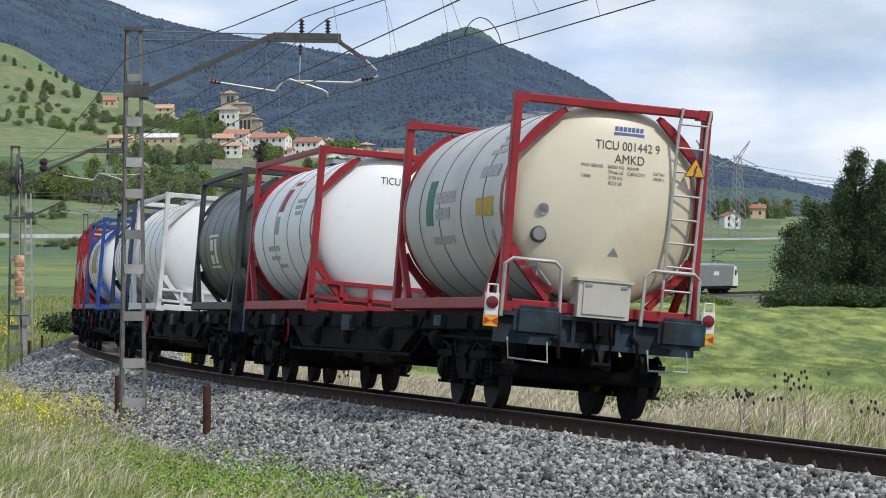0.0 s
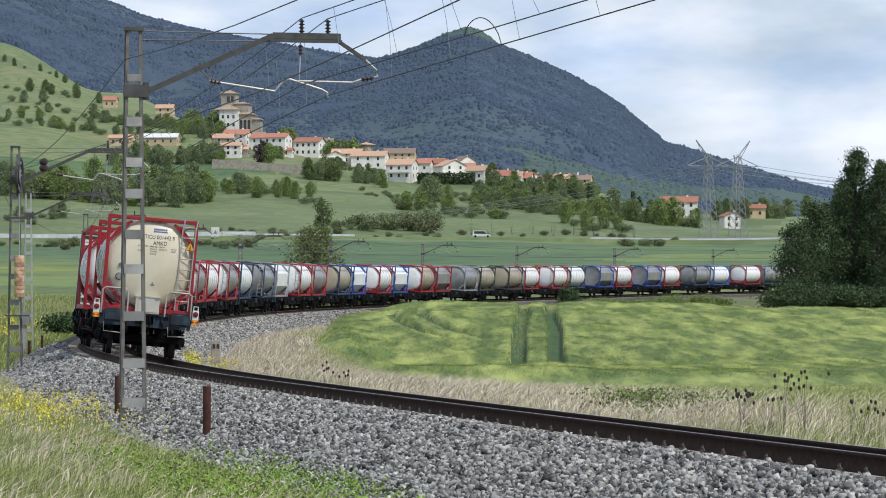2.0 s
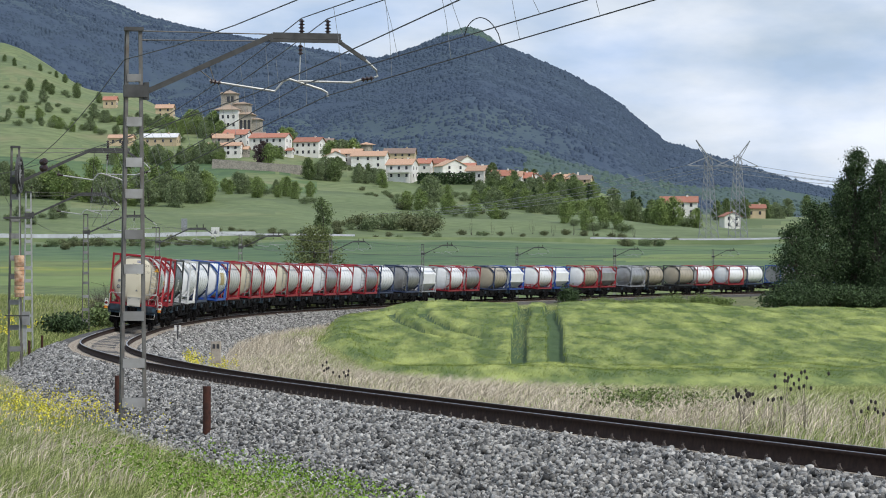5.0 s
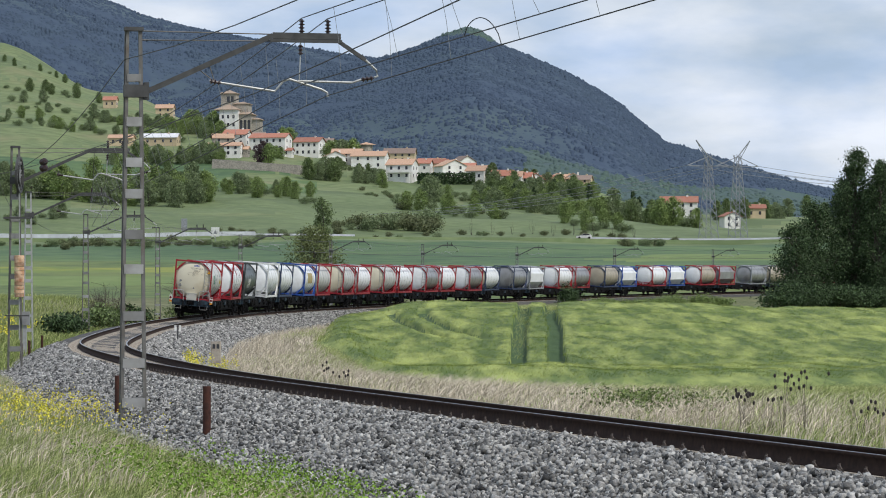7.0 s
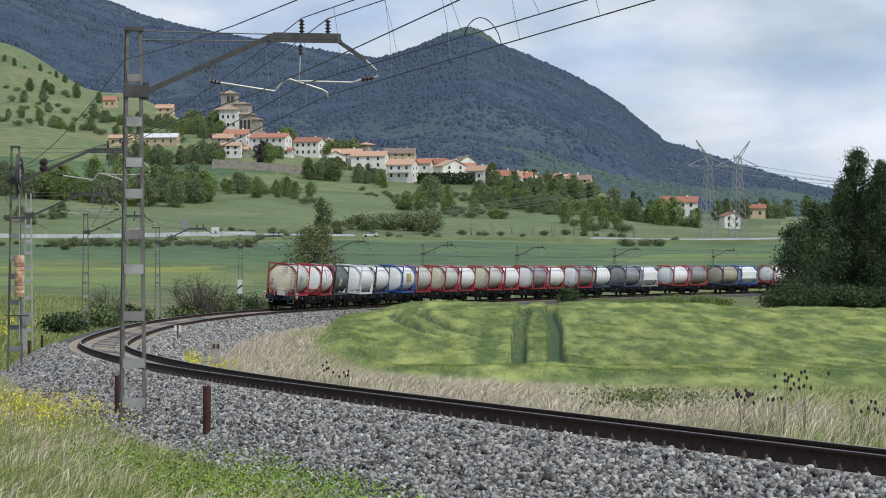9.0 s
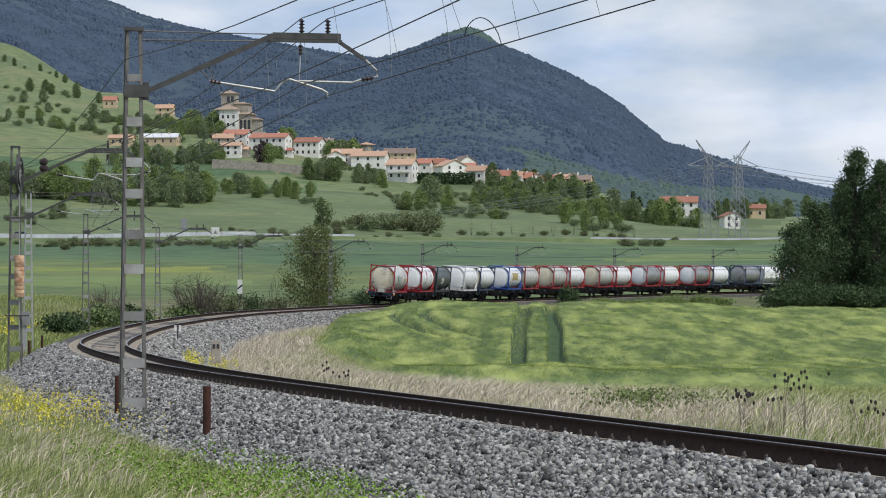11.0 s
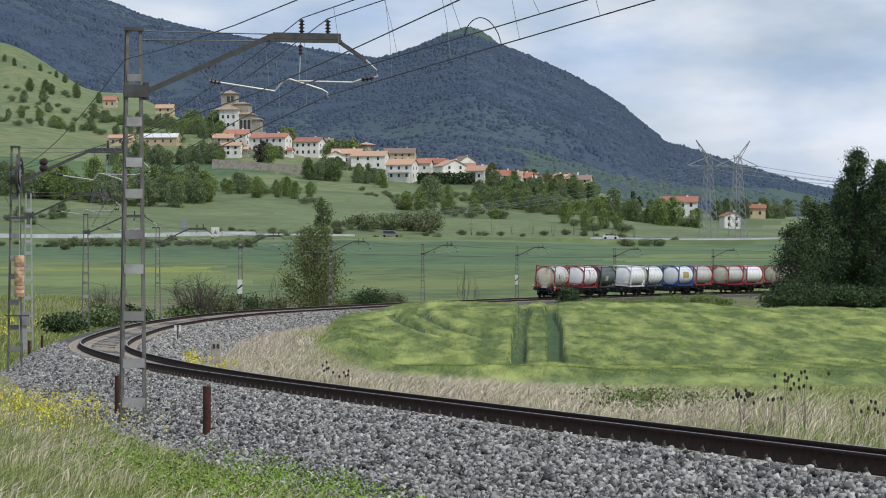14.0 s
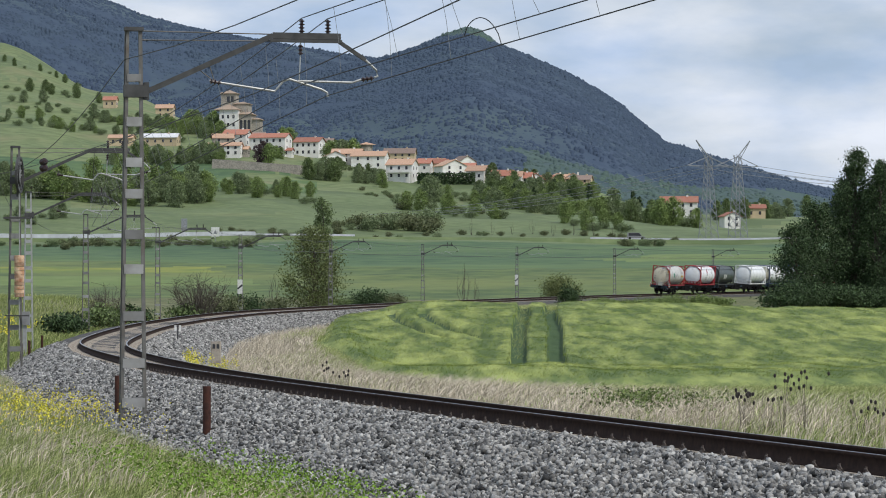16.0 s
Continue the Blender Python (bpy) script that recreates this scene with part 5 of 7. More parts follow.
def make_tank(shell, frame, label, eight=False, ends=None, rails=True, ladder=True, sill=False, bands=True):
    t = thing("tank_container", label, "tank container", group="tank containers on the train")
    ends = ends or shell
    shells = ((OCT, "tank", shell),) if eight else ((BARREL, "barrel", shell), (END_R, "rear_end", ends), (END_F, "front_end", ends))
    for me, nm, mt in shells + ((FRAME_A, "rear_frame", frame), (FRAME_B, "front_frame", frame), (WALK, "walkway", GREYF), (HATCH, "manhole", GREYF)):
        part(nm, fresh(me, mt), mt, t)
    if rails:
        part("top_rail", fresh(RAIL_T, frame), frame, t)
    part("bottom_rail", fresh(RAIL_B, frame), frame, t)
    if ladder:
        part("ladder", fresh(LADDER, GALV if ladder is True else frame), frame, t)
    if sill:
        part("end_sill", fresh(SILLM, frame), frame, t)
    if bands and not eight:
        for b in BANDS:
            part("band", fresh(b, BAND), BAND, t)
    return t


FRESH = {}


def fresh(me, material):
    """The same mesh in another paint, shared by all that wear it."""
    key = (me.name, material.name)
    if key not in FRESH:
        c = me.copy()
        c.materials.clear()
        c.materials.append(material)
        FRESH[key] = c
    return FRESH[key]


# ---- wagon
def make_wagon(paint):
    w = thing("flat_wagon", "dirty four-axle container flat wagon on two bogies", "railway wagon", group="wagons of the train")
    sh = Shape()
    for e in (-1, 1):
        x0, x1 = sorted((e * 1.18, e * 1.02))
        sh.box((x0, -9.1, 0.93), (x1, 9.1, 1.16), cut=0.01)
        # fish-bellied middle of the side sill
        a = [(-4.6, 0.93), (-3.6, 0.62), (3.6, 0.62), (4.6, 0.93)]
        v = [(e * o, y, z) for o in (1.05, 1.15) for y, z in a]
        sh.add(v, [(0, 1, 2, 3), (7, 6, 5, 4), (0, 4, 5, 1), (1, 5, 6, 2), (2, 6, 7, 3), (3, 7, 4, 0)])
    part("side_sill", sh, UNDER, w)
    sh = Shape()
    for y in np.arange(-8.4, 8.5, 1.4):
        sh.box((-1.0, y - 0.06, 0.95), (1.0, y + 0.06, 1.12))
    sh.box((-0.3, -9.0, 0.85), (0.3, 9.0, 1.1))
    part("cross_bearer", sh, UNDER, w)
    for e in (-1, 1):
        hs = Shape().box((-1.22, 9.02 if e > 0 else -9.2, 0.80), (1.22, 9.2 if e > 0 else -9.02, 1.16))
        hb = part("headstock", hs, paint, w, "grimy blue headstock")
        rb = Shape()
        for x in (-0.52, -0.30, 0.24, 0.46):
            rb.box((x - 0.025, 9.2 if e > 0 else -9.26, 0.80), (x + 0.025, 9.26 if e > 0 else -9.2, 1.14))
        rb.box((-1.22, 9.2 if e > 0 else -9.27, 1.12), (1.22, 9.27 if e > 0 else -9.2, 1.165)).box((-0.6, 9.2 if e > 0 else -9.28, 0.80), (0.6, 9.28 if e > 0 else -9.2, 0.86))
        part("stiffener", rb, paint, hb)
        # flat black plate on the headstock's face stands for shade in the drawgear recess
        part("recess_plate", Shape().box((-0.27, 9.203 if e > 0 else -9.215, 0.87), (0.22, 9.215 if e > 0 else -9.203, 1.11)), UNDER, hb, "flat black plate painted as the drawgear recess's shade")
        for x in (-0.875, 0.875):
            b = Shape()
            y0 = e * 9.2
            b.turn([(y0, 0.13), (y0 + e * 0.36, 0.13), (y0 + e * 0.36, 0.10), (y0 + e * 0.54, 0.10)], 14, "y", (x, 0, 1.06))
            pl = Shape()
            yy = sorted((y0 + e * 0.52, y0 + e * 0.62))
            pl.box((x - 0.29, yy[0], 0.88), (x + 0.29, yy[1], 1.24), cut=0.0)
            bf = part("buffer", b, UNDER, w, smooth=True)
            me = pl.mesh("buffer_head")
            bm = bmesh.new()
            bm.from_mesh(me)
            bmesh.ops.bevel(bm, geom=bm.edges[:], offset=0.055, segments=3, affect="EDGES")
            bmesh.ops.recalc_face_normals(bm, faces=bm.faces)
            bm.to_mesh(me)
            bm.free()
            part("buffer_head", me, UNDERB, bf, "greasy dark blue buffer head")
        k = Shape()
        y0 = e * 9.2
        k.box((-0.06, min(y0, y0 + e * 0.3), 0.96), (0.06, max(y0, y0 + e * 0.3), 1.12))
        for x in (-0.1, 0.1):
            k.tube([(x, y0 + e * 0.22, 1.12), (x, y0 + e * 0.30, 0.95), (x, y0 + e * 0.28, 0.62)], 0.03, 6)
        k.tube([(-0.12, y0 + e * 0.28, 0.62), (0.12, y0 + e * 0.28, 0.62)], 0.035, 6)
        k.tube([(0.42, y0, 0.98), (0.46, y0 + e * 0.18, 0.9), (0.46, y0 + e * 0.2, 0.62), (0.40, y0 + e * 0.16, 0.55)], 0.03, 6)
        part("coupling", k, UNDER, w, smooth=True)
    # brake gear hung under the middle
    for x, y, ln in ((-0.55, -2.2, 1.3), (0.5, -1.2, 1.0), (-0.5, 1.8, 1.1), (0.5, 2.6, 0.8)):
        part("air_reservoir", Shape().turn([(y, 0.02), (y, 0.2), (y + ln, 0.2), (y + ln, 0.02)], 14, "y", (x, 0, 0.68)), UNDER, w, smooth=True)
    part("brake_beam", Shape().box((-1.0, -0.5, 0.45), (1.0, -0.42, 0.62)), UNDER, w)
    for x in (-1.0, 1.0):
        part("equipment_box", Shape().box((x - 0.1, 0.7, 0.5), (x + 0.1, 1.2, 0.9), cut=0.02), UNDER, w)
    rg = np.random.default_rng(3)
    for e in (-1, 1):
        for k in range(9):
            y = -8.2 + k * 1.95 + rg.normal(0, 0.2)
            h, ln = rg.uniform(0.12, 0.3), rg.uniform(0.2, 0.7)
            part("bracket", Shape().box((e * 1.20 - 0.05, y, 1.1 - h), (e * 1.20 + 0.05, y + ln, 1.1), cut=0.01), (UNDER, UNDERB, UNDER)[k % 3], w)
        part("brake_pipe", Shape().tube([(e * 1.1, -8.9, 0.82), (e * 1.12, -5.0, 0.86), (e * 1.17, -4.4, 0.58), (e * 1.17, 4.4, 0.58), (e * 1.12, 5.0, 0.86), (e * 1.1, 8.9, 0.82)], 0.025, 6), UNDER, w)
        for y in (-5.6, -3.9, 3.9, 5.6):
            part("strut", Shape().beam((e * 1.1, y, 0.95), (e * 0.5, y, 0.45), 0.07, 0.09), UNDER, w)
        for y, r, ln in ((-6.0, 0.13, 0.32), (-3.1, 0.16, 0.5), (-0.2, 0.12, 0.4), (2.1, 0.15, 0.45), (5.9, 0.13, 0.35)):
            part("brake_valve", Shape().turn([(y, 0.04), (y + 0.03, r * 0.8), (y + 0.08, r), (y + ln - 0.06, r), (y + ln, r * 0.6), (y + ln + 0.08, 0.04)], 14, "y", (e * 1.12, 0, 0.80)), UNDER, w, smooth=True)
        for y in (-8.6, -5.3, -1.6, 1.4, 5.1, 8.3):
            part("twist_lock", Shape().box((e * 1.17 - 0.07, y - 0.11, 1.06), (e * 1.17 + 0.07, y + 0.11, 1.165), cut=0.015).tube([(e * 1.22, y, 1.12), (e * 1.27, y + 0.05, 0.94)], 0.018, 6), UNDER, w)
    hw = Shape().turn([(-1.22, 0.20), (-1.19, 0.20), (-1.19, 0.165), (-1.22, 0.165), (-1.22, 0.20)], 18, "x", (0, 4.9, 0.85))
    part("hand_wheel", hw, INKR, w, "dark red brake hand wheel")
    for e in (-1, 1):
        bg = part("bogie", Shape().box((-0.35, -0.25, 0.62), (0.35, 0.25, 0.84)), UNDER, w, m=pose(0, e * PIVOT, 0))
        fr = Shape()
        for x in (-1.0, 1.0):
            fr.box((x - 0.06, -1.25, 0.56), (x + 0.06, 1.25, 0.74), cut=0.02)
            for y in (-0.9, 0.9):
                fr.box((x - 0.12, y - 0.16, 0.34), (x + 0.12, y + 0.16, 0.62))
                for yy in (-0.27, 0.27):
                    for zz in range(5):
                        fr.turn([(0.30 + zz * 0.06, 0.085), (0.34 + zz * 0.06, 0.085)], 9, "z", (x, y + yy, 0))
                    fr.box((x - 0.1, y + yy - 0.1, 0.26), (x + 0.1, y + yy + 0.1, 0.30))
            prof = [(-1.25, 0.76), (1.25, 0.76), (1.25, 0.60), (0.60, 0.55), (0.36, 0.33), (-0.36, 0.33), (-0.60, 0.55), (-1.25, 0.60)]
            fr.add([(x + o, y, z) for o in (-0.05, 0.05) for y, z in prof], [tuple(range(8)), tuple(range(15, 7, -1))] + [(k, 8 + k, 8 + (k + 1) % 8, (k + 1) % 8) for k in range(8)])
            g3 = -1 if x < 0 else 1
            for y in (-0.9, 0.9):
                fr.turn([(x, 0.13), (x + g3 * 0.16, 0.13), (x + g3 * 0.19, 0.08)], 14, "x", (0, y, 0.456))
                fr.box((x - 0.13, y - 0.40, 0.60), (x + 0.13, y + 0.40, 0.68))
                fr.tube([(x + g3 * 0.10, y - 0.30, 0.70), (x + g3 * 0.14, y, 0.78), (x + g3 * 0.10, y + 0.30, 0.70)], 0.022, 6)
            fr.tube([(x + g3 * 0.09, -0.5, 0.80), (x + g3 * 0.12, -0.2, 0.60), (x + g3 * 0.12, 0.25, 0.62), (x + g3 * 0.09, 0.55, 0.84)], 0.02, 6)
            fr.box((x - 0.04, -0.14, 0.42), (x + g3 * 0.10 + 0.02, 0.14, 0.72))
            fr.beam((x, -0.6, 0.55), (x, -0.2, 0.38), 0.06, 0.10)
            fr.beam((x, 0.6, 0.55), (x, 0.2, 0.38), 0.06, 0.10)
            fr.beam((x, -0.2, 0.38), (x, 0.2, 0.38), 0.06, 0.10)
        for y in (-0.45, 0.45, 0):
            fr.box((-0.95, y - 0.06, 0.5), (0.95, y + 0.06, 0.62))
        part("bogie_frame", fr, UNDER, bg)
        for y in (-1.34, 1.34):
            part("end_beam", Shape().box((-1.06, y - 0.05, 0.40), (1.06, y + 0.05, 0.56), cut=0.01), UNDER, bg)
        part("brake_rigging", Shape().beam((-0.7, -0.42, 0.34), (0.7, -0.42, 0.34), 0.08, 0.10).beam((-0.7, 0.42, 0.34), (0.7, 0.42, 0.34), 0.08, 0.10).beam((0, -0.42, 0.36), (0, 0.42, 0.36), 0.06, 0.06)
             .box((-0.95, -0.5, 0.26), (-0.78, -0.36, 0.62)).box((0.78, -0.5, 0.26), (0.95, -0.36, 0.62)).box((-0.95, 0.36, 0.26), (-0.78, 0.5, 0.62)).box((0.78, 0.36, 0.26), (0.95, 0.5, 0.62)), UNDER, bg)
        for y in (-0.9, 0.9):
            ws = Shape()
            for x in (-0.86, 0.86):
                g2 = -1 if x < 0 else 1
                prof = [(x + g2 * 0.07, 0.02), (x + g2 * 0.07, 0.40), (x + g2 * 0.065, 0.452), (x - g2 * 0.03, 0.455), (x - g2 * 0.04, 0.485), (x - g2 * 0.07, 0.485), (x - g2 * 0.07, 0.02)]
                ws.turn(prof, 26, "x", (0, y, 0.456))
            ws.turn([(-0.9, 0.08), (0.9, 0.08)], 10, "x", (0, y, 0.456))
            part("wheelset", ws, WHEEL, bg, smooth=True)
    return w


TRAIN = []     # moving things: object, wagon's centre at the start, half its wheelbase, place on the wagon


def build_train():
    kinds = {}

    def kind(key, *a, **k):
        kinds[key] = make_tank(*a, **k)

    first = make_tank(OFFW, RED, "weathered cream tank container in a red frame, last on the train", rails=False, ends=CREAM)
    kind("cr", OFFW, RED, "weathered cream tank container in a red frame", ends=CREAM)
    kind("wr", WHITET, RED, "white tank container in a red frame", sill=True, ladder=False)
    kind("wr2", WHITET, RED, "white tank container in a red frame with ladder")
    kind("gr", GREYT, RED, "grey metal tank container with pale ends in a red frame", ends=WHITET)
    kind("dd", DGREYT, DARK, "dark grey tank container in a charcoal frame", ladder=False)
    kind("ww", WHITET, WHITEF, "white tank container in a white frame", sill=True, ladder=False)
    kind("bp", WHITET, BLUE, "white tank container with ochre panel in a bright blue frame", ladder=False)
    for e in (-1, 1):
        part("flank_panel", on_side(Shape(), -1.3, 1.2, -14, 26, e), OCHRE_T, kinds["bp"], "ochre flank panel")
    kind("wn", WHITET, NAVY, "white tank container with cream ends in a navy frame", ends=CREAM, ladder=False)
    kind("tr", TANT, RED, "brownish tank container with white ends in a red frame", ends=WHITET, ladder=False)
    kind("tb", TANT, NAVY, "tan tank container with placards in a navy frame", ladder=False)
    kind("gn", GREYT, NAVY, "grey metal tank container in a navy frame")
    kind("wg", WHITET, GREYF, "white tank container in a grey frame", eight=True, ladder=False)
    kind("gr8", GREYT, RED, "grey eight-sided tank container in a red frame", eight=True, ladder=False)
    kind("gb8", GREYT, BLUE, "grey eight-sided tank container in a blue frame", eight=True, ladder=False)
    kind("wb8", WHITET, BLUE, "white eight-sided tank container in a blue frame", eight=True, ladder=False)
    kind("wb", WHITET, BLUE, "white tank container in a blue frame", ladder=False)
    kind("gg", GREYT, GREYF, "grey metal tank container in a grey frame", ladder=False)
    kind("td", TANT, DARK, "tan tank container with orange placards in a charcoal frame", ladder=False)
    order = ("first wr dd ww wn bp cr cr wr2 cr wr gr wr2 gr wn gn wg wr2 gr tb wb8 wr wb8 tr gr8 gg td td wr2 wr2 wn gb8 wr gb8 wr gn wb wr gn wr").split()
    used = set()
    wag = make_wagon(UNDERB)
    n = len(order) // 2
    for i in range(n):
        sc = HALF + i * WAGON
        w = wag if i == 0 else copy_thing(wag, Matrix())
        TRAIN.append((w, sc, PIVOT, Matrix()))
        for j in range(2):
            key = order[2 * i + j]
            src = first if key == "first" else kinds[key]
            t = src if key not in used else copy_thing(src, Matrix())
            used.add(key)
            TRAIN.append((t, sc, PIVOT, pose(0, -6.171 if j == 0 else 6.171, FLOOR)))
    for key, src in kinds.items():
        if key not in used:
            for o in (*src.children_recursive, src):
                bpy.data.objects.remove(o)
    return first, kinds["wr"], kinds["dd"], wag


FIRST, SECOND, THIRD, LAST_WAGON = build_train()


# ---------------------------------------------------------------- overhead line
MASTP = mat("mast_galvanised", (0.19, 0.185, 0.17), (0.125, 0.12, 0.11), 5, 0.6, 0.3, stain=(0.13, 0.10, 0.075), stain_scale=3, stain_at=(0.5, 0.8))
MASTL = mat("mast_bright_galvanised", (0.42, 0.43, 0.42), (0.33, 0.33, 0.32), 5, 0.5, 0.3)
PLATE = mat("batten_galvanised", (0.33, 0.33, 0.32), (0.22, 0.215, 0.20), 3, 0.55, 0.3, vary=0.35)
ARMP = mat("arm_dark_steel", (0.085, 0.085, 0.082), (0.055, 0.054, 0.052), 6, 0.6, 0.3)
PORC = mat("brown_porcelain", (0.035, 0.022, 0.022), (0.05, 0.03, 0.03), 6, 0.25)
WIRE = plain("copper_wire", (0.055, 0.058, 0.058), 0.6, 0.2)
RUSTW = mat("rusty_cast_iron", (0.62, 0.45, 0.30), (0.42, 0.21, 0.11), 6, 0.9, stain=(0.20, 0.08, 0.045), stain_scale=4, vary=0.3)
TOP = 5.75          # height of the mast tops over the rails
CONTACT, MESS = 4.78, 5.02


def insulator(sh, a, b, r, n=4):
    """A string of discs from a to b."""
    a, b = Vector(a), Vector(b)
    sh.tube([a, b], r * 0.45, 8)
    for i in range(n):
        c = a.lerp(b, (i + 0.5) / n)
        d = (b - a).normalized() * (b - a).length / n * 0.22
        sh.tube([c - d, c, c + d], [r * 0.6, r, r * 0.6], 12)
    return sh


def make_mast(paint, detail=True):
    """A lattice mast of two legs with a braced arm; x towards the track, z from its foot."""
    t = thing("catenary_mast", "grey lattice steel catenary mast with bracket arm beside the track", "catenary mast", group="catenary masts")
    H = TOP + 0.62
    for e in (-1, 1):
        leg = Shape()
        b, a = e * 0.19, e * 0.10
        leg.beam((b + e * 0.008, 0, -0.9), (a, 0, H), 0.05, 0.08, (0, 1, 0))
        leg.beam((b + e * 0.038, 0.045, -0.9), (a + e * 0.03, 0.045, H), 0.02, 0.03, (0, 1, 0))
        part("leg", leg, paint, t)
    plates = np.array([0.42, 1.05, 1.80, 2.55, 3.10, 3.75, 4.25, 4.9, 5.6])
    for z in plates:
        w = 0.19 - 0.09 * z / H
        hh = 0.075 if z < 5 else 0.06
        for y in (-0.055, 0.055):
            part("batten_plate", Shape().box((-w, y - 0.006, z - hh), (w, y + 0.006, z + hh)), PLATE if paint is MASTP else paint, t)
    part("cap_plate", Shape().box((-0.15, -0.08, H - 0.02), (0.15, 0.08, H + 0.04)), ARMP, t)
    z0 = H - 0.98
    part("arm_seat", Shape().box((-0.16, -0.075, z0 - 0.10), (0.22, 0.075, z0 + 0.10)).box((0.16, -0.05, z0 - 0.14), (0.24, 0.05, z0 + 0.14)), ARMP, t)
    arm = part("arm", Shape().beam((0.22, 0, z0), (2.25, 0, H - 0.05), 0.055, 0.085).beam((2.25, 0, H - 0.05), (3.36, 0, H - 0.05), 0.055, 0.10)
               .beam((2.2, 0, H - 0.13), (3.38, 0, H - 0.13), 0.07, 0.05).beam((3.33, 0, H - 0.13), (3.77, 0, H - 0.42), 0.05, 0.06), ARMP, t)
    part("tip_rod", Shape().tube([(3.77, 0, H - 0.42), (3.95, 0, H - 0.58), (3.97, 0, H - 0.68), (3.92, 0, H - 0.70)], 0.02, 7), MASTL, arm)
    part("tie_rod", Shape().tube([(0.13, -0.03, H - 0.02), (2.25, 0, H - 0.03)], 0.010, 5).tube([(0.13, 0.03, H - 0.16), (2.25, 0, H - 0.14)], 0.010, 5), MASTP, t)
    for x in (2.72, 3.15):
        part("insulator", insulator(Shape(), (x, 0, H), (x, 0, H + 0.22), 0.055), PORC, arm)
    part("insulator", insulator(Shape(), (2.70, 0, H - 0.19), (2.70, 0, H - 0.36), 0.05, 3), PORC, arm)
    part("insulator", insulator(Shape(), (3.9, 0, H - 0.71), (3.70, 0, H - 0.74), 0.05, 3), PORC, arm)
    hang = Shape().tube([(2.70, 0, H - 0.12), (2.70, 0, H - 0.22)], 0.012, 5).tube([(2.70, 0, H - 0.36), (2.68, 0, H - 0.76)], 0.010, 5)
    hang.tube([(3.70, 0, H - 0.74), (3.55, 0, H - 0.79), (2.66, 0, H - 0.78)], 0.02, 6)
    part("hanger_rod", hang, MASTL, arm)
    reg = Shape().tube([(1.36, 0, H - 0.82), (2.28, 0, H - 0.95), (2.42, 0, H - 0.78), (2.52, 0, H - 0.75), (3.05, 0, H - 0.91), (3.14, 0, H - 0.96), (3.15, 0, H - 1.03)], 0.02, 7)
    part("registration_arm", reg, MASTL, arm)
    part("insulator", insulator(Shape(), (1.40, 0, H - 0.83), (1.22, 0, H - 0.80), 0.05, 3), PORC, arm)
    part("stay", Shape().tube([(1.2, 0, H - 0.5), (1.26, 0, H - 0.68), (1.3, 0, H - 0.81)], 0.009, 5).tube([(1.05, 0, H - 0.62), (1.3, 0, H - 0.81)], 0.009, 5), MASTP, arm)
    return t


def mast_pose(s, q):
    h = float(np.interp(s, LS, LH))
    p = beside(s, q)
    z = float(np.interp(s, LS, LZ)) - 0.62 + float(np.interp(s, [40, 57, 100, 140, 180, 460], [0, 0.30, 0.48, 0.42, 0.30, 0.25]))
    return Matrix.Translation((p.x, p.y, z)) @ Matrix.Rotation(-h, 4, "Z")


MASTS = [(-26, -3.6), (14.0, -3.6), (57, -3.2), (100, -3.6), (140, -3.6), (180, -3.6), (219, -3.6), (259.5, -3.6), (299, -3.6), (338.5, -3.6), (378, -3.6), (416, -3.6), (456, -3.6)]


def build_masts():
    a = make_mast(MASTP)
    b = make_mast(MASTL)
    for i, (s, q) in enumerate(MASTS):
        src = b if i in (3,) else a
        if i in (0, 3):
            (a if i == 0 else b).matrix_basis = mast_pose(s, q)
        else:
            copy_thing(a, mast_pose(s, q))
    # tension weights and pulley on the second mast in view
    m = mast_pose(57, -3.2)
    t = thing("tensioning_gear", "rusty tension weights and pulley wheel on a mast", "tensioner", m)
    for k in range(11):
        w = Shape().turn([(1.95 + k * 0.112, 0.13), (1.955 + k * 0.112, 0.145), (2.05 + k * 0.112, 0.145), (2.055 + k * 0.112, 0.13)], 14, "z", (0.12, -0.22, 0))
        part("weight", w, RUSTW, t)
    part("guide_rod", Shape().tube([(0.12, -0.22, 0.7), (0.12, -0.22, 5.3)], 0.014, 6), MASTL, t)
    wheel = Shape()
    for r0, r1, w in ((0.47, 0.54, 0.035), (0.30, 0.34, 0.05)):
        wheel.turn([(-w, r0), (-w, r1), (w, r1), (w, r0), (-w, r0)], 28, "x")
    pw = part("pulley_wheel", wheel, ARMP, t, "dark spoked tension wheel", m=pose(0.12, -0.2, 5.55, 0, 0, -12))
    for k in range(6):
        a = k * math.pi / 6
        part("spoke", Shape().beam((0, -0.5 * math.cos(a), -0.5 * math.sin(a)), (0, 0.5 * math.cos(a), 0.5 * math.sin(a)), 0.03, 0.03, (1, 0, 0)), MASTL, pw)
    part("wheel_hanger", Shape().box((0.03, -0.24, 4.9), (0.07, -0.16, 6.15)), ARMP, t)
    part("bracket", Shape().box((-0.35, -0.3, 4.25), (0.45, -0.24, 4.31)), ARMP, t)
    part("bracket", Shape().box((-0.3, -0.3, 1.38), (0.4, -0.1, 1.42)), ARMP, t)


build_masts()


def stagger(i):
    return -0.44 if i % 2 else 0.05


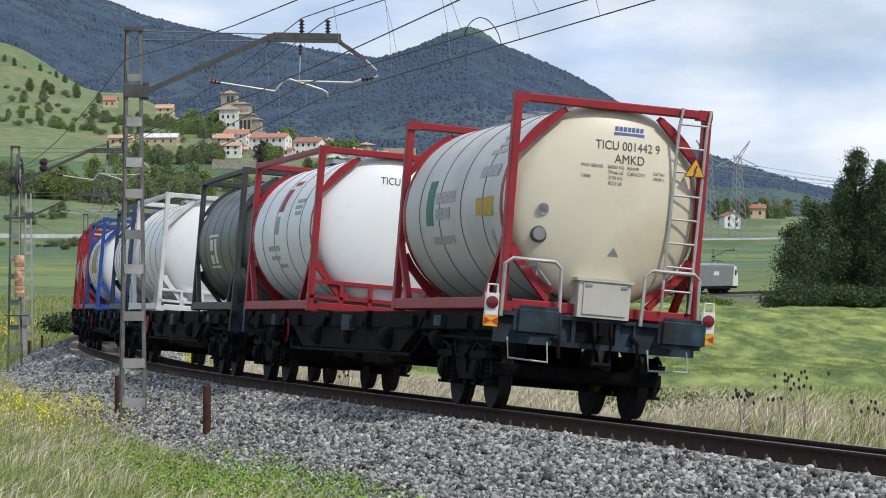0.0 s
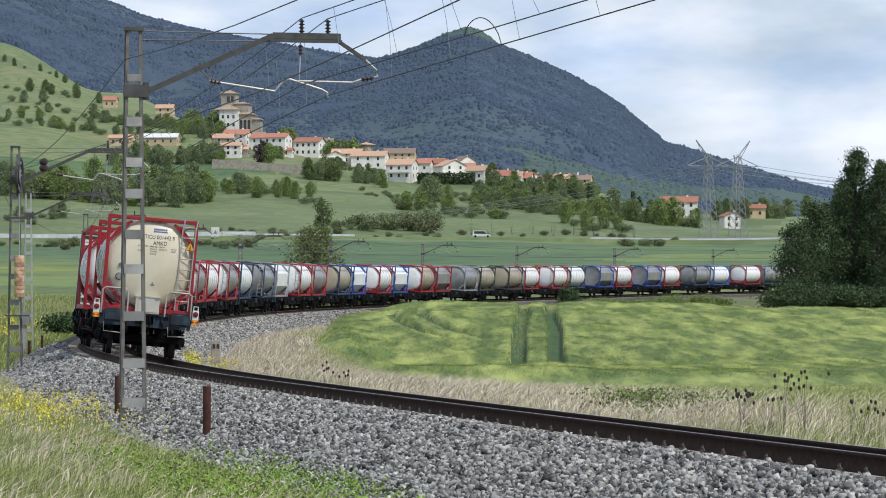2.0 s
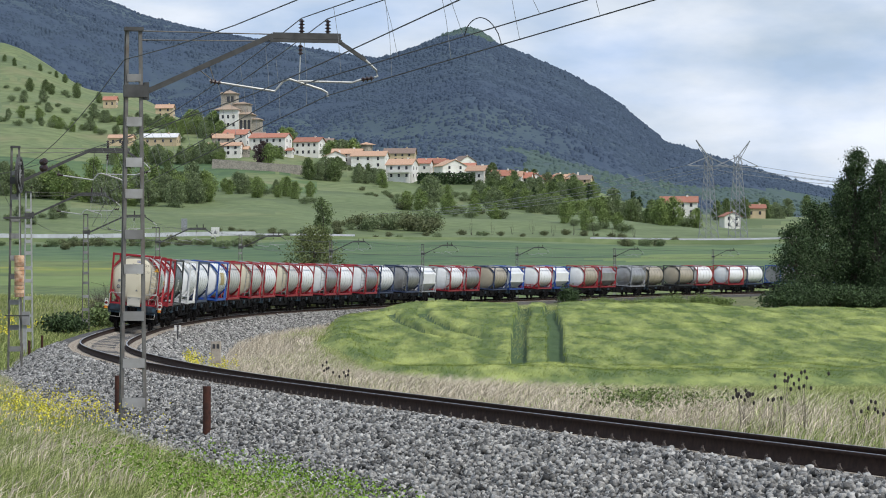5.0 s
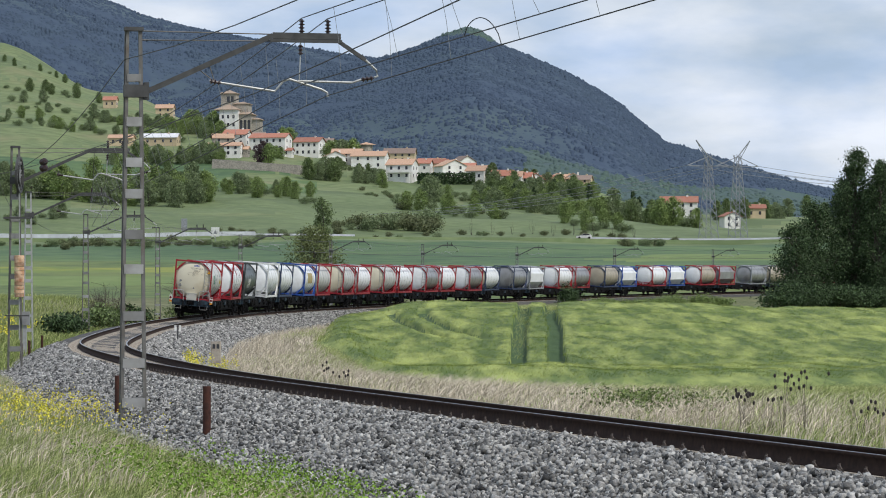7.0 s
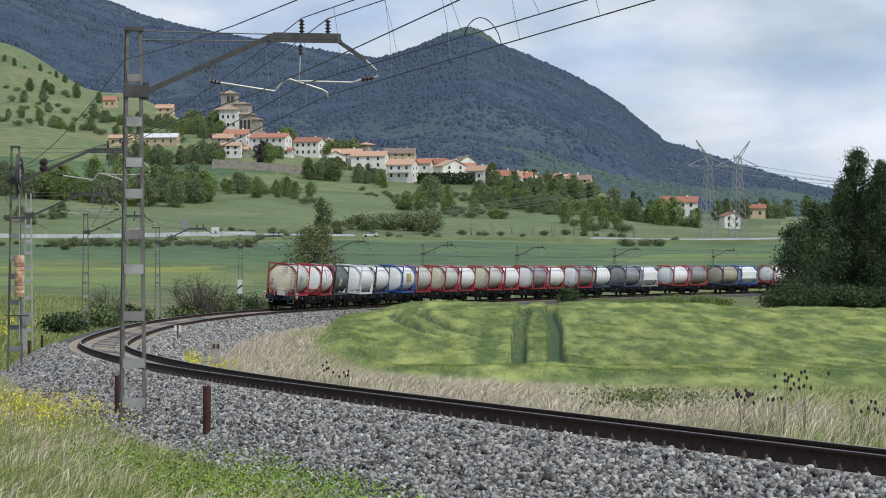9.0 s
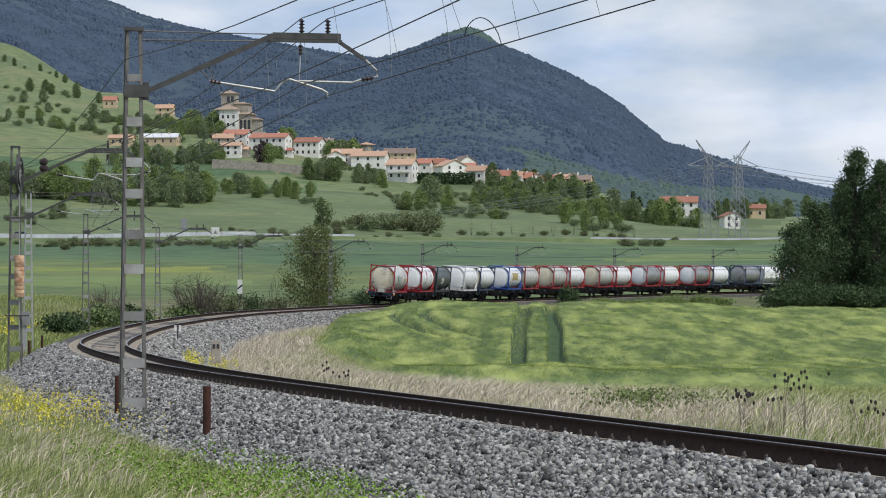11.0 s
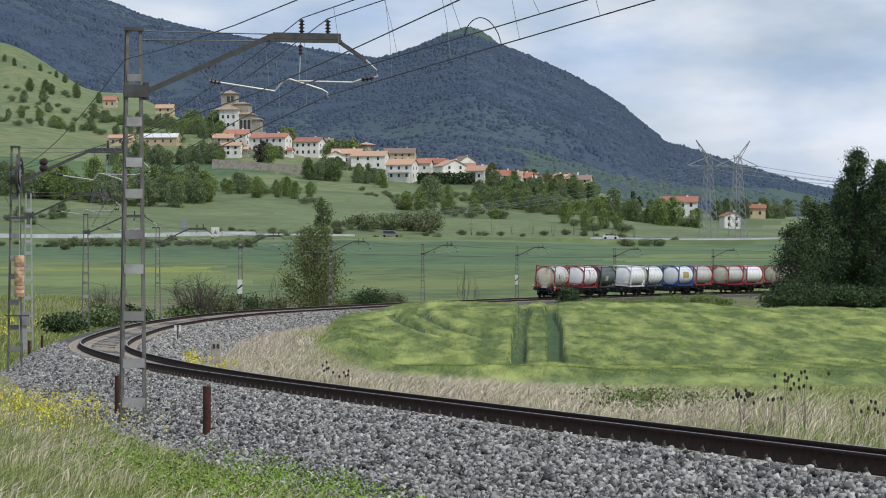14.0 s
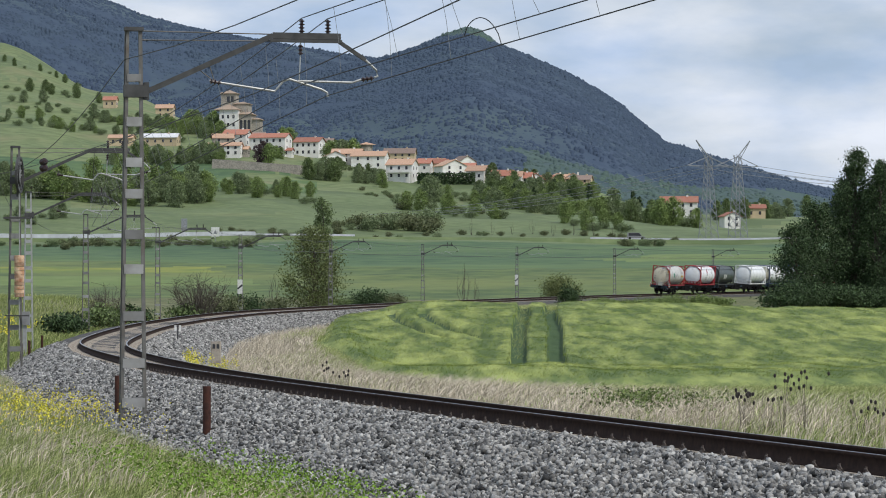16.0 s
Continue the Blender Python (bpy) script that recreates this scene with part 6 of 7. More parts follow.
def wire_line(name, label, q_at, z_at, r, sag, n=9, bays=99):
    """A wire from mast to mast with a little sag, as one thing with a span for each bay."""
    t = thing(name, label, "wire")
    for i in range(min(bays, len(MASTS) - 1)):
        s0, s1 = MASTS[i][0], MASTS[i + 1][0]
        p0, p1 = beside(s0, q_at(i), z_at(i)), beside(s1, q_at(i + 1), z_at(i + 1))
        pts = [p0.lerp(p1, k / (n - 1)) - Vector((0, 0, sag * (s1 - s0) / 40 * 4 * (k / (n - 1)) * (1 - k / (n - 1)))) for k in range(n)]
        part("span", Shape().tube(pts, r, 5), WIRE, t)
    return t


def build_wires():
    wire_line("contact_wire", "dark contact wire over the track", lambda i: NEAR_Q[0] if i == 0 else stagger(i), lambda i: CONTACT - 0.03, 0.009, 0.0)
    wire_line("contact_wire", "second dark contact wire beside the first", lambda i: NEAR_Q[1] if i == 0 else stagger(i) - 0.42, lambda i: CONTACT + (0.14 if i < 2 else 0.0), 0.009, 0.0)
    wire_line("messenger_wire", "dark messenger wire on the arm's insulators", lambda i: -0.88, lambda i: TOP + 0.24, 0.009, 0.25)
    wire_line("messenger_wire", "second dark messenger wire on the arm's insulators", lambda i: -0.45, lambda i: TOP + 0.24, 0.009, 0.25)
    wire_line("anchor_wire", "dark anchored wire running to the tension weights", lambda i: (NEAR_Q[2], -1.65, -3.05)[i], lambda i: (4.9, 4.76, 5.4)[i], 0.009, 0.05, 9, 2)
    wire_line("return_wire", "thin return wire along the masts", lambda i: -3.75, lambda i: TOP - 0.48, 0.008, 0.45)
    # pulleys in the anchored wire before the tensioned mast
    for q1, z1 in ((-3.05, 5.4), (-3.05, 5.2)):
        a, b = beside(57, q1, z1), beside(14, -1.65, 4.76)
        c, e = a.lerp(b, 0.16), a.lerp(b, 0.175)
        t = thing("strain_insulator", "dark strain insulator in an anchored wire", "insulator")
        part("discs", insulator(Shape(), c, e, 0.10, 3), PORC, t)
    d = thing("wire_droppers", "thin droppers between the overhead wires", "wire")
    for i in range(len(MASTS) - 1):
        s0, s1 = MASTS[i][0], MASTS[i + 1][0]
        for k in range(1, 12 if i < 2 else 8):
            for j in (0, 1):
                f = (k - 0.25 + 0.5 * j) / (12 if i < 2 else 8)
                q0 = NEAR_Q[j] if i == 0 else stagger(i) - 0.42 * j
                dz = CONTACT - 0.03 if j == 0 else CONTACT + (0.14 if i < 2 else 0.0)
                dz1 = CONTACT - 0.03 if j == 0 else CONTACT + (0.14 if i + 1 < 2 else 0.0)
                c = beside(s0, q0, dz).lerp(beside(s1, stagger(i + 1) - 0.42 * j, dz1), f)
                qm = (-0.45, -0.88)[j]
                m = beside(s0, qm, TOP + 0.24).lerp(beside(s1, qm, TOP + 0.24), f) - Vector((0, 0, 0.25 * (s1 - s0) / 40 * 4 * f * (1 - f)))
                part("dropper", Shape().tube([c, c.lerp(m, 0.5) + Vector((0.02, 0, 0)), m], 0.0035, 4), DROP, d)
    # a loop of cable that joins the two contact wires
    a = beside(-26, NEAR_Q[1], CONTACT + 0.14).lerp(beside(14, stagger(1) - 0.42, CONTACT + 0.14), JF[0])
    b = beside(-26, NEAR_Q[0], CONTACT - 0.03).lerp(beside(14, stagger(1), CONTACT - 0.03), JF[1])
    lp = thing("jumper_cable", "short looped jumper cable between the contact wires", "wire")
    pts = [a.lerp(b, f) + Vector((0, 0, 0.30 * math.sin(math.pi * f) ** 0.6)) for f in np.linspace(0, 1, 13)]
    part("cable", Shape().tube(pts, 0.007, 6), WIRE, lp)


JF = (0.77, 0.75)
NEAR_Q = (0.46, 0.64, -2.99)     # offsets of the two contact wires and the anchored wire at the mast behind the stand
DROP = mat("dropper_wire", (0.30, 0.31, 0.31), (0.22, 0.22, 0.22), 9, 0.5, 0.3)
build_wires()


def build_lineside():
    post = Shape().tube([(0, 0, -0.3), (0, 0, 0.70)], 0.055, 14)
    pm = post.mesh("marker_post", True)
    for s, q, h in ((6.5, -3.56, 1.22), (16.4, -3.56, 1.15), (76, -2.95, 0.95), (88, -2.95, 0.9), (100, -3.0, 0.95), (160, -3.2, 0.8), (178, -3.2, 0.8), (186, -3.2, 0.7)):
        p = beside(s, q)
        z = land1(p.x, p.y)
        o = solid("marker_post", pm, RUST, "short rusty steel tube post beside the ballast", "post", Matrix.Translation((p.x, p.y, z)) @ Matrix.Diagonal((1, 1, h, 1)), "rusty posts")
    # small signs and stones
    p = beside(121, 2.3)
    t = thing("track_marker", "small white and black marker post beside the rail", "sign", pose(p.x, p.y, p.z - 0.5))
    part("post", Shape().box((-0.03, -0.03, 0), (0.03, 0.03, 0.75)), INK, t)
    part("panel", Shape().box((-0.17, -0.05, 0.42), (-0.06, -0.03, 0.72)).box((0.06, -0.05, 0.42), (0.17, -0.03, 0.72)), LAMPW, t, "white panels")
    p = beside(72, 3.75)
    t = thing("kilometre_stone", "weathered grey kilometre stone in dry grass", "milestone", pose(p.x, p.y, p.z - 0.6))
    part("stone", Shape().box((-0.18, -0.08, 0), (0.18, 0.08, 0.75), cut=0.03), CONCRETE, t)
    part("marking", Shape().box((-0.11, -0.09, 0.5), (-0.02, -0.083, 0.66)).box((0.03, -0.09, 0.5), (0.12, -0.083, 0.66)), INK, t, "dark worn marking")
    for i, (s, q, h) in enumerate(((219, -3.6, 1.6), (338.5, -3.6, 1.9))):
        m = mast_pose(s, q)
        b = thing("signal_board", "white board with a black diagonal stripe on a mast", "sign", m @ pose(0, -0.16, h))
        part("panel", Shape().box((-0.2, -0.02, 0), (0.2, 0.0, 1.15)), LAMPW, b, "white panel")
        part("stripe", Shape().beam((-0.19, -0.026, 0.4), (0.19, -0.026, 0.72), 0.008, 0.14, (0, 0, 1)), INK, b, "black stripe")
    p = beside(92, -3.3)
    t = thing("lineside_cabinet", "grey lineside box on a post", "cabinet", pose(p.x, p.y, land1(p.x, p.y)))
    part("post", Shape().box((-0.08, -0.06, -0.1), (0.08, 0.06, 1.4)), MASTL, t)
    part("box", Shape().box((-0.2, -0.15, 1.2), (0.2, 0.15, 1.75), cut=0.02), GREYM, t)


GREYM = mat("grey_enamel", (0.25, 0.25, 0.25), (0.18, 0.18, 0.18), 5, 0.6)
build_lineside()


# ---------------------------------------------------------------- motorway, pylons, village
ASPH = mat("asphalt", (0.055, 0.055, 0.055), (0.04, 0.04, 0.04), 2, 0.9)
BARRIER = mat("barrier_galvanised", (0.66, 0.68, 0.70), (0.56, 0.57, 0.59), 0.6, 0.5, 0.1, vary=0.1)
PYL = mat("pylon_galvanised", (0.30, 0.31, 0.32), (0.22, 0.23, 0.24), 0.5, 0.5, 0.2)
WALLW = mat("white_render", (0.80, 0.79, 0.75), (0.70, 0.68, 0.63), 0.4, 0.9, vary=0.10, stain=(0.5, 0.46, 0.4), stain_scale=0.25, stain_at=(0.55, 0.8))
WALLO = mat("ochre_render", (0.58, 0.46, 0.30), (0.50, 0.40, 0.26), 0.4, 0.9, vary=0.1)
WALLS = mat("stone_wall", (0.40, 0.36, 0.30), (0.27, 0.245, 0.21), 1.6, 0.95, bump=0.4, stain=(0.2, 0.185, 0.16), stain_scale=0.4)
ROOF = mat("clay_tiles", (0.42, 0.17, 0.115), (0.31, 0.135, 0.09), 2.2, 0.9, vary=0.22, bump=0.5, bscale=6, stain=(0.34, 0.21, 0.15), stain_scale=0.5)
ROOFC = mat("weathered_tiles", (0.40, 0.31, 0.235), (0.32, 0.235, 0.175), 2.2, 0.9, bump=0.5, bscale=6)
ROOFB = mat("brown_tiles", (0.26, 0.19, 0.155), (0.20, 0.15, 0.125), 2.2, 0.9, vary=0.15, bump=0.5, bscale=6)
ROOFP = mat("pale_clay_tiles", (0.53, 0.345, 0.235), (0.42, 0.26, 0.175), 2.2, 0.9, vary=0.15, bump=0.5, bscale=6)
GLASSD = mat("dark_window_glass", (0.035, 0.035, 0.04), (0.05, 0.05, 0.055), 1, 0.2)


def build_motorway():
    road = thing("motorway", "distant motorway crossing the fields", "road", kind="structure")
    px = np.concatenate([np.linspace(-3200, -150, 12), np.linspace(-60, 1640, 90), np.linspace(1750, 4400, 12)])
    d = np.interp(px, [-60, 450, 784, 1100, 1640], [900, 900, 905, 900, 895])
    x = (px - 784) / 5551.5 * d
    zc = np.convolve(np.pad(land(x, d), 6, mode="edge"), np.ones(13) / 13, "valid") + 0.5
    v = []
    for xx, dd, z in zip(x, d, zc):
        v += [(xx, dd - 13, z - 2.2), (xx, dd - 10.5, z), (xx, dd + 10.5, z + 0.05), (xx, dd + 13, z - 2)]
    f = [(4 * i + k, 4 * i + k + 1, 4 * i + k + 5, 4 * i + k + 4) for i in range(len(px) - 1) for k in range(3)]
    part("roadway", raw_mesh("roadway", v, f, [ASPH, G_SLOPE], [(1, 0, 1)[k] for i in range(len(px) - 1) for k in range(3)]), ASPH, road)
    for off, lo, hi in ((-10.0, -60, 470), (1.0, -60, 640), (10.0, 1040, 1640)):
        k = (px >= lo) & (px <= hi)
        for i in np.nonzero(k)[0][:-1]:
            a, b = (x[i], d[i] + off, zc[i] + 0.62), (x[i + 1], d[i + 1] + off, zc[i + 1] + 0.62)
            o = part("guard_rail", Shape().beam(a, b, 0.12, 1.15 if (off < -5 and px[i] < 470) else 0.5), BARRIER, road)
            part("rail_post", Shape().box((a[0] - 0.08, a[1], a[2] - 0.9), (a[0] + 0.08, a[1] + 0.15, a[2] + 0.1)), BARRIER, o)
    # signs
    sx, sd = ahead(381, 880)
    t = thing("road_sign", "white square warning sign beside the motorway", "sign", pose(sx, sd, land1(sx, sd)))
    part("post", Shape().tube([(0, 0, -0.3), (0, 0, 2.2)], 0.08, 6), PYL, t)
    part("panel", Shape().box((-1.15, -0.05, 2.0), (1.15, 0.05, 4.6)), LAMPW, t)
    part("symbol", Shape().add([(-0.6, -0.07, 2.7), (0.6, -0.07, 2.7), (0, -0.07, 3.8), (-0.6, -0.055, 2.7), (0.6, -0.055, 2.7), (0, -0.055, 3.8)],
                               [(0, 1, 2), (5, 4, 3), (0, 3, 4, 1), (1, 4, 5, 2), (2, 5, 3, 0)]), GREYF, t)
    sx, sd = ahead(326, 930)
    t = thing("road_gantry_panel", "pale grey sign panel on posts beyond the motorway", "sign", pose(sx, sd, land1(sx, sd)))
    part("panel", Shape().box((-0.9, -0.05, 1.0), (0.9, 0.05, 4.6)), GREYF, t)
    part("post", Shape().box((-0.1, 0, -0.4), (0.1, 0.1, 1.0)), PYL, t)
    return x, d, zc, px


ROAD = build_motorway()


def make_pylon(h, lean):
    """A lattice tower with a forked head and cross arms."""
    t = thing("power_pylon", "tall grey lattice electricity pylon in the meadow", "pylon", group="pylons")
    w0, w1 = h * 0.15, h * 0.035
    for ex in (-1, 1):
        for ey in (-1, 1):
            part("leg", Shape().beam((ex * w0 / 2, ey * w0 / 2, -0.5), (ex * w1, ey * w1, h * 0.62), 0.17, 0.17).beam((ex * w1, ey * w1, h * 0.62), (ex * w1 * 0.6, ey * w1 * 0.6, h * 0.86), 0.14, 0.14), PYL, t)
    br = Shape()
    zs = np.linspace(0, h * 0.86, 11)
    for a, b in zip(zs[:-1], zs[1:]):
        def half(z):
            return w0 / 2 + (w1 - w0 / 2) * min(1, z / (h * 0.62))
        wa, wb = half(a), half(b)
        for e in (-1, 1):
            br.beam((-wa, e * wa, a), (wb, e * wb, b), 0.10, 0.10).beam((wa, e * wa, a), (-wb, e * wb, b), 0.10, 0.10)
            br.beam((e * wa, -wa, a), (e * wb, wb, b), 0.10, 0.10)
    tagged(part("bracing", br, PYL, t), kind="stuff")
    part("head", Shape().beam((0, 0, h * 0.84), (lean * h * 0.10, 0, h), 0.28, 0.28).beam((-lean * h * 0.03, 0, h * 0.70), (lean * h * 0.10, 0, h), 0.14, 0.14), PYL, t)
    for e in (-1, 1):
        part("cross_arm", Shape().beam((0, 0, h * 0.84), (e * h * 0.235, 0, h * 0.75), 0.2, 0.2).beam((0, 0, h * 0.745), (e * h * 0.235, 0, h * 0.75), 0.16, 0.16), PYL, t)
    return t


def build_pylons():
    h = 29.5
    spots = []
    for px, d, ln in ((1254, 915, -1), (1306, 915, 1)):
        x, y = ahead(px, d)
        o = make_pylon(h, ln * 1.4)
        o.matrix_basis = pose(x, y, land1(x, y), 0, 0, 25)
        spots.append(Vector((x, y, land1(x, y))))
    w = thing("power_lines", "thin power lines between the pylons and beyond", "wire")
    for k, p in enumerate(spots):
        for e in (-1, 1):
            a = p + Vector((e * h * 0.215, e * 3, h * 0.75))
            for far in (Vector((a.x - 150, a.y + 260, a.z - 8)), Vector((a.x + 130, a.y - 40, a.z - 6))):
                pts = [a.lerp(far, i / 8) - Vector((0, 0, 5 * 4 * (i / 8) * (1 - i / 8))) for i in range(9)]
                part("line", Shape().tube(pts, 0.06, 4), PYL, w)


build_pylons()


def make_house(w, dp, h, rise, wall, roof, floors, cols, label, gable_front=False, eaves=0.5, balcony=False):
    """Walls with real window openings shown as recessed panes, a pitched tiled roof and a chimney. Front faces -y."""
    t = thing("village_house", label, "house", group="village houses")
    part("wall", Shape().box((-w / 2, -dp / 2, -8), (w / 2, dp / 2, h)), wall, t)
    rf = Shape()
    a, b = (w / 2 + eaves, dp / 2 + eaves)
    th = 0.22
    if gable_front:
        v = [(-a, -b, h - 0.2), (0, -b, h + rise), (a, -b, h - 0.2), (-a, b, h - 0.2), (0, b, h + rise), (a, b, h - 0.2)]
        top = [(x, y, z + th) for x, y, z in v]
        rf.add(v + top, [(0, 3, 4, 1), (1, 4, 5, 2), (6, 7, 10, 9), (7, 8, 11, 10), (0, 1, 7, 6), (1, 2, 8, 7), (3, 9, 10, 4), (4, 10, 11, 5), (0, 6, 9, 3), (2, 5, 11, 8)])
        g = [(-w / 2, h), (w / 2, h), (0, h + rise * 0.92)]
        gs = Shape()
        for y in (-dp / 2, dp / 2):
            gs.add([(x, y + o, z) for o in (-0.002, 0.2 if y < 0 else -0.2) for x, z in g], [(0, 1, 2), (5, 4, 3), (0, 3, 4, 1), (1, 4, 5, 2), (2, 5, 3, 0)])
    else:
        v = [(-a, -b, h - 0.2), (-a, 0, h + rise), (-a, b, h - 0.2), (a, -b, h - 0.2), (a, 0, h + rise), (a, b, h - 0.2)]
        top = [(x, y, z + th) for x, y, z in v]
        rf.add(v + top, [(0, 3, 4, 1), (1, 4, 5, 2), (6, 7, 10, 9), (7, 8, 11, 10), (0, 1, 7, 6), (1, 2, 8, 7), (3, 9, 10, 4), (4, 10, 11, 5), (0, 6, 9, 3), (2, 5, 11, 8)])
        g = [(-dp / 2, h), (dp / 2, h), (0, h + rise * 0.92)]
        gs = Shape()
        for x in (-w / 2, w / 2):
            gs.add([(x + o, y, z) for o in (-0.002, 0.2 if x < 0 else -0.2) for y, z in g], [(0, 1, 2), (5, 4, 3), (0, 3, 4, 1), (1, 4, 5, 2), (2, 5, 3, 0)])
    part("gable", gs, wall, t)
    r = part("roof", rf, roof, t)
    part("chimney", Shape().box((w * 0.2, -0.4, h + rise * 0.3), (w * 0.2 + 0.7, 0.4, h + rise + 0.7)), wall, r)
    for f in range(floors):
        for c in range(cols):
            x = (c + 0.5) / cols * w * 0.9 - w * 0.45
            z = (f + 0.35) * h / floors
            o = part("window", Shape().box((x - 0.62, -dp / 2 - 0.06, z - 0.1), (x + 0.62, -dp / 2 + 0.02, z + 1.5)), wall, t)
            part("pane", Shape().box((x - 0.5, -dp / 2 - 0.075, z), (x + 0.5, -dp / 2 - 0.062, z + 1.38)), GLASSD, o)
        for c in range(2):
            y = (c - 0.5) * dp * 0.45
            z = (f + 0.35) * h / floors
            o = part("window", Shape().box((w / 2 - 0.02, y - 0.55, z - 0.08), (w / 2 + 0.06, y + 0.55, z + 1.45)), wall, t)
            part("pane", Shape().box((w / 2 + 0.062, y - 0.45, z), (w / 2 + 0.075, y + 0.45, z + 1.35)), GLASSD, o)
    if balcony:
        part("balcony", Shape().box((-w / 2 + 0.4, -dp / 2 - 1.4, h / 2 - 0.2), (w / 2 - 0.4, -dp / 2, h / 2)).box((-w / 2 + 0.4, -dp / 2 - 1.4, h / 2), (w / 2 - 0.4, -dp / 2 - 1.3, h / 2 + 0.9))
             .box((-w / 2 + 0.5, -dp / 2 - 1.35, -2), (-w / 2 + 0.9, -dp / 2 - 0.95, h / 2)).box((w / 2 - 0.9, -dp / 2 - 1.35, -2), (w / 2 - 0.5, -dp / 2 - 0.95, h / 2)), wall, t)
    return t


def seat(ob, px, d, turn, dz=0.0):
    x, y = ahead(px, d)
    ob.matrix_basis = pose(x, y, land1(x, y) + dz, 0, 0, turn)
    return ob


def stand(ob, px, row, turn):
    """Set a house on the slope where the ground is seen at that bearing and height of view."""
    d = np.arange(1240, 1560, 4.0)
    x, y = ahead(px, d)
    seen = 536 - (land(x, y) - EYE) / d * 5551.5
    k = np.nonzero(seen <= row + 1)[0]
    return seat(ob, px, float(d[k[0]]) if len(k) else 1440.0, turn)


def build_church():
    t = thing("village_church", "pale stone hilltop church with square tower and tiled roofs", "church")
    part("nave", Shape().box((-5.5, -7, -6), (5.0, 9, 9.5)), WALLW, t)
    part("chapel", Shape().box((5.0, -5, -6), (12.0, 7, 7.0)), WALLS, t)
    part("porch", Shape().box((12.0, -4, -6), (16.5, 4, 4.2)), WALLS, t)
    part("upper_nave", Shape().box((1.5, -1.5, 7), (9.5, 8, 13.0)), WALLS, t)
    tower = part("tower", Shape().box((-6.5, 2, 7), (1.8, 10, 19.0)), WALLS, t)
    part("belfry_opening", Shape().box((-3.2, 1.9, 14.5), (-1.6, 2.1, 17.5)).box((-0.9, 1.9, 14.5), (0.6, 2.1, 17.5)), GLASSD, tower)

    def hip(x0, y0, x1, y1, z, r, name):
        cx, cy = (x0 + x1) / 2, (y0 + y1) / 2
        sh = Shape().add([(x0, y0, z), (x1, y0, z), (x1, y1, z), (x0, y1, z), (x0, y0, z + 0.3), (x1, y0, z + 0.3), (x1, y1, z + 0.3), (x0, y1, z + 0.3), (cx, cy, z + r)],
                         [(3, 2, 1, 0), (0, 1, 5, 4), (1, 2, 6, 5), (2, 3, 7, 6), (3, 0, 4, 7), (4, 5, 8), (5, 6, 8), (6, 7, 8), (7, 4, 8)])
        part(name, sh, ROOFC, t)
    hip(-7.2, 1.3, 2.5, 10.7, 19.0, 2.2, "tower_roof")
    hip(-8.5, -8, 5.6, 9.5, 9.5, 3.6, "nave_roof")
    hip(4.4, -5.8, 12.8, 7.5, 7.0, 2.4, "chapel_roof")
    hip(11.6, -4.8, 17.3, 4.6, 4.2, 1.4, "porch_roof")
    hip(0.9, -2.1, 10.2, 8.6, 13.0, 1.6, "upper_roof")
    for x in (-3.6, -0.6, 2.4):
        for z in (0.5, 4.8):
            part("window", Shape().box((x - 0.6, -7.06, z), (x + 0.6, -6.9, z + 1.9)), GLASSD, t)
    for x in (6.2, 8.4, 10.6):
        part("arch_opening", Shape().box((x - 0.75, -5.06, -1.0), (x + 0.75, -4.9, 3.4)).turn([(-5.06, 0.75), (-4.9, 0.75)], 14, "y", (x, 0, 3.4)), GLASSD, t)
    seat(t, 410, 1480, -8, 4.4).scale = (0.86, 0.86, 0.86)


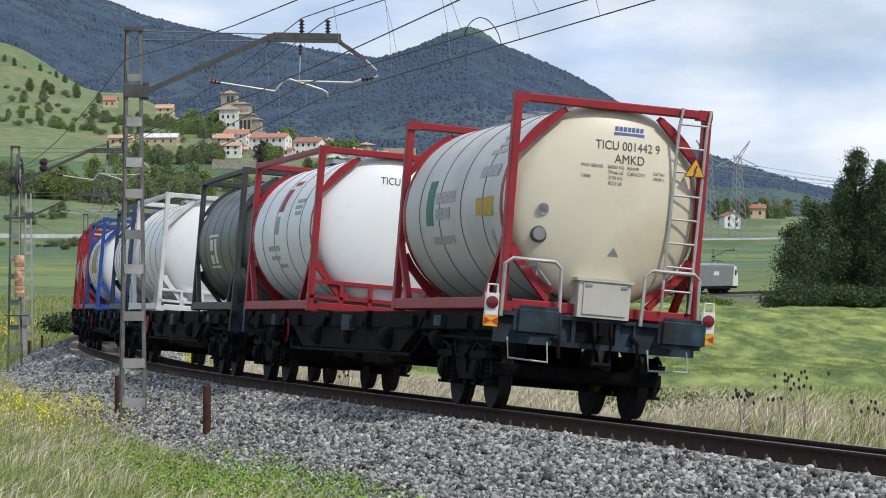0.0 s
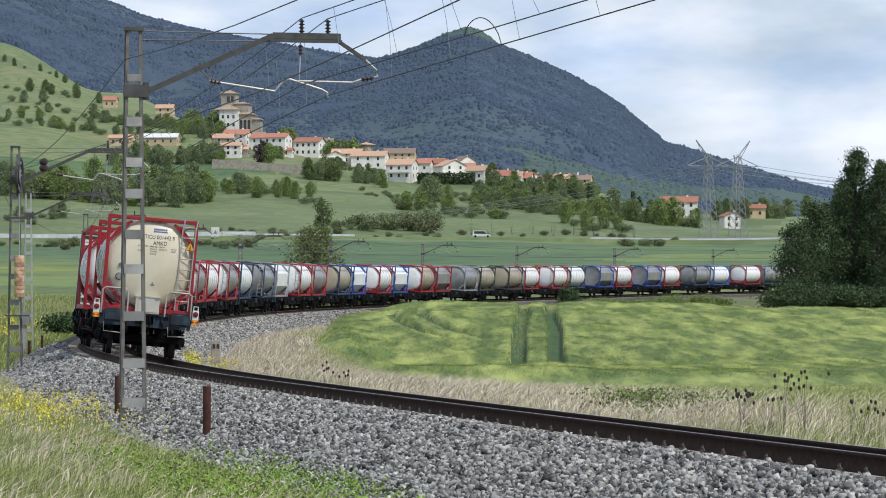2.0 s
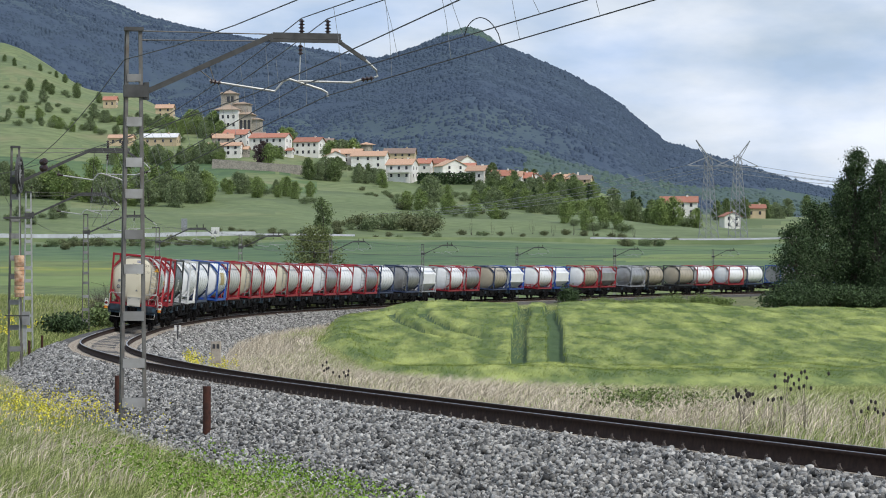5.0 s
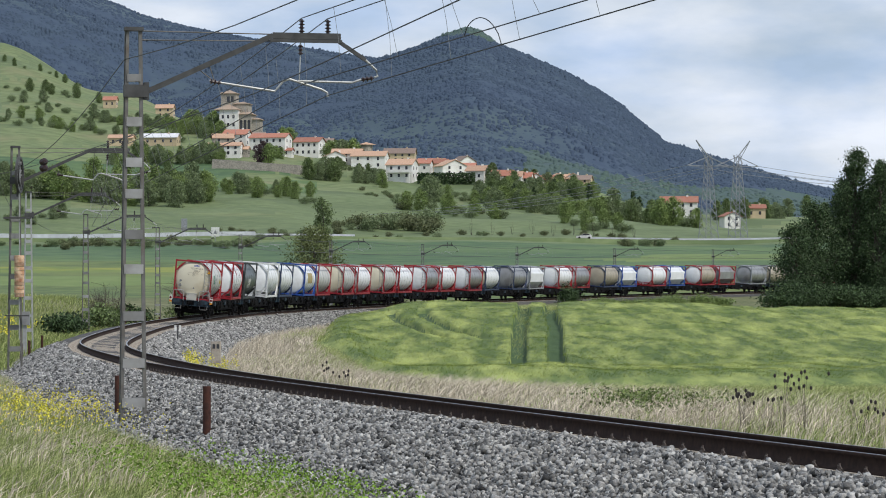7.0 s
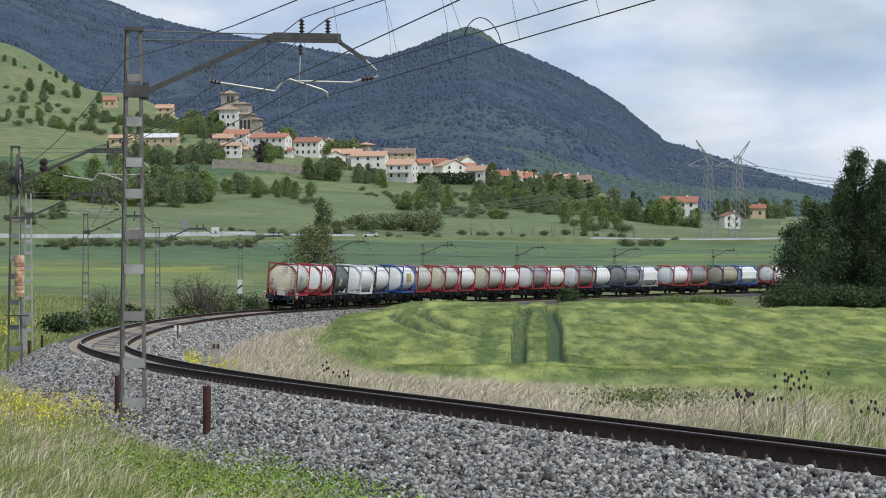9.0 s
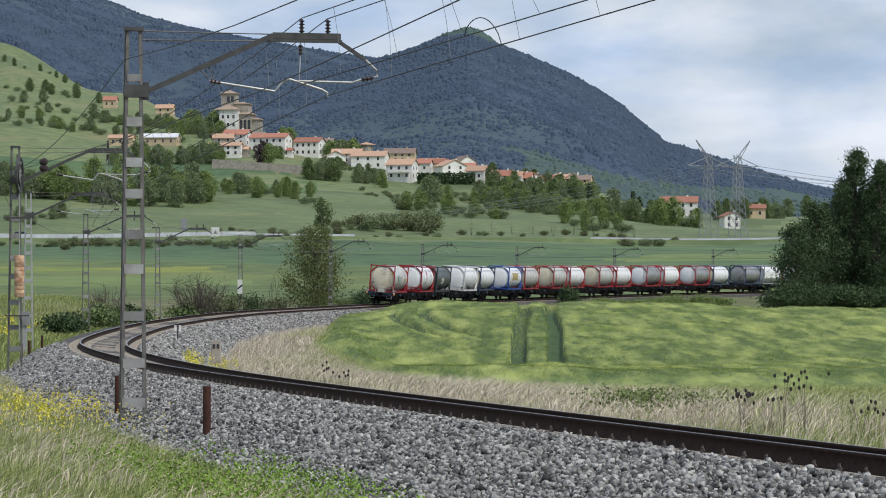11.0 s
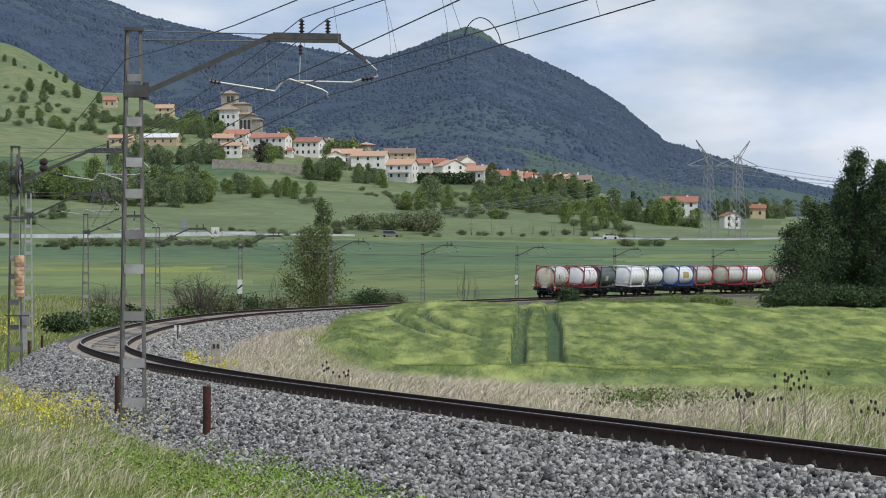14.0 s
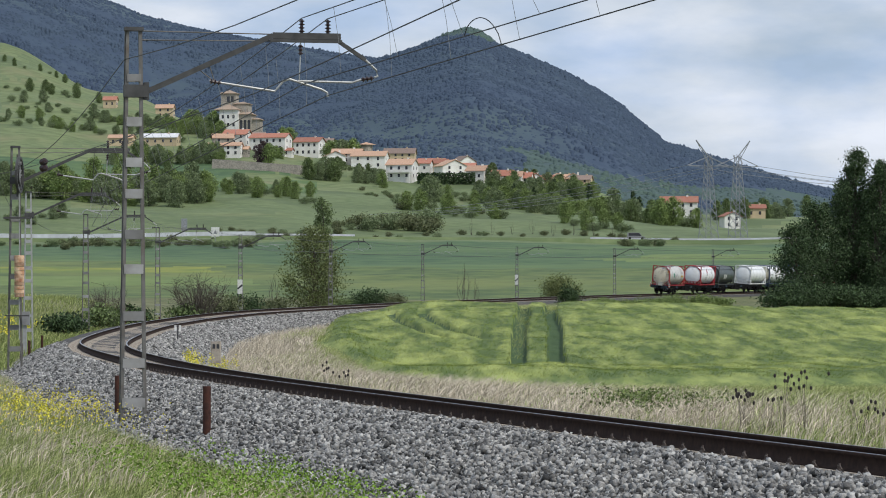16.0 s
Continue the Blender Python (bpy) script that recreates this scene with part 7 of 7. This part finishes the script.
def build_village():
    build_church()
    H = make_house
    W, O, S = WALLW, WALLO, WALLS
    B = ROOFB
    for w, dp, h, rise, wall, roof, fl, cols, gable, px, row, turn, label in (
            (11, 9, 5.0, 2.4, W, ROOF, 2, 3, False, 420, 258, -16, "white house with red roof under the church"),
            (9, 8, 4.6, 2.0, S, ROOFP, 2, 2, False, 394, 263, 8, "brown stone house with pale tiled roof"),
            (9, 8, 4.2, 1.5, S, ROOFP, 1, 2, False, 385, 276, 6, "low stone house behind the terrace wall"),
            (7, 7, 4.6, 1.5, W, ROOFP, 2, 2, False, 413, 277, -8, "white square house with pale tiled roof"),
            (5, 5, 3.0, 1.2, S, ROOFP, 1, 1, False, 430, 277, -8, "small stone porch house"),
            (17, 9, 6.4, 2.0, W, ROOF, 2, 5, False, 479, 269, -18, "long white house with red roof and white gable end"),
            (5, 5, 2.6, 1.2, W, ROOF, 1, 1, False, 508, 277, -10, "small annex with bright red roof"),
            (7, 7, 4.4, 1.6, S, B, 2, 2, False, 455, 258, 10, "grey stone house with brown roof"),
            (12, 11, 6.4, 2.2, W, ROOF, 2, 4, False, 548, 277, -16, "square white house with red tiled roof and small windows"),
            (9, 8, 4.0, 1.8, W, B, 1, 2, False, 574, 266, -12, "white house with brown roof"),
            (9, 8, 3.4, 2.0, W, ROOFP, 1, 2, True, 592, 290, 8, "low white house with pale roof and gabled front"),
            (13, 9, 4.2, 2.2, W, ROOFP, 2, 3, False, 615, 289, -6, "white house with long pale orange roof"),
            (15, 10, 5.6, 2.2, W, ROOFP, 2, 3, False, 655, 299, -10, "whitewashed house with pale orange roof"),
            (15, 9, 4.4, 2.6, O, B, 2, 4, False, 708, 288, -6, "house with a broad grey-brown roof"),
            (11, 10, 6.2, 2.5, W, ROOFP, 2, 3, False, 712, 320, -16, "white chalet with a balcony and orange roof"),
            (12, 8, 4.0, 2.0, O, ROOF, 1, 3, False, 764, 289, -6, "house with dark red roof"),
            (9, 8, 4.0, 1.8, W, ROOF, 1, 2, False, 746, 306, -10, "small white house with red roof"),
            (11, 8, 3.8, 2.0, O, ROOF, 1, 3, False, 772, 304, -10, "ochre house with red roof"),
            (9, 9, 3.8, 2.8, W, B, 1, 2, True, 820, 300, 28, "white house with grey gabled roof"),
            (12, 10, 4.2, 2.8, W, ROOFP, 2, 2, True, 797, 311, 24, "white gabled house with long orange roof"),
            (9, 8, 3.8, 2.0, W, ROOF, 1, 3, False, 824, 313, -12, "white house with red roof behind the hedge"),
            (8, 8, 4.2, 2.2, W, ROOFP, 1, 2, False, 846, 321, -20, "white house with pale roof and blank gable"),
            (9, 8, 4.2, 2.4, W, ROOF, 2, 3, False, 890, 330, 10, "terraced white house with red roof"),
            (8, 8, 4.4, 2.2, W, ROOFP, 2, 3, False, 908, 332, -10, "terraced white house with pale roof"),
            (8, 8, 4.2, 2.4, W, ROOF, 2, 2, False, 925, 334, -14, "terraced white house with brick-red roof"),
            (7, 8, 4.4, 2.4, W, ROOF, 2, 2, True, 944, 336, 14, "white house with gable and small window"),
            (8, 8, 3.6, 2.0, O, ROOF, 1, 2, False, 966, 333, -8, "ochre terraced house with red roof"),
            (7, 8, 4.2, 2.0, W, ROOFP, 2, 2, True, 985, 332, 8, "narrow white terraced house with gable"),
            (7, 8, 4.2, 2.0, O, ROOFP, 2, 2, False, 1001, 333, -12, "narrow ochre terraced house"),
            (7, 8, 4.6, 2.0, W, ROOFP, 2, 2, True, 1016, 333, -8, "narrow pale terraced house with gable"),
            (8, 8, 4.4, 2.0, O, B, 2, 2, False, 1031, 336, -14, "end terraced house with wooden balcony")):
        stand(H(w, dp, h, rise, wall, roof, fl, cols, label, gable, balcony="balcony" in label), px, row, turn)
    seat(H(14, 8, 5.5, 2.2, W, ROOF, 2, 4, "lone white farmhouse with red roof", False), 1202, 1210, -6)
    seat(H(6.5, 6, 4.6, 1.6, W, ROOF, 2, 2, "lone tall farmhouse with red roof", True), 1292, 1180, 15)
    seat(H(8, 6, 4, 1.5, O, ROOF, 1, 2, "small brick outbuilding with red roof"), 1336, 1260, 0)
    seat(H(16, 8, 3.6, 1.8, O, WHITER, 1, 4, "low ochre farm building with white roof"), 285, 1420, -8)
    seat(H(11, 7, 3.6, 1.5, O, ROOFP, 1, 3, "low ochre farm building"), 215, 1430, -5)
    seat(H(9, 7, 5, 2, O, ROOFP, 2, 2, "hillside house with pale tiled roof"), 292, 1640, -5)
    seat(H(7, 6, 4, 2, O, ROOF, 1, 2, "small hillside house with tiled roof"), 195, 1700, -5)
    # round-cornered old tower
    t = thing("stone_tower", "old dark stone watch tower with flat tiled roof", "tower")
    part("wall", Shape().turn([(-5, 3.0), (6.6, 2.9)], 20, "z").box((-2.9, 0, -5), (2.9, 2.9, 6.6)), WALLS, t)
    part("roof", Shape().add([(-3.7, -3.7, 6.6), (3.7, -3.7, 6.6), (3.7, 3.7, 6.6), (-3.7, 3.7, 6.6), (0, 0, 7.9)], [(3, 2, 1, 0), (0, 1, 4), (1, 2, 4), (2, 3, 4), (3, 0, 4)]), ROOFP, t)
    stand(t, 648, 270, 20)
    # terrace wall and hedge
    x0, y0 = ahead(375, 1300)
    x1, y1 = ahead(545, 1295)
    solid("terrace_wall", Shape().beam((x0, y0, land1(x0, y0) + 1), (x1, y1, land1(x1, y1) + 1), 1.0, 6.0), WALLS, "grey stone terrace wall below the houses", "wall")
    hx, hy = ahead(790, 1296)
    rng = np.random.default_rng(91)
    n = 2600
    c = np.stack([rng.uniform(-12, 12, n), rng.uniform(-1.5, 1.5, n), rng.uniform(0, 4.6, n)], -1)
    hd = thing("clipped_hedge", "dark clipped conifer hedge in front of the houses", "hedge", pose(hx, hy, land1(hx, hy), 0, 0, -3))
    part("foliage", leaf_mesh("foliage", c, np.full(n, 0.5), LEAF_D, rng), LEAF_D, hd)


WHITER = mat("white_sheet_roof", (0.70, 0.71, 0.72), (0.6, 0.6, 0.6), 1, 0.6)
build_village()


# ---------------------------------------------------------------- the last wagon's details
def rear_details(first, second, third, wagon):
    for txt, sz, x, z, m in (("TICU 001442 9", 0.150, 0.20, 0.66, INK), ("AMKD", 0.155, 0.22, 0.50, INK), ("MAX GROSS", 0.056, -0.24, 0.43, INK), ("36000 KG", 0.058, 0.05, 0.43, INK),
                             ("79366 LB", 0.058, 0.05, 0.365, INK), ("TARE:", 0.056, -0.31, 0.30, INK), ("3730 KG", 0.058, 0.05, 0.30, INK), ("8223 LB", 0.058, 0.05, 0.235, INK),
                             ("MAWP:", 0.056, 0.27, 0.43, INK), ("CAPACITY:", 0.056, 0.31, 0.365, INK), ("2.67 bar", 0.056, 0.60, 0.40, INK), ("29000 L", 0.056, 0.60, 0.335, INK)):
        lettering(txt, sz, x, z, m, first)
    patch([(0.02, 0.84), (0.40, 0.84), (0.40, 0.875), (0.02, 0.875)], INKB, first, "logo_bar", "blue maker's bar")
    for k in range(7):
        patch([(0.03 + k * 0.053, 0.895), (0.07 + k * 0.053, 0.895), (0.075 + k * 0.053, 0.945), (0.035 + k * 0.053, 0.945)], INKB, first, "logo_mark")
    patch([(0.04, -0.60), (0.17, -0.60), (0.105, -0.50)], GREYF, first, "warning_mark", "small grey triangle mark")
    # thermometer cap and emblem
    y = -(Y_END - dish(0.9))
    cap = part("gauge_cap", Shape().turn([(y + 0.08, 0.10), (y - 0.015, 0.10), (y - 0.025, 0.085)], 20, "y", (-0.80, 0, TZ - 0.42)), DARK, first, "dark grey round gauge cap", True)
    part("gauge_glass", Shape().turn([(y - 0.024, 0.078), (y - 0.030, 0.07)], 20, "y", (-0.80, 0, TZ - 0.42)), GREYM, cap)
    y = -(Y_END - dish(0.78))
    part("emblem", Shape().turn([(y - 0.012, 0.075), (y - 0.016, 0.06), (y - 0.012, 0.055)], 16, "y", (-0.78, 0, TZ - 0.12)), GREYF, first, "small grey round emblem")
    # warning triangle on the ladder
    yl = -TL / 2 - 0.075
    for r, o, m, nm in ((0.155, 0.0, INK, "sign_border"), (0.135, 0.004, ORANGE, "sign_face")):
        pts = [(1.03 + r * math.cos(radians(a)), TZ + 0.50 + r * math.sin(radians(a))) for a in (90, 210, 330)]
        sh = Shape().add([(x, yl - o - d, z) for d in (0, 0.004) for x, z in pts], [(0, 1, 2), (5, 4, 3), (0, 3, 4, 1), (1, 4, 5, 2), (2, 5, 3, 0)])
        part(nm, sh, m, first, "yellow-orange electrical warning triangle" if m is ORANGE else "")
    part("sign_bolt", Shape().beam((1.05, yl - 0.012, TZ + 0.56), (1.02, yl - 0.012, TZ + 0.49), 0.004, 0.02).beam((1.04, yl - 0.012, TZ + 0.50), (1.01, yl - 0.012, TZ + 0.43), 0.004, 0.02), INK, first)
    # valve cabinet at the foot of the end
    cb = part("valve_cabinet", Shape().box((-0.30, -TL / 2 - 0.14, 0.0), (0.34, -TL / 2 + 0.32, 0.44)), CABIN, first, "grey-beige valve cabinet")
    part("cabinet_lid", Shape().box((-0.33, -TL / 2 - 0.17, 0.43), (0.37, -TL / 2 + 0.33, 0.465)), CABIN, cb)
    part("cabinet_door", Shape().box((-0.24, -TL / 2 - 0.155, 0.04), (0.29, -TL / 2 - 0.142, 0.41)), CABIN, cb)
    for x in (-0.22, 0.22):
        part("latch", Shape().box((x, -TL / 2 - 0.17, 0.37), (x + 0.08, -TL / 2 - 0.157, 0.40)), GREYF, cb)
    vl = Shape().tube([(-1.0, -TL / 2 - 0.02, 0.52), (-0.82, -TL / 2 - 0.04, 0.55), (-0.62, -TL / 2 - 0.02, 0.34)], 0.02, 6)
    vl.tube([(-0.8, -TL / 2 - 0.03, 0.45), (-0.8, -TL / 2 - 0.03, 0.64)], 0.016, 6)
    part("valve", vl, GREYF, first)
    # labels on the flank of the last tank and the next ones
    for tank, rows in ((first, ((-2.30, -1.86, -10, 1, OCHRE), (-1.80, -1.42, -9, 1, OCHRE), (-2.35, -1.40, 13, 20, INKS), (-2.2, -1.45, 28, 31, INKS), (-2.2, -1.6, 33, 36, INKS), (-2.1, -1.5, 40, 43, INKS),
                                (-2.2, -2.05, -30, -18, INKS), (0.95, 1.35, -12, 16, INKG), (-0.25, 0.85, 1, 8, INKS), (0.0, 0.80, -9, -2, INKS), (-0.1, 1.1, -24, -19, INKS))),
                       (second, ((-1.6, -1.0, 14, 17, INKS), (-1.7, -1.0, 19, 22, INKS), (-1.6, -1.1, 9, 12, INKS), (0.1, 0.5, 14, 34, INKR), (-0.2, 0.4, 38, 42, INKR), (0.2, 0.6, -4, 10, INKS),
                                 (0.2, 1.2, -17, -13, INKS), (0.3, 1.1, -24, -21, INKS), (-0.1, 0.6, -31, -28, INKS))),
                       (third, ((-0.2, 1.1, 2, 4, LAMPW), (-0.2, 1.1, -26, -24, LAMPW), (0.0, 0.3, -22, 0, LAMPW), (0.5, 0.9, -10, 0, LAMPW), (0.5, 0.9, -22, -14, LAMPW)))):
        for y0, y1, a0, a1, m in rows:
            part("flank_marking", on_side(Shape(), y0, y1, a0, a1), m, tank)
            part("flank_marking", on_side(Shape(), -y1, -y0, a0, a1, 1), m, tank)
    lettering("TICU", 0.165, -0.06, 0.72, INK, second)
    # hand rails, lamps and steps on the wagon's end
    yr = -9.28
    for e in (-1, 1):
        pts = [(e * 1.20, yr, 1.10), (e * 1.20, yr, 1.72), (e * 1.12, yr - 0.02, 1.79), (e * 0.60, yr - 0.02, 1.79), (e * 0.52, yr - 0.02, 1.72), (e * 0.50, yr - 0.02, 1.12)]
        part("hand_rail", Shape().tube(pts, 0.024, 8), GALV, wagon, "galvanised tube hand rail", True)
        part("step_iron", Shape().tube([(e * 1.10, yr, 0.86), (e * 1.10, yr - 0.1, 0.62), (e * 0.62, yr - 0.1, 0.60), (e * 0.62, yr, 0.84)], 0.014, 6), GALV, wagon, "thin step iron", True)
        x = e * 1.33
        lp = part("tail_lamp", Shape().box((x - 0.085, yr - 0.05, 1.10), (x + 0.085, yr, 1.36), cut=0.02), LAMPW, wagon, "white battery tail lamp")
        part("lamp_handle", Shape().tube([(x - 0.06, yr - 0.03, 1.35), (x - 0.055, yr - 0.03, 1.46), (x + 0.055, yr - 0.03, 1.46), (x + 0.06, yr - 0.03, 1.35)], 0.015, 6), LAMPW, lp)
        part("lamp_lens", Shape().turn([(yr - 0.05, 0.075), (yr - 0.075, 0.07), (yr - 0.085, 0.04)], 18, "y", (x, 0, 1.25)), LAMPR, lp, "dark red lens", True)
        part("lamp_board", Shape().box((x - 0.085, yr - 0.045, 0.97), (x + 0.085, yr - 0.005, 1.10)), LAMPY, lp, "yellow reflective board")
        for k in (-1, 1):
            sh = Shape().add([(x + a, yr - o, z) for o in (0.046, 0.052) for a, z in ((k * 0.08, 1.08), (k * 0.08, 0.99), (k * 0.005, 1.035))], [(0, 1, 2), (5, 4, 3), (0, 3, 4, 1), (1, 4, 5, 2), (2, 5, 3, 0)])
            part("lamp_chevron", sh, HAZR, lp)
    part("pipe", Shape().tube([(-0.5, yr, 0.95), (-0.52, yr - 0.12, 0.85), (-0.5, yr - 0.14, 0.66)], 0.028, 7), UNDER, wagon, "air brake hose", True)


CABIN = mat("cabinet_paint", (0.50, 0.48, 0.42), (0.44, 0.42, 0.37), 2, 0.5)
INKS = mat("grey_lettering", (0.27, 0.27, 0.27), (0.45, 0.45, 0.44), 30, 0.6, spread=(0.45, 0.55), stretch=(1, 1, 1))
rear_details(FIRST, SECOND, THIRD, LAST_WAGON)


def make_loco():
    """A boxy electric locomotive: grey flanks, white cabs."""
    t = thing("locomotive", "grey electric locomotive with white cab ends", "locomotive")
    L, w = 18.4, 1.45
    part("body", Shape().box((-w, -L / 2 + 2.2, 1.05), (w, L / 2 - 2.2, 3.75), cut=0.06), LOCOG, t, "grey flank panels")
    part("roof", Shape().box((-w + 0.15, -L / 2 + 1.6, 3.75), (w - 0.15, L / 2 - 1.6, 4.02), cut=0.05), GREYF, t)
    part("underframe", Shape().box((-w + 0.05, -L / 2 + 0.2, 0.72), (w - 0.05, L / 2 - 0.2, 1.05)), UNDER, t)
    for e in (-1, 1):
        y1, y0 = e * L / 2, e * (L / 2 - 2.2)
        v = [(-w, y0, 1.05), (w, y0, 1.05), (w, y0, 3.85), (-w, y0, 3.85), (-w, y1, 1.05), (w, y1, 1.05), (w * 0.94, y1, 2.35), (-w * 0.94, y1, 2.35), (w * 0.86, y1 - e * 0.75, 3.8), (-w * 0.86, y1 - e * 0.75, 3.8)]
        cab = part("cab", Shape().add(v, [(0, 1, 5, 4), (1, 2, 8, 6, 5), (0, 4, 7, 9, 3), (4, 5, 6, 7), (7, 6, 8, 9), (3, 9, 8, 2), (0, 3, 2, 1)]), LAMPW, t, "white cab")
        n = Vector((0, e * 1.45, 0.75)).normalized() * 0.012
        part("windscreen", Shape().add([Vector(p) + n * k for k in (0.3, 1.3) for p in ((-w * 0.8, y1 - e * 0.10, 2.55), (w * 0.8, y1 - e * 0.10, 2.55), (w * 0.76, y1 - e * 0.62, 3.55), (-w * 0.76, y1 - e * 0.62, 3.55))],
                                       [(0, 1, 2, 3), (7, 6, 5, 4), (0, 4, 5, 1), (1, 5, 6, 2), (2, 6, 7, 3), (3, 7, 4, 0)]), GLASSD, cab)
        for x in (-1, 1):
            part("side_window", Shape().box((x * w - 0.01, min(y1 - e * 1.7, y1 - e * 0.95), 2.5), (x * w + 0.012, max(y1 - e * 1.7, y1 - e * 0.95), 3.3)), GLASSD, cab)
        for x in (-0.875, 0.875):
            part("buffer", Shape().turn([(y1 - e * 0.1, 0.12), (y1 + e * 0.4, 0.12), (y1 + e * 0.42, 0.24), (y1 + e * 0.5, 0.24)], 12, "y", (x, 0, 1.05)), UNDER, t)
        bg = part("bogie", Shape().box((-1.15, e * 5.2 - 1.9, 0.45), (1.15, e * 5.2 + 1.9, 0.85)), UNDER, t)
        for y in (e * 5.2 - 1.3, e * 5.2 + 1.3):
            part("wheelset", Shape().turn([(-0.9, 0.02), (-0.9, 0.6), (-0.78, 0.62), (0.78, 0.62), (0.9, 0.6), (0.9, 0.02)], 20, "x", (0, y, 0.62)), WHEEL, bg)
    for y in (-4.5, 4.0):
        part("pantograph", Shape().tube([(0, y, 4.05), (0, y + 1.2, 4.3), (0, y, 4.45)], 0.04, 6).box((-0.8, y - 0.15, 4.42), (0.8, y + 0.15, 4.48)), UNDER, t)
    for x in (-1, 1):
        part("logo_mark", Shape().box((x * w - 0.008, -0.9, 2.55), (x * w + 0.008, 1.2, 3.1)), LAMPW, t, "white bar logo")
        part("number_bar", Shape().box((x * w - 0.008, -1.2, 1.75), (x * w + 0.008, 0.8, 2.0)), GREYF, t)
    return t


LOCOG = mat("loco_grey_paint", (0.20, 0.215, 0.225), (0.16, 0.17, 0.18), 1, 0.45)
LOCO = make_loco()
TRAIN.append((LOCO, -0.54 + 20 * WAGON - 0.0 + 9.2, 5.2, Matrix()))


# ---------------------------------------------------------------- traffic on the motorway
def make_car(paint, tall, label):
    """x is its length; the nose points to +x."""
    t = thing("car" if not tall else "van", label, "vehicle")
    h = 1.95 if tall else 1.48
    L = 5.2 if tall else 4.5
    low = [(-L / 2, 0.35), (-L / 2, 0.95), (-L / 2 + 0.1, 1.02), (L / 2 - 0.15, 0.85), (L / 2, 0.7), (L / 2, 0.35)]
    up = [(-L / 2 + 0.15, 1.0), (-L / 2 + (0.2 if tall else 0.75), h), (L / 2 - (1.7 if tall else 2.0), h), (L / 2 - (0.9 if tall else 1.2), 0.95)]

    def prism(pts, y0, y1):
        n = len(pts)
        return Shape().add([(x, y, z) for y in (y0, y1) for x, z in pts], [tuple(range(n)), tuple(range(2 * n - 1, n - 1, -1))] + [(k, n + k, n + (k + 1) % n, (k + 1) % n) for k in range(n)])
    part("body", prism(low, -0.9, 0.9), paint, t)
    part("cabin", prism(up, -0.78, 0.78), paint, t)
    win = [(x * 0.88 + 0.0, 1.05 + (z - 1.0) * 0.8) for x, z in up]
    part("window", prism(win, -0.795, -0.782), GLASSD, t)
    part("window", prism(win, 0.782, 0.795), GLASSD, t)
    for x in (-L / 2 + 0.8, L / 2 - 0.85):
        for y in (-0.85, 0.85):
            part("wheel", Shape().turn([(y - 0.1, 0.05), (y - 0.1, 0.33), (y + 0.1, 0.33), (y + 0.1, 0.05)], 14, "y", (x, 0, 0.33)), UNDER, t)
    return t


CARS = []


def build_traffic():
    for paint, tall, label, px0, v, lane in ((LAMPW, True, "white van driving on the motorway", 452, 200, -4.5), (LAMPW, False, "white car driving on the motorway", 2365, -190, 4.5),
                                             (LAMPW, False, "white hatchback driving on the motorway", -1945, 216, -4.5), (GREYM, True, "dark van driving on the motorway", -2332, 216, -4.5),
                                             (GREYF, False, "pale grey car driving on the motorway", -3069, 216, -4.5)):
        CARS.append((make_car(paint, tall, label), px0, v, lane))


build_traffic()


def car_pose(px, lane, v):
    x, y, z, p = ROAD
    px = min(max(px, -3190), 4390)
    yy = float(np.interp(px, p, y))
    return pose((px - 784) / 5551.5 * yy, yy + lane, float(np.interp(px, p, z)) + 0.15 + lane * 0.014, 0, 0, 0 if v > 0 else 180)


def motions():
    times = [i * 0.5 for i in range(33)]
    for ob, sc, half, local in TRAIN:
        walk(ob, [(t, vehicle_pose(sc + SPEED * t, half) @ local) for t in times])

    for ob, px0, v, lane in CARS:
        walk(ob, [(t, car_pose(px0 + v * t, lane, v)) for t in times])


motions()
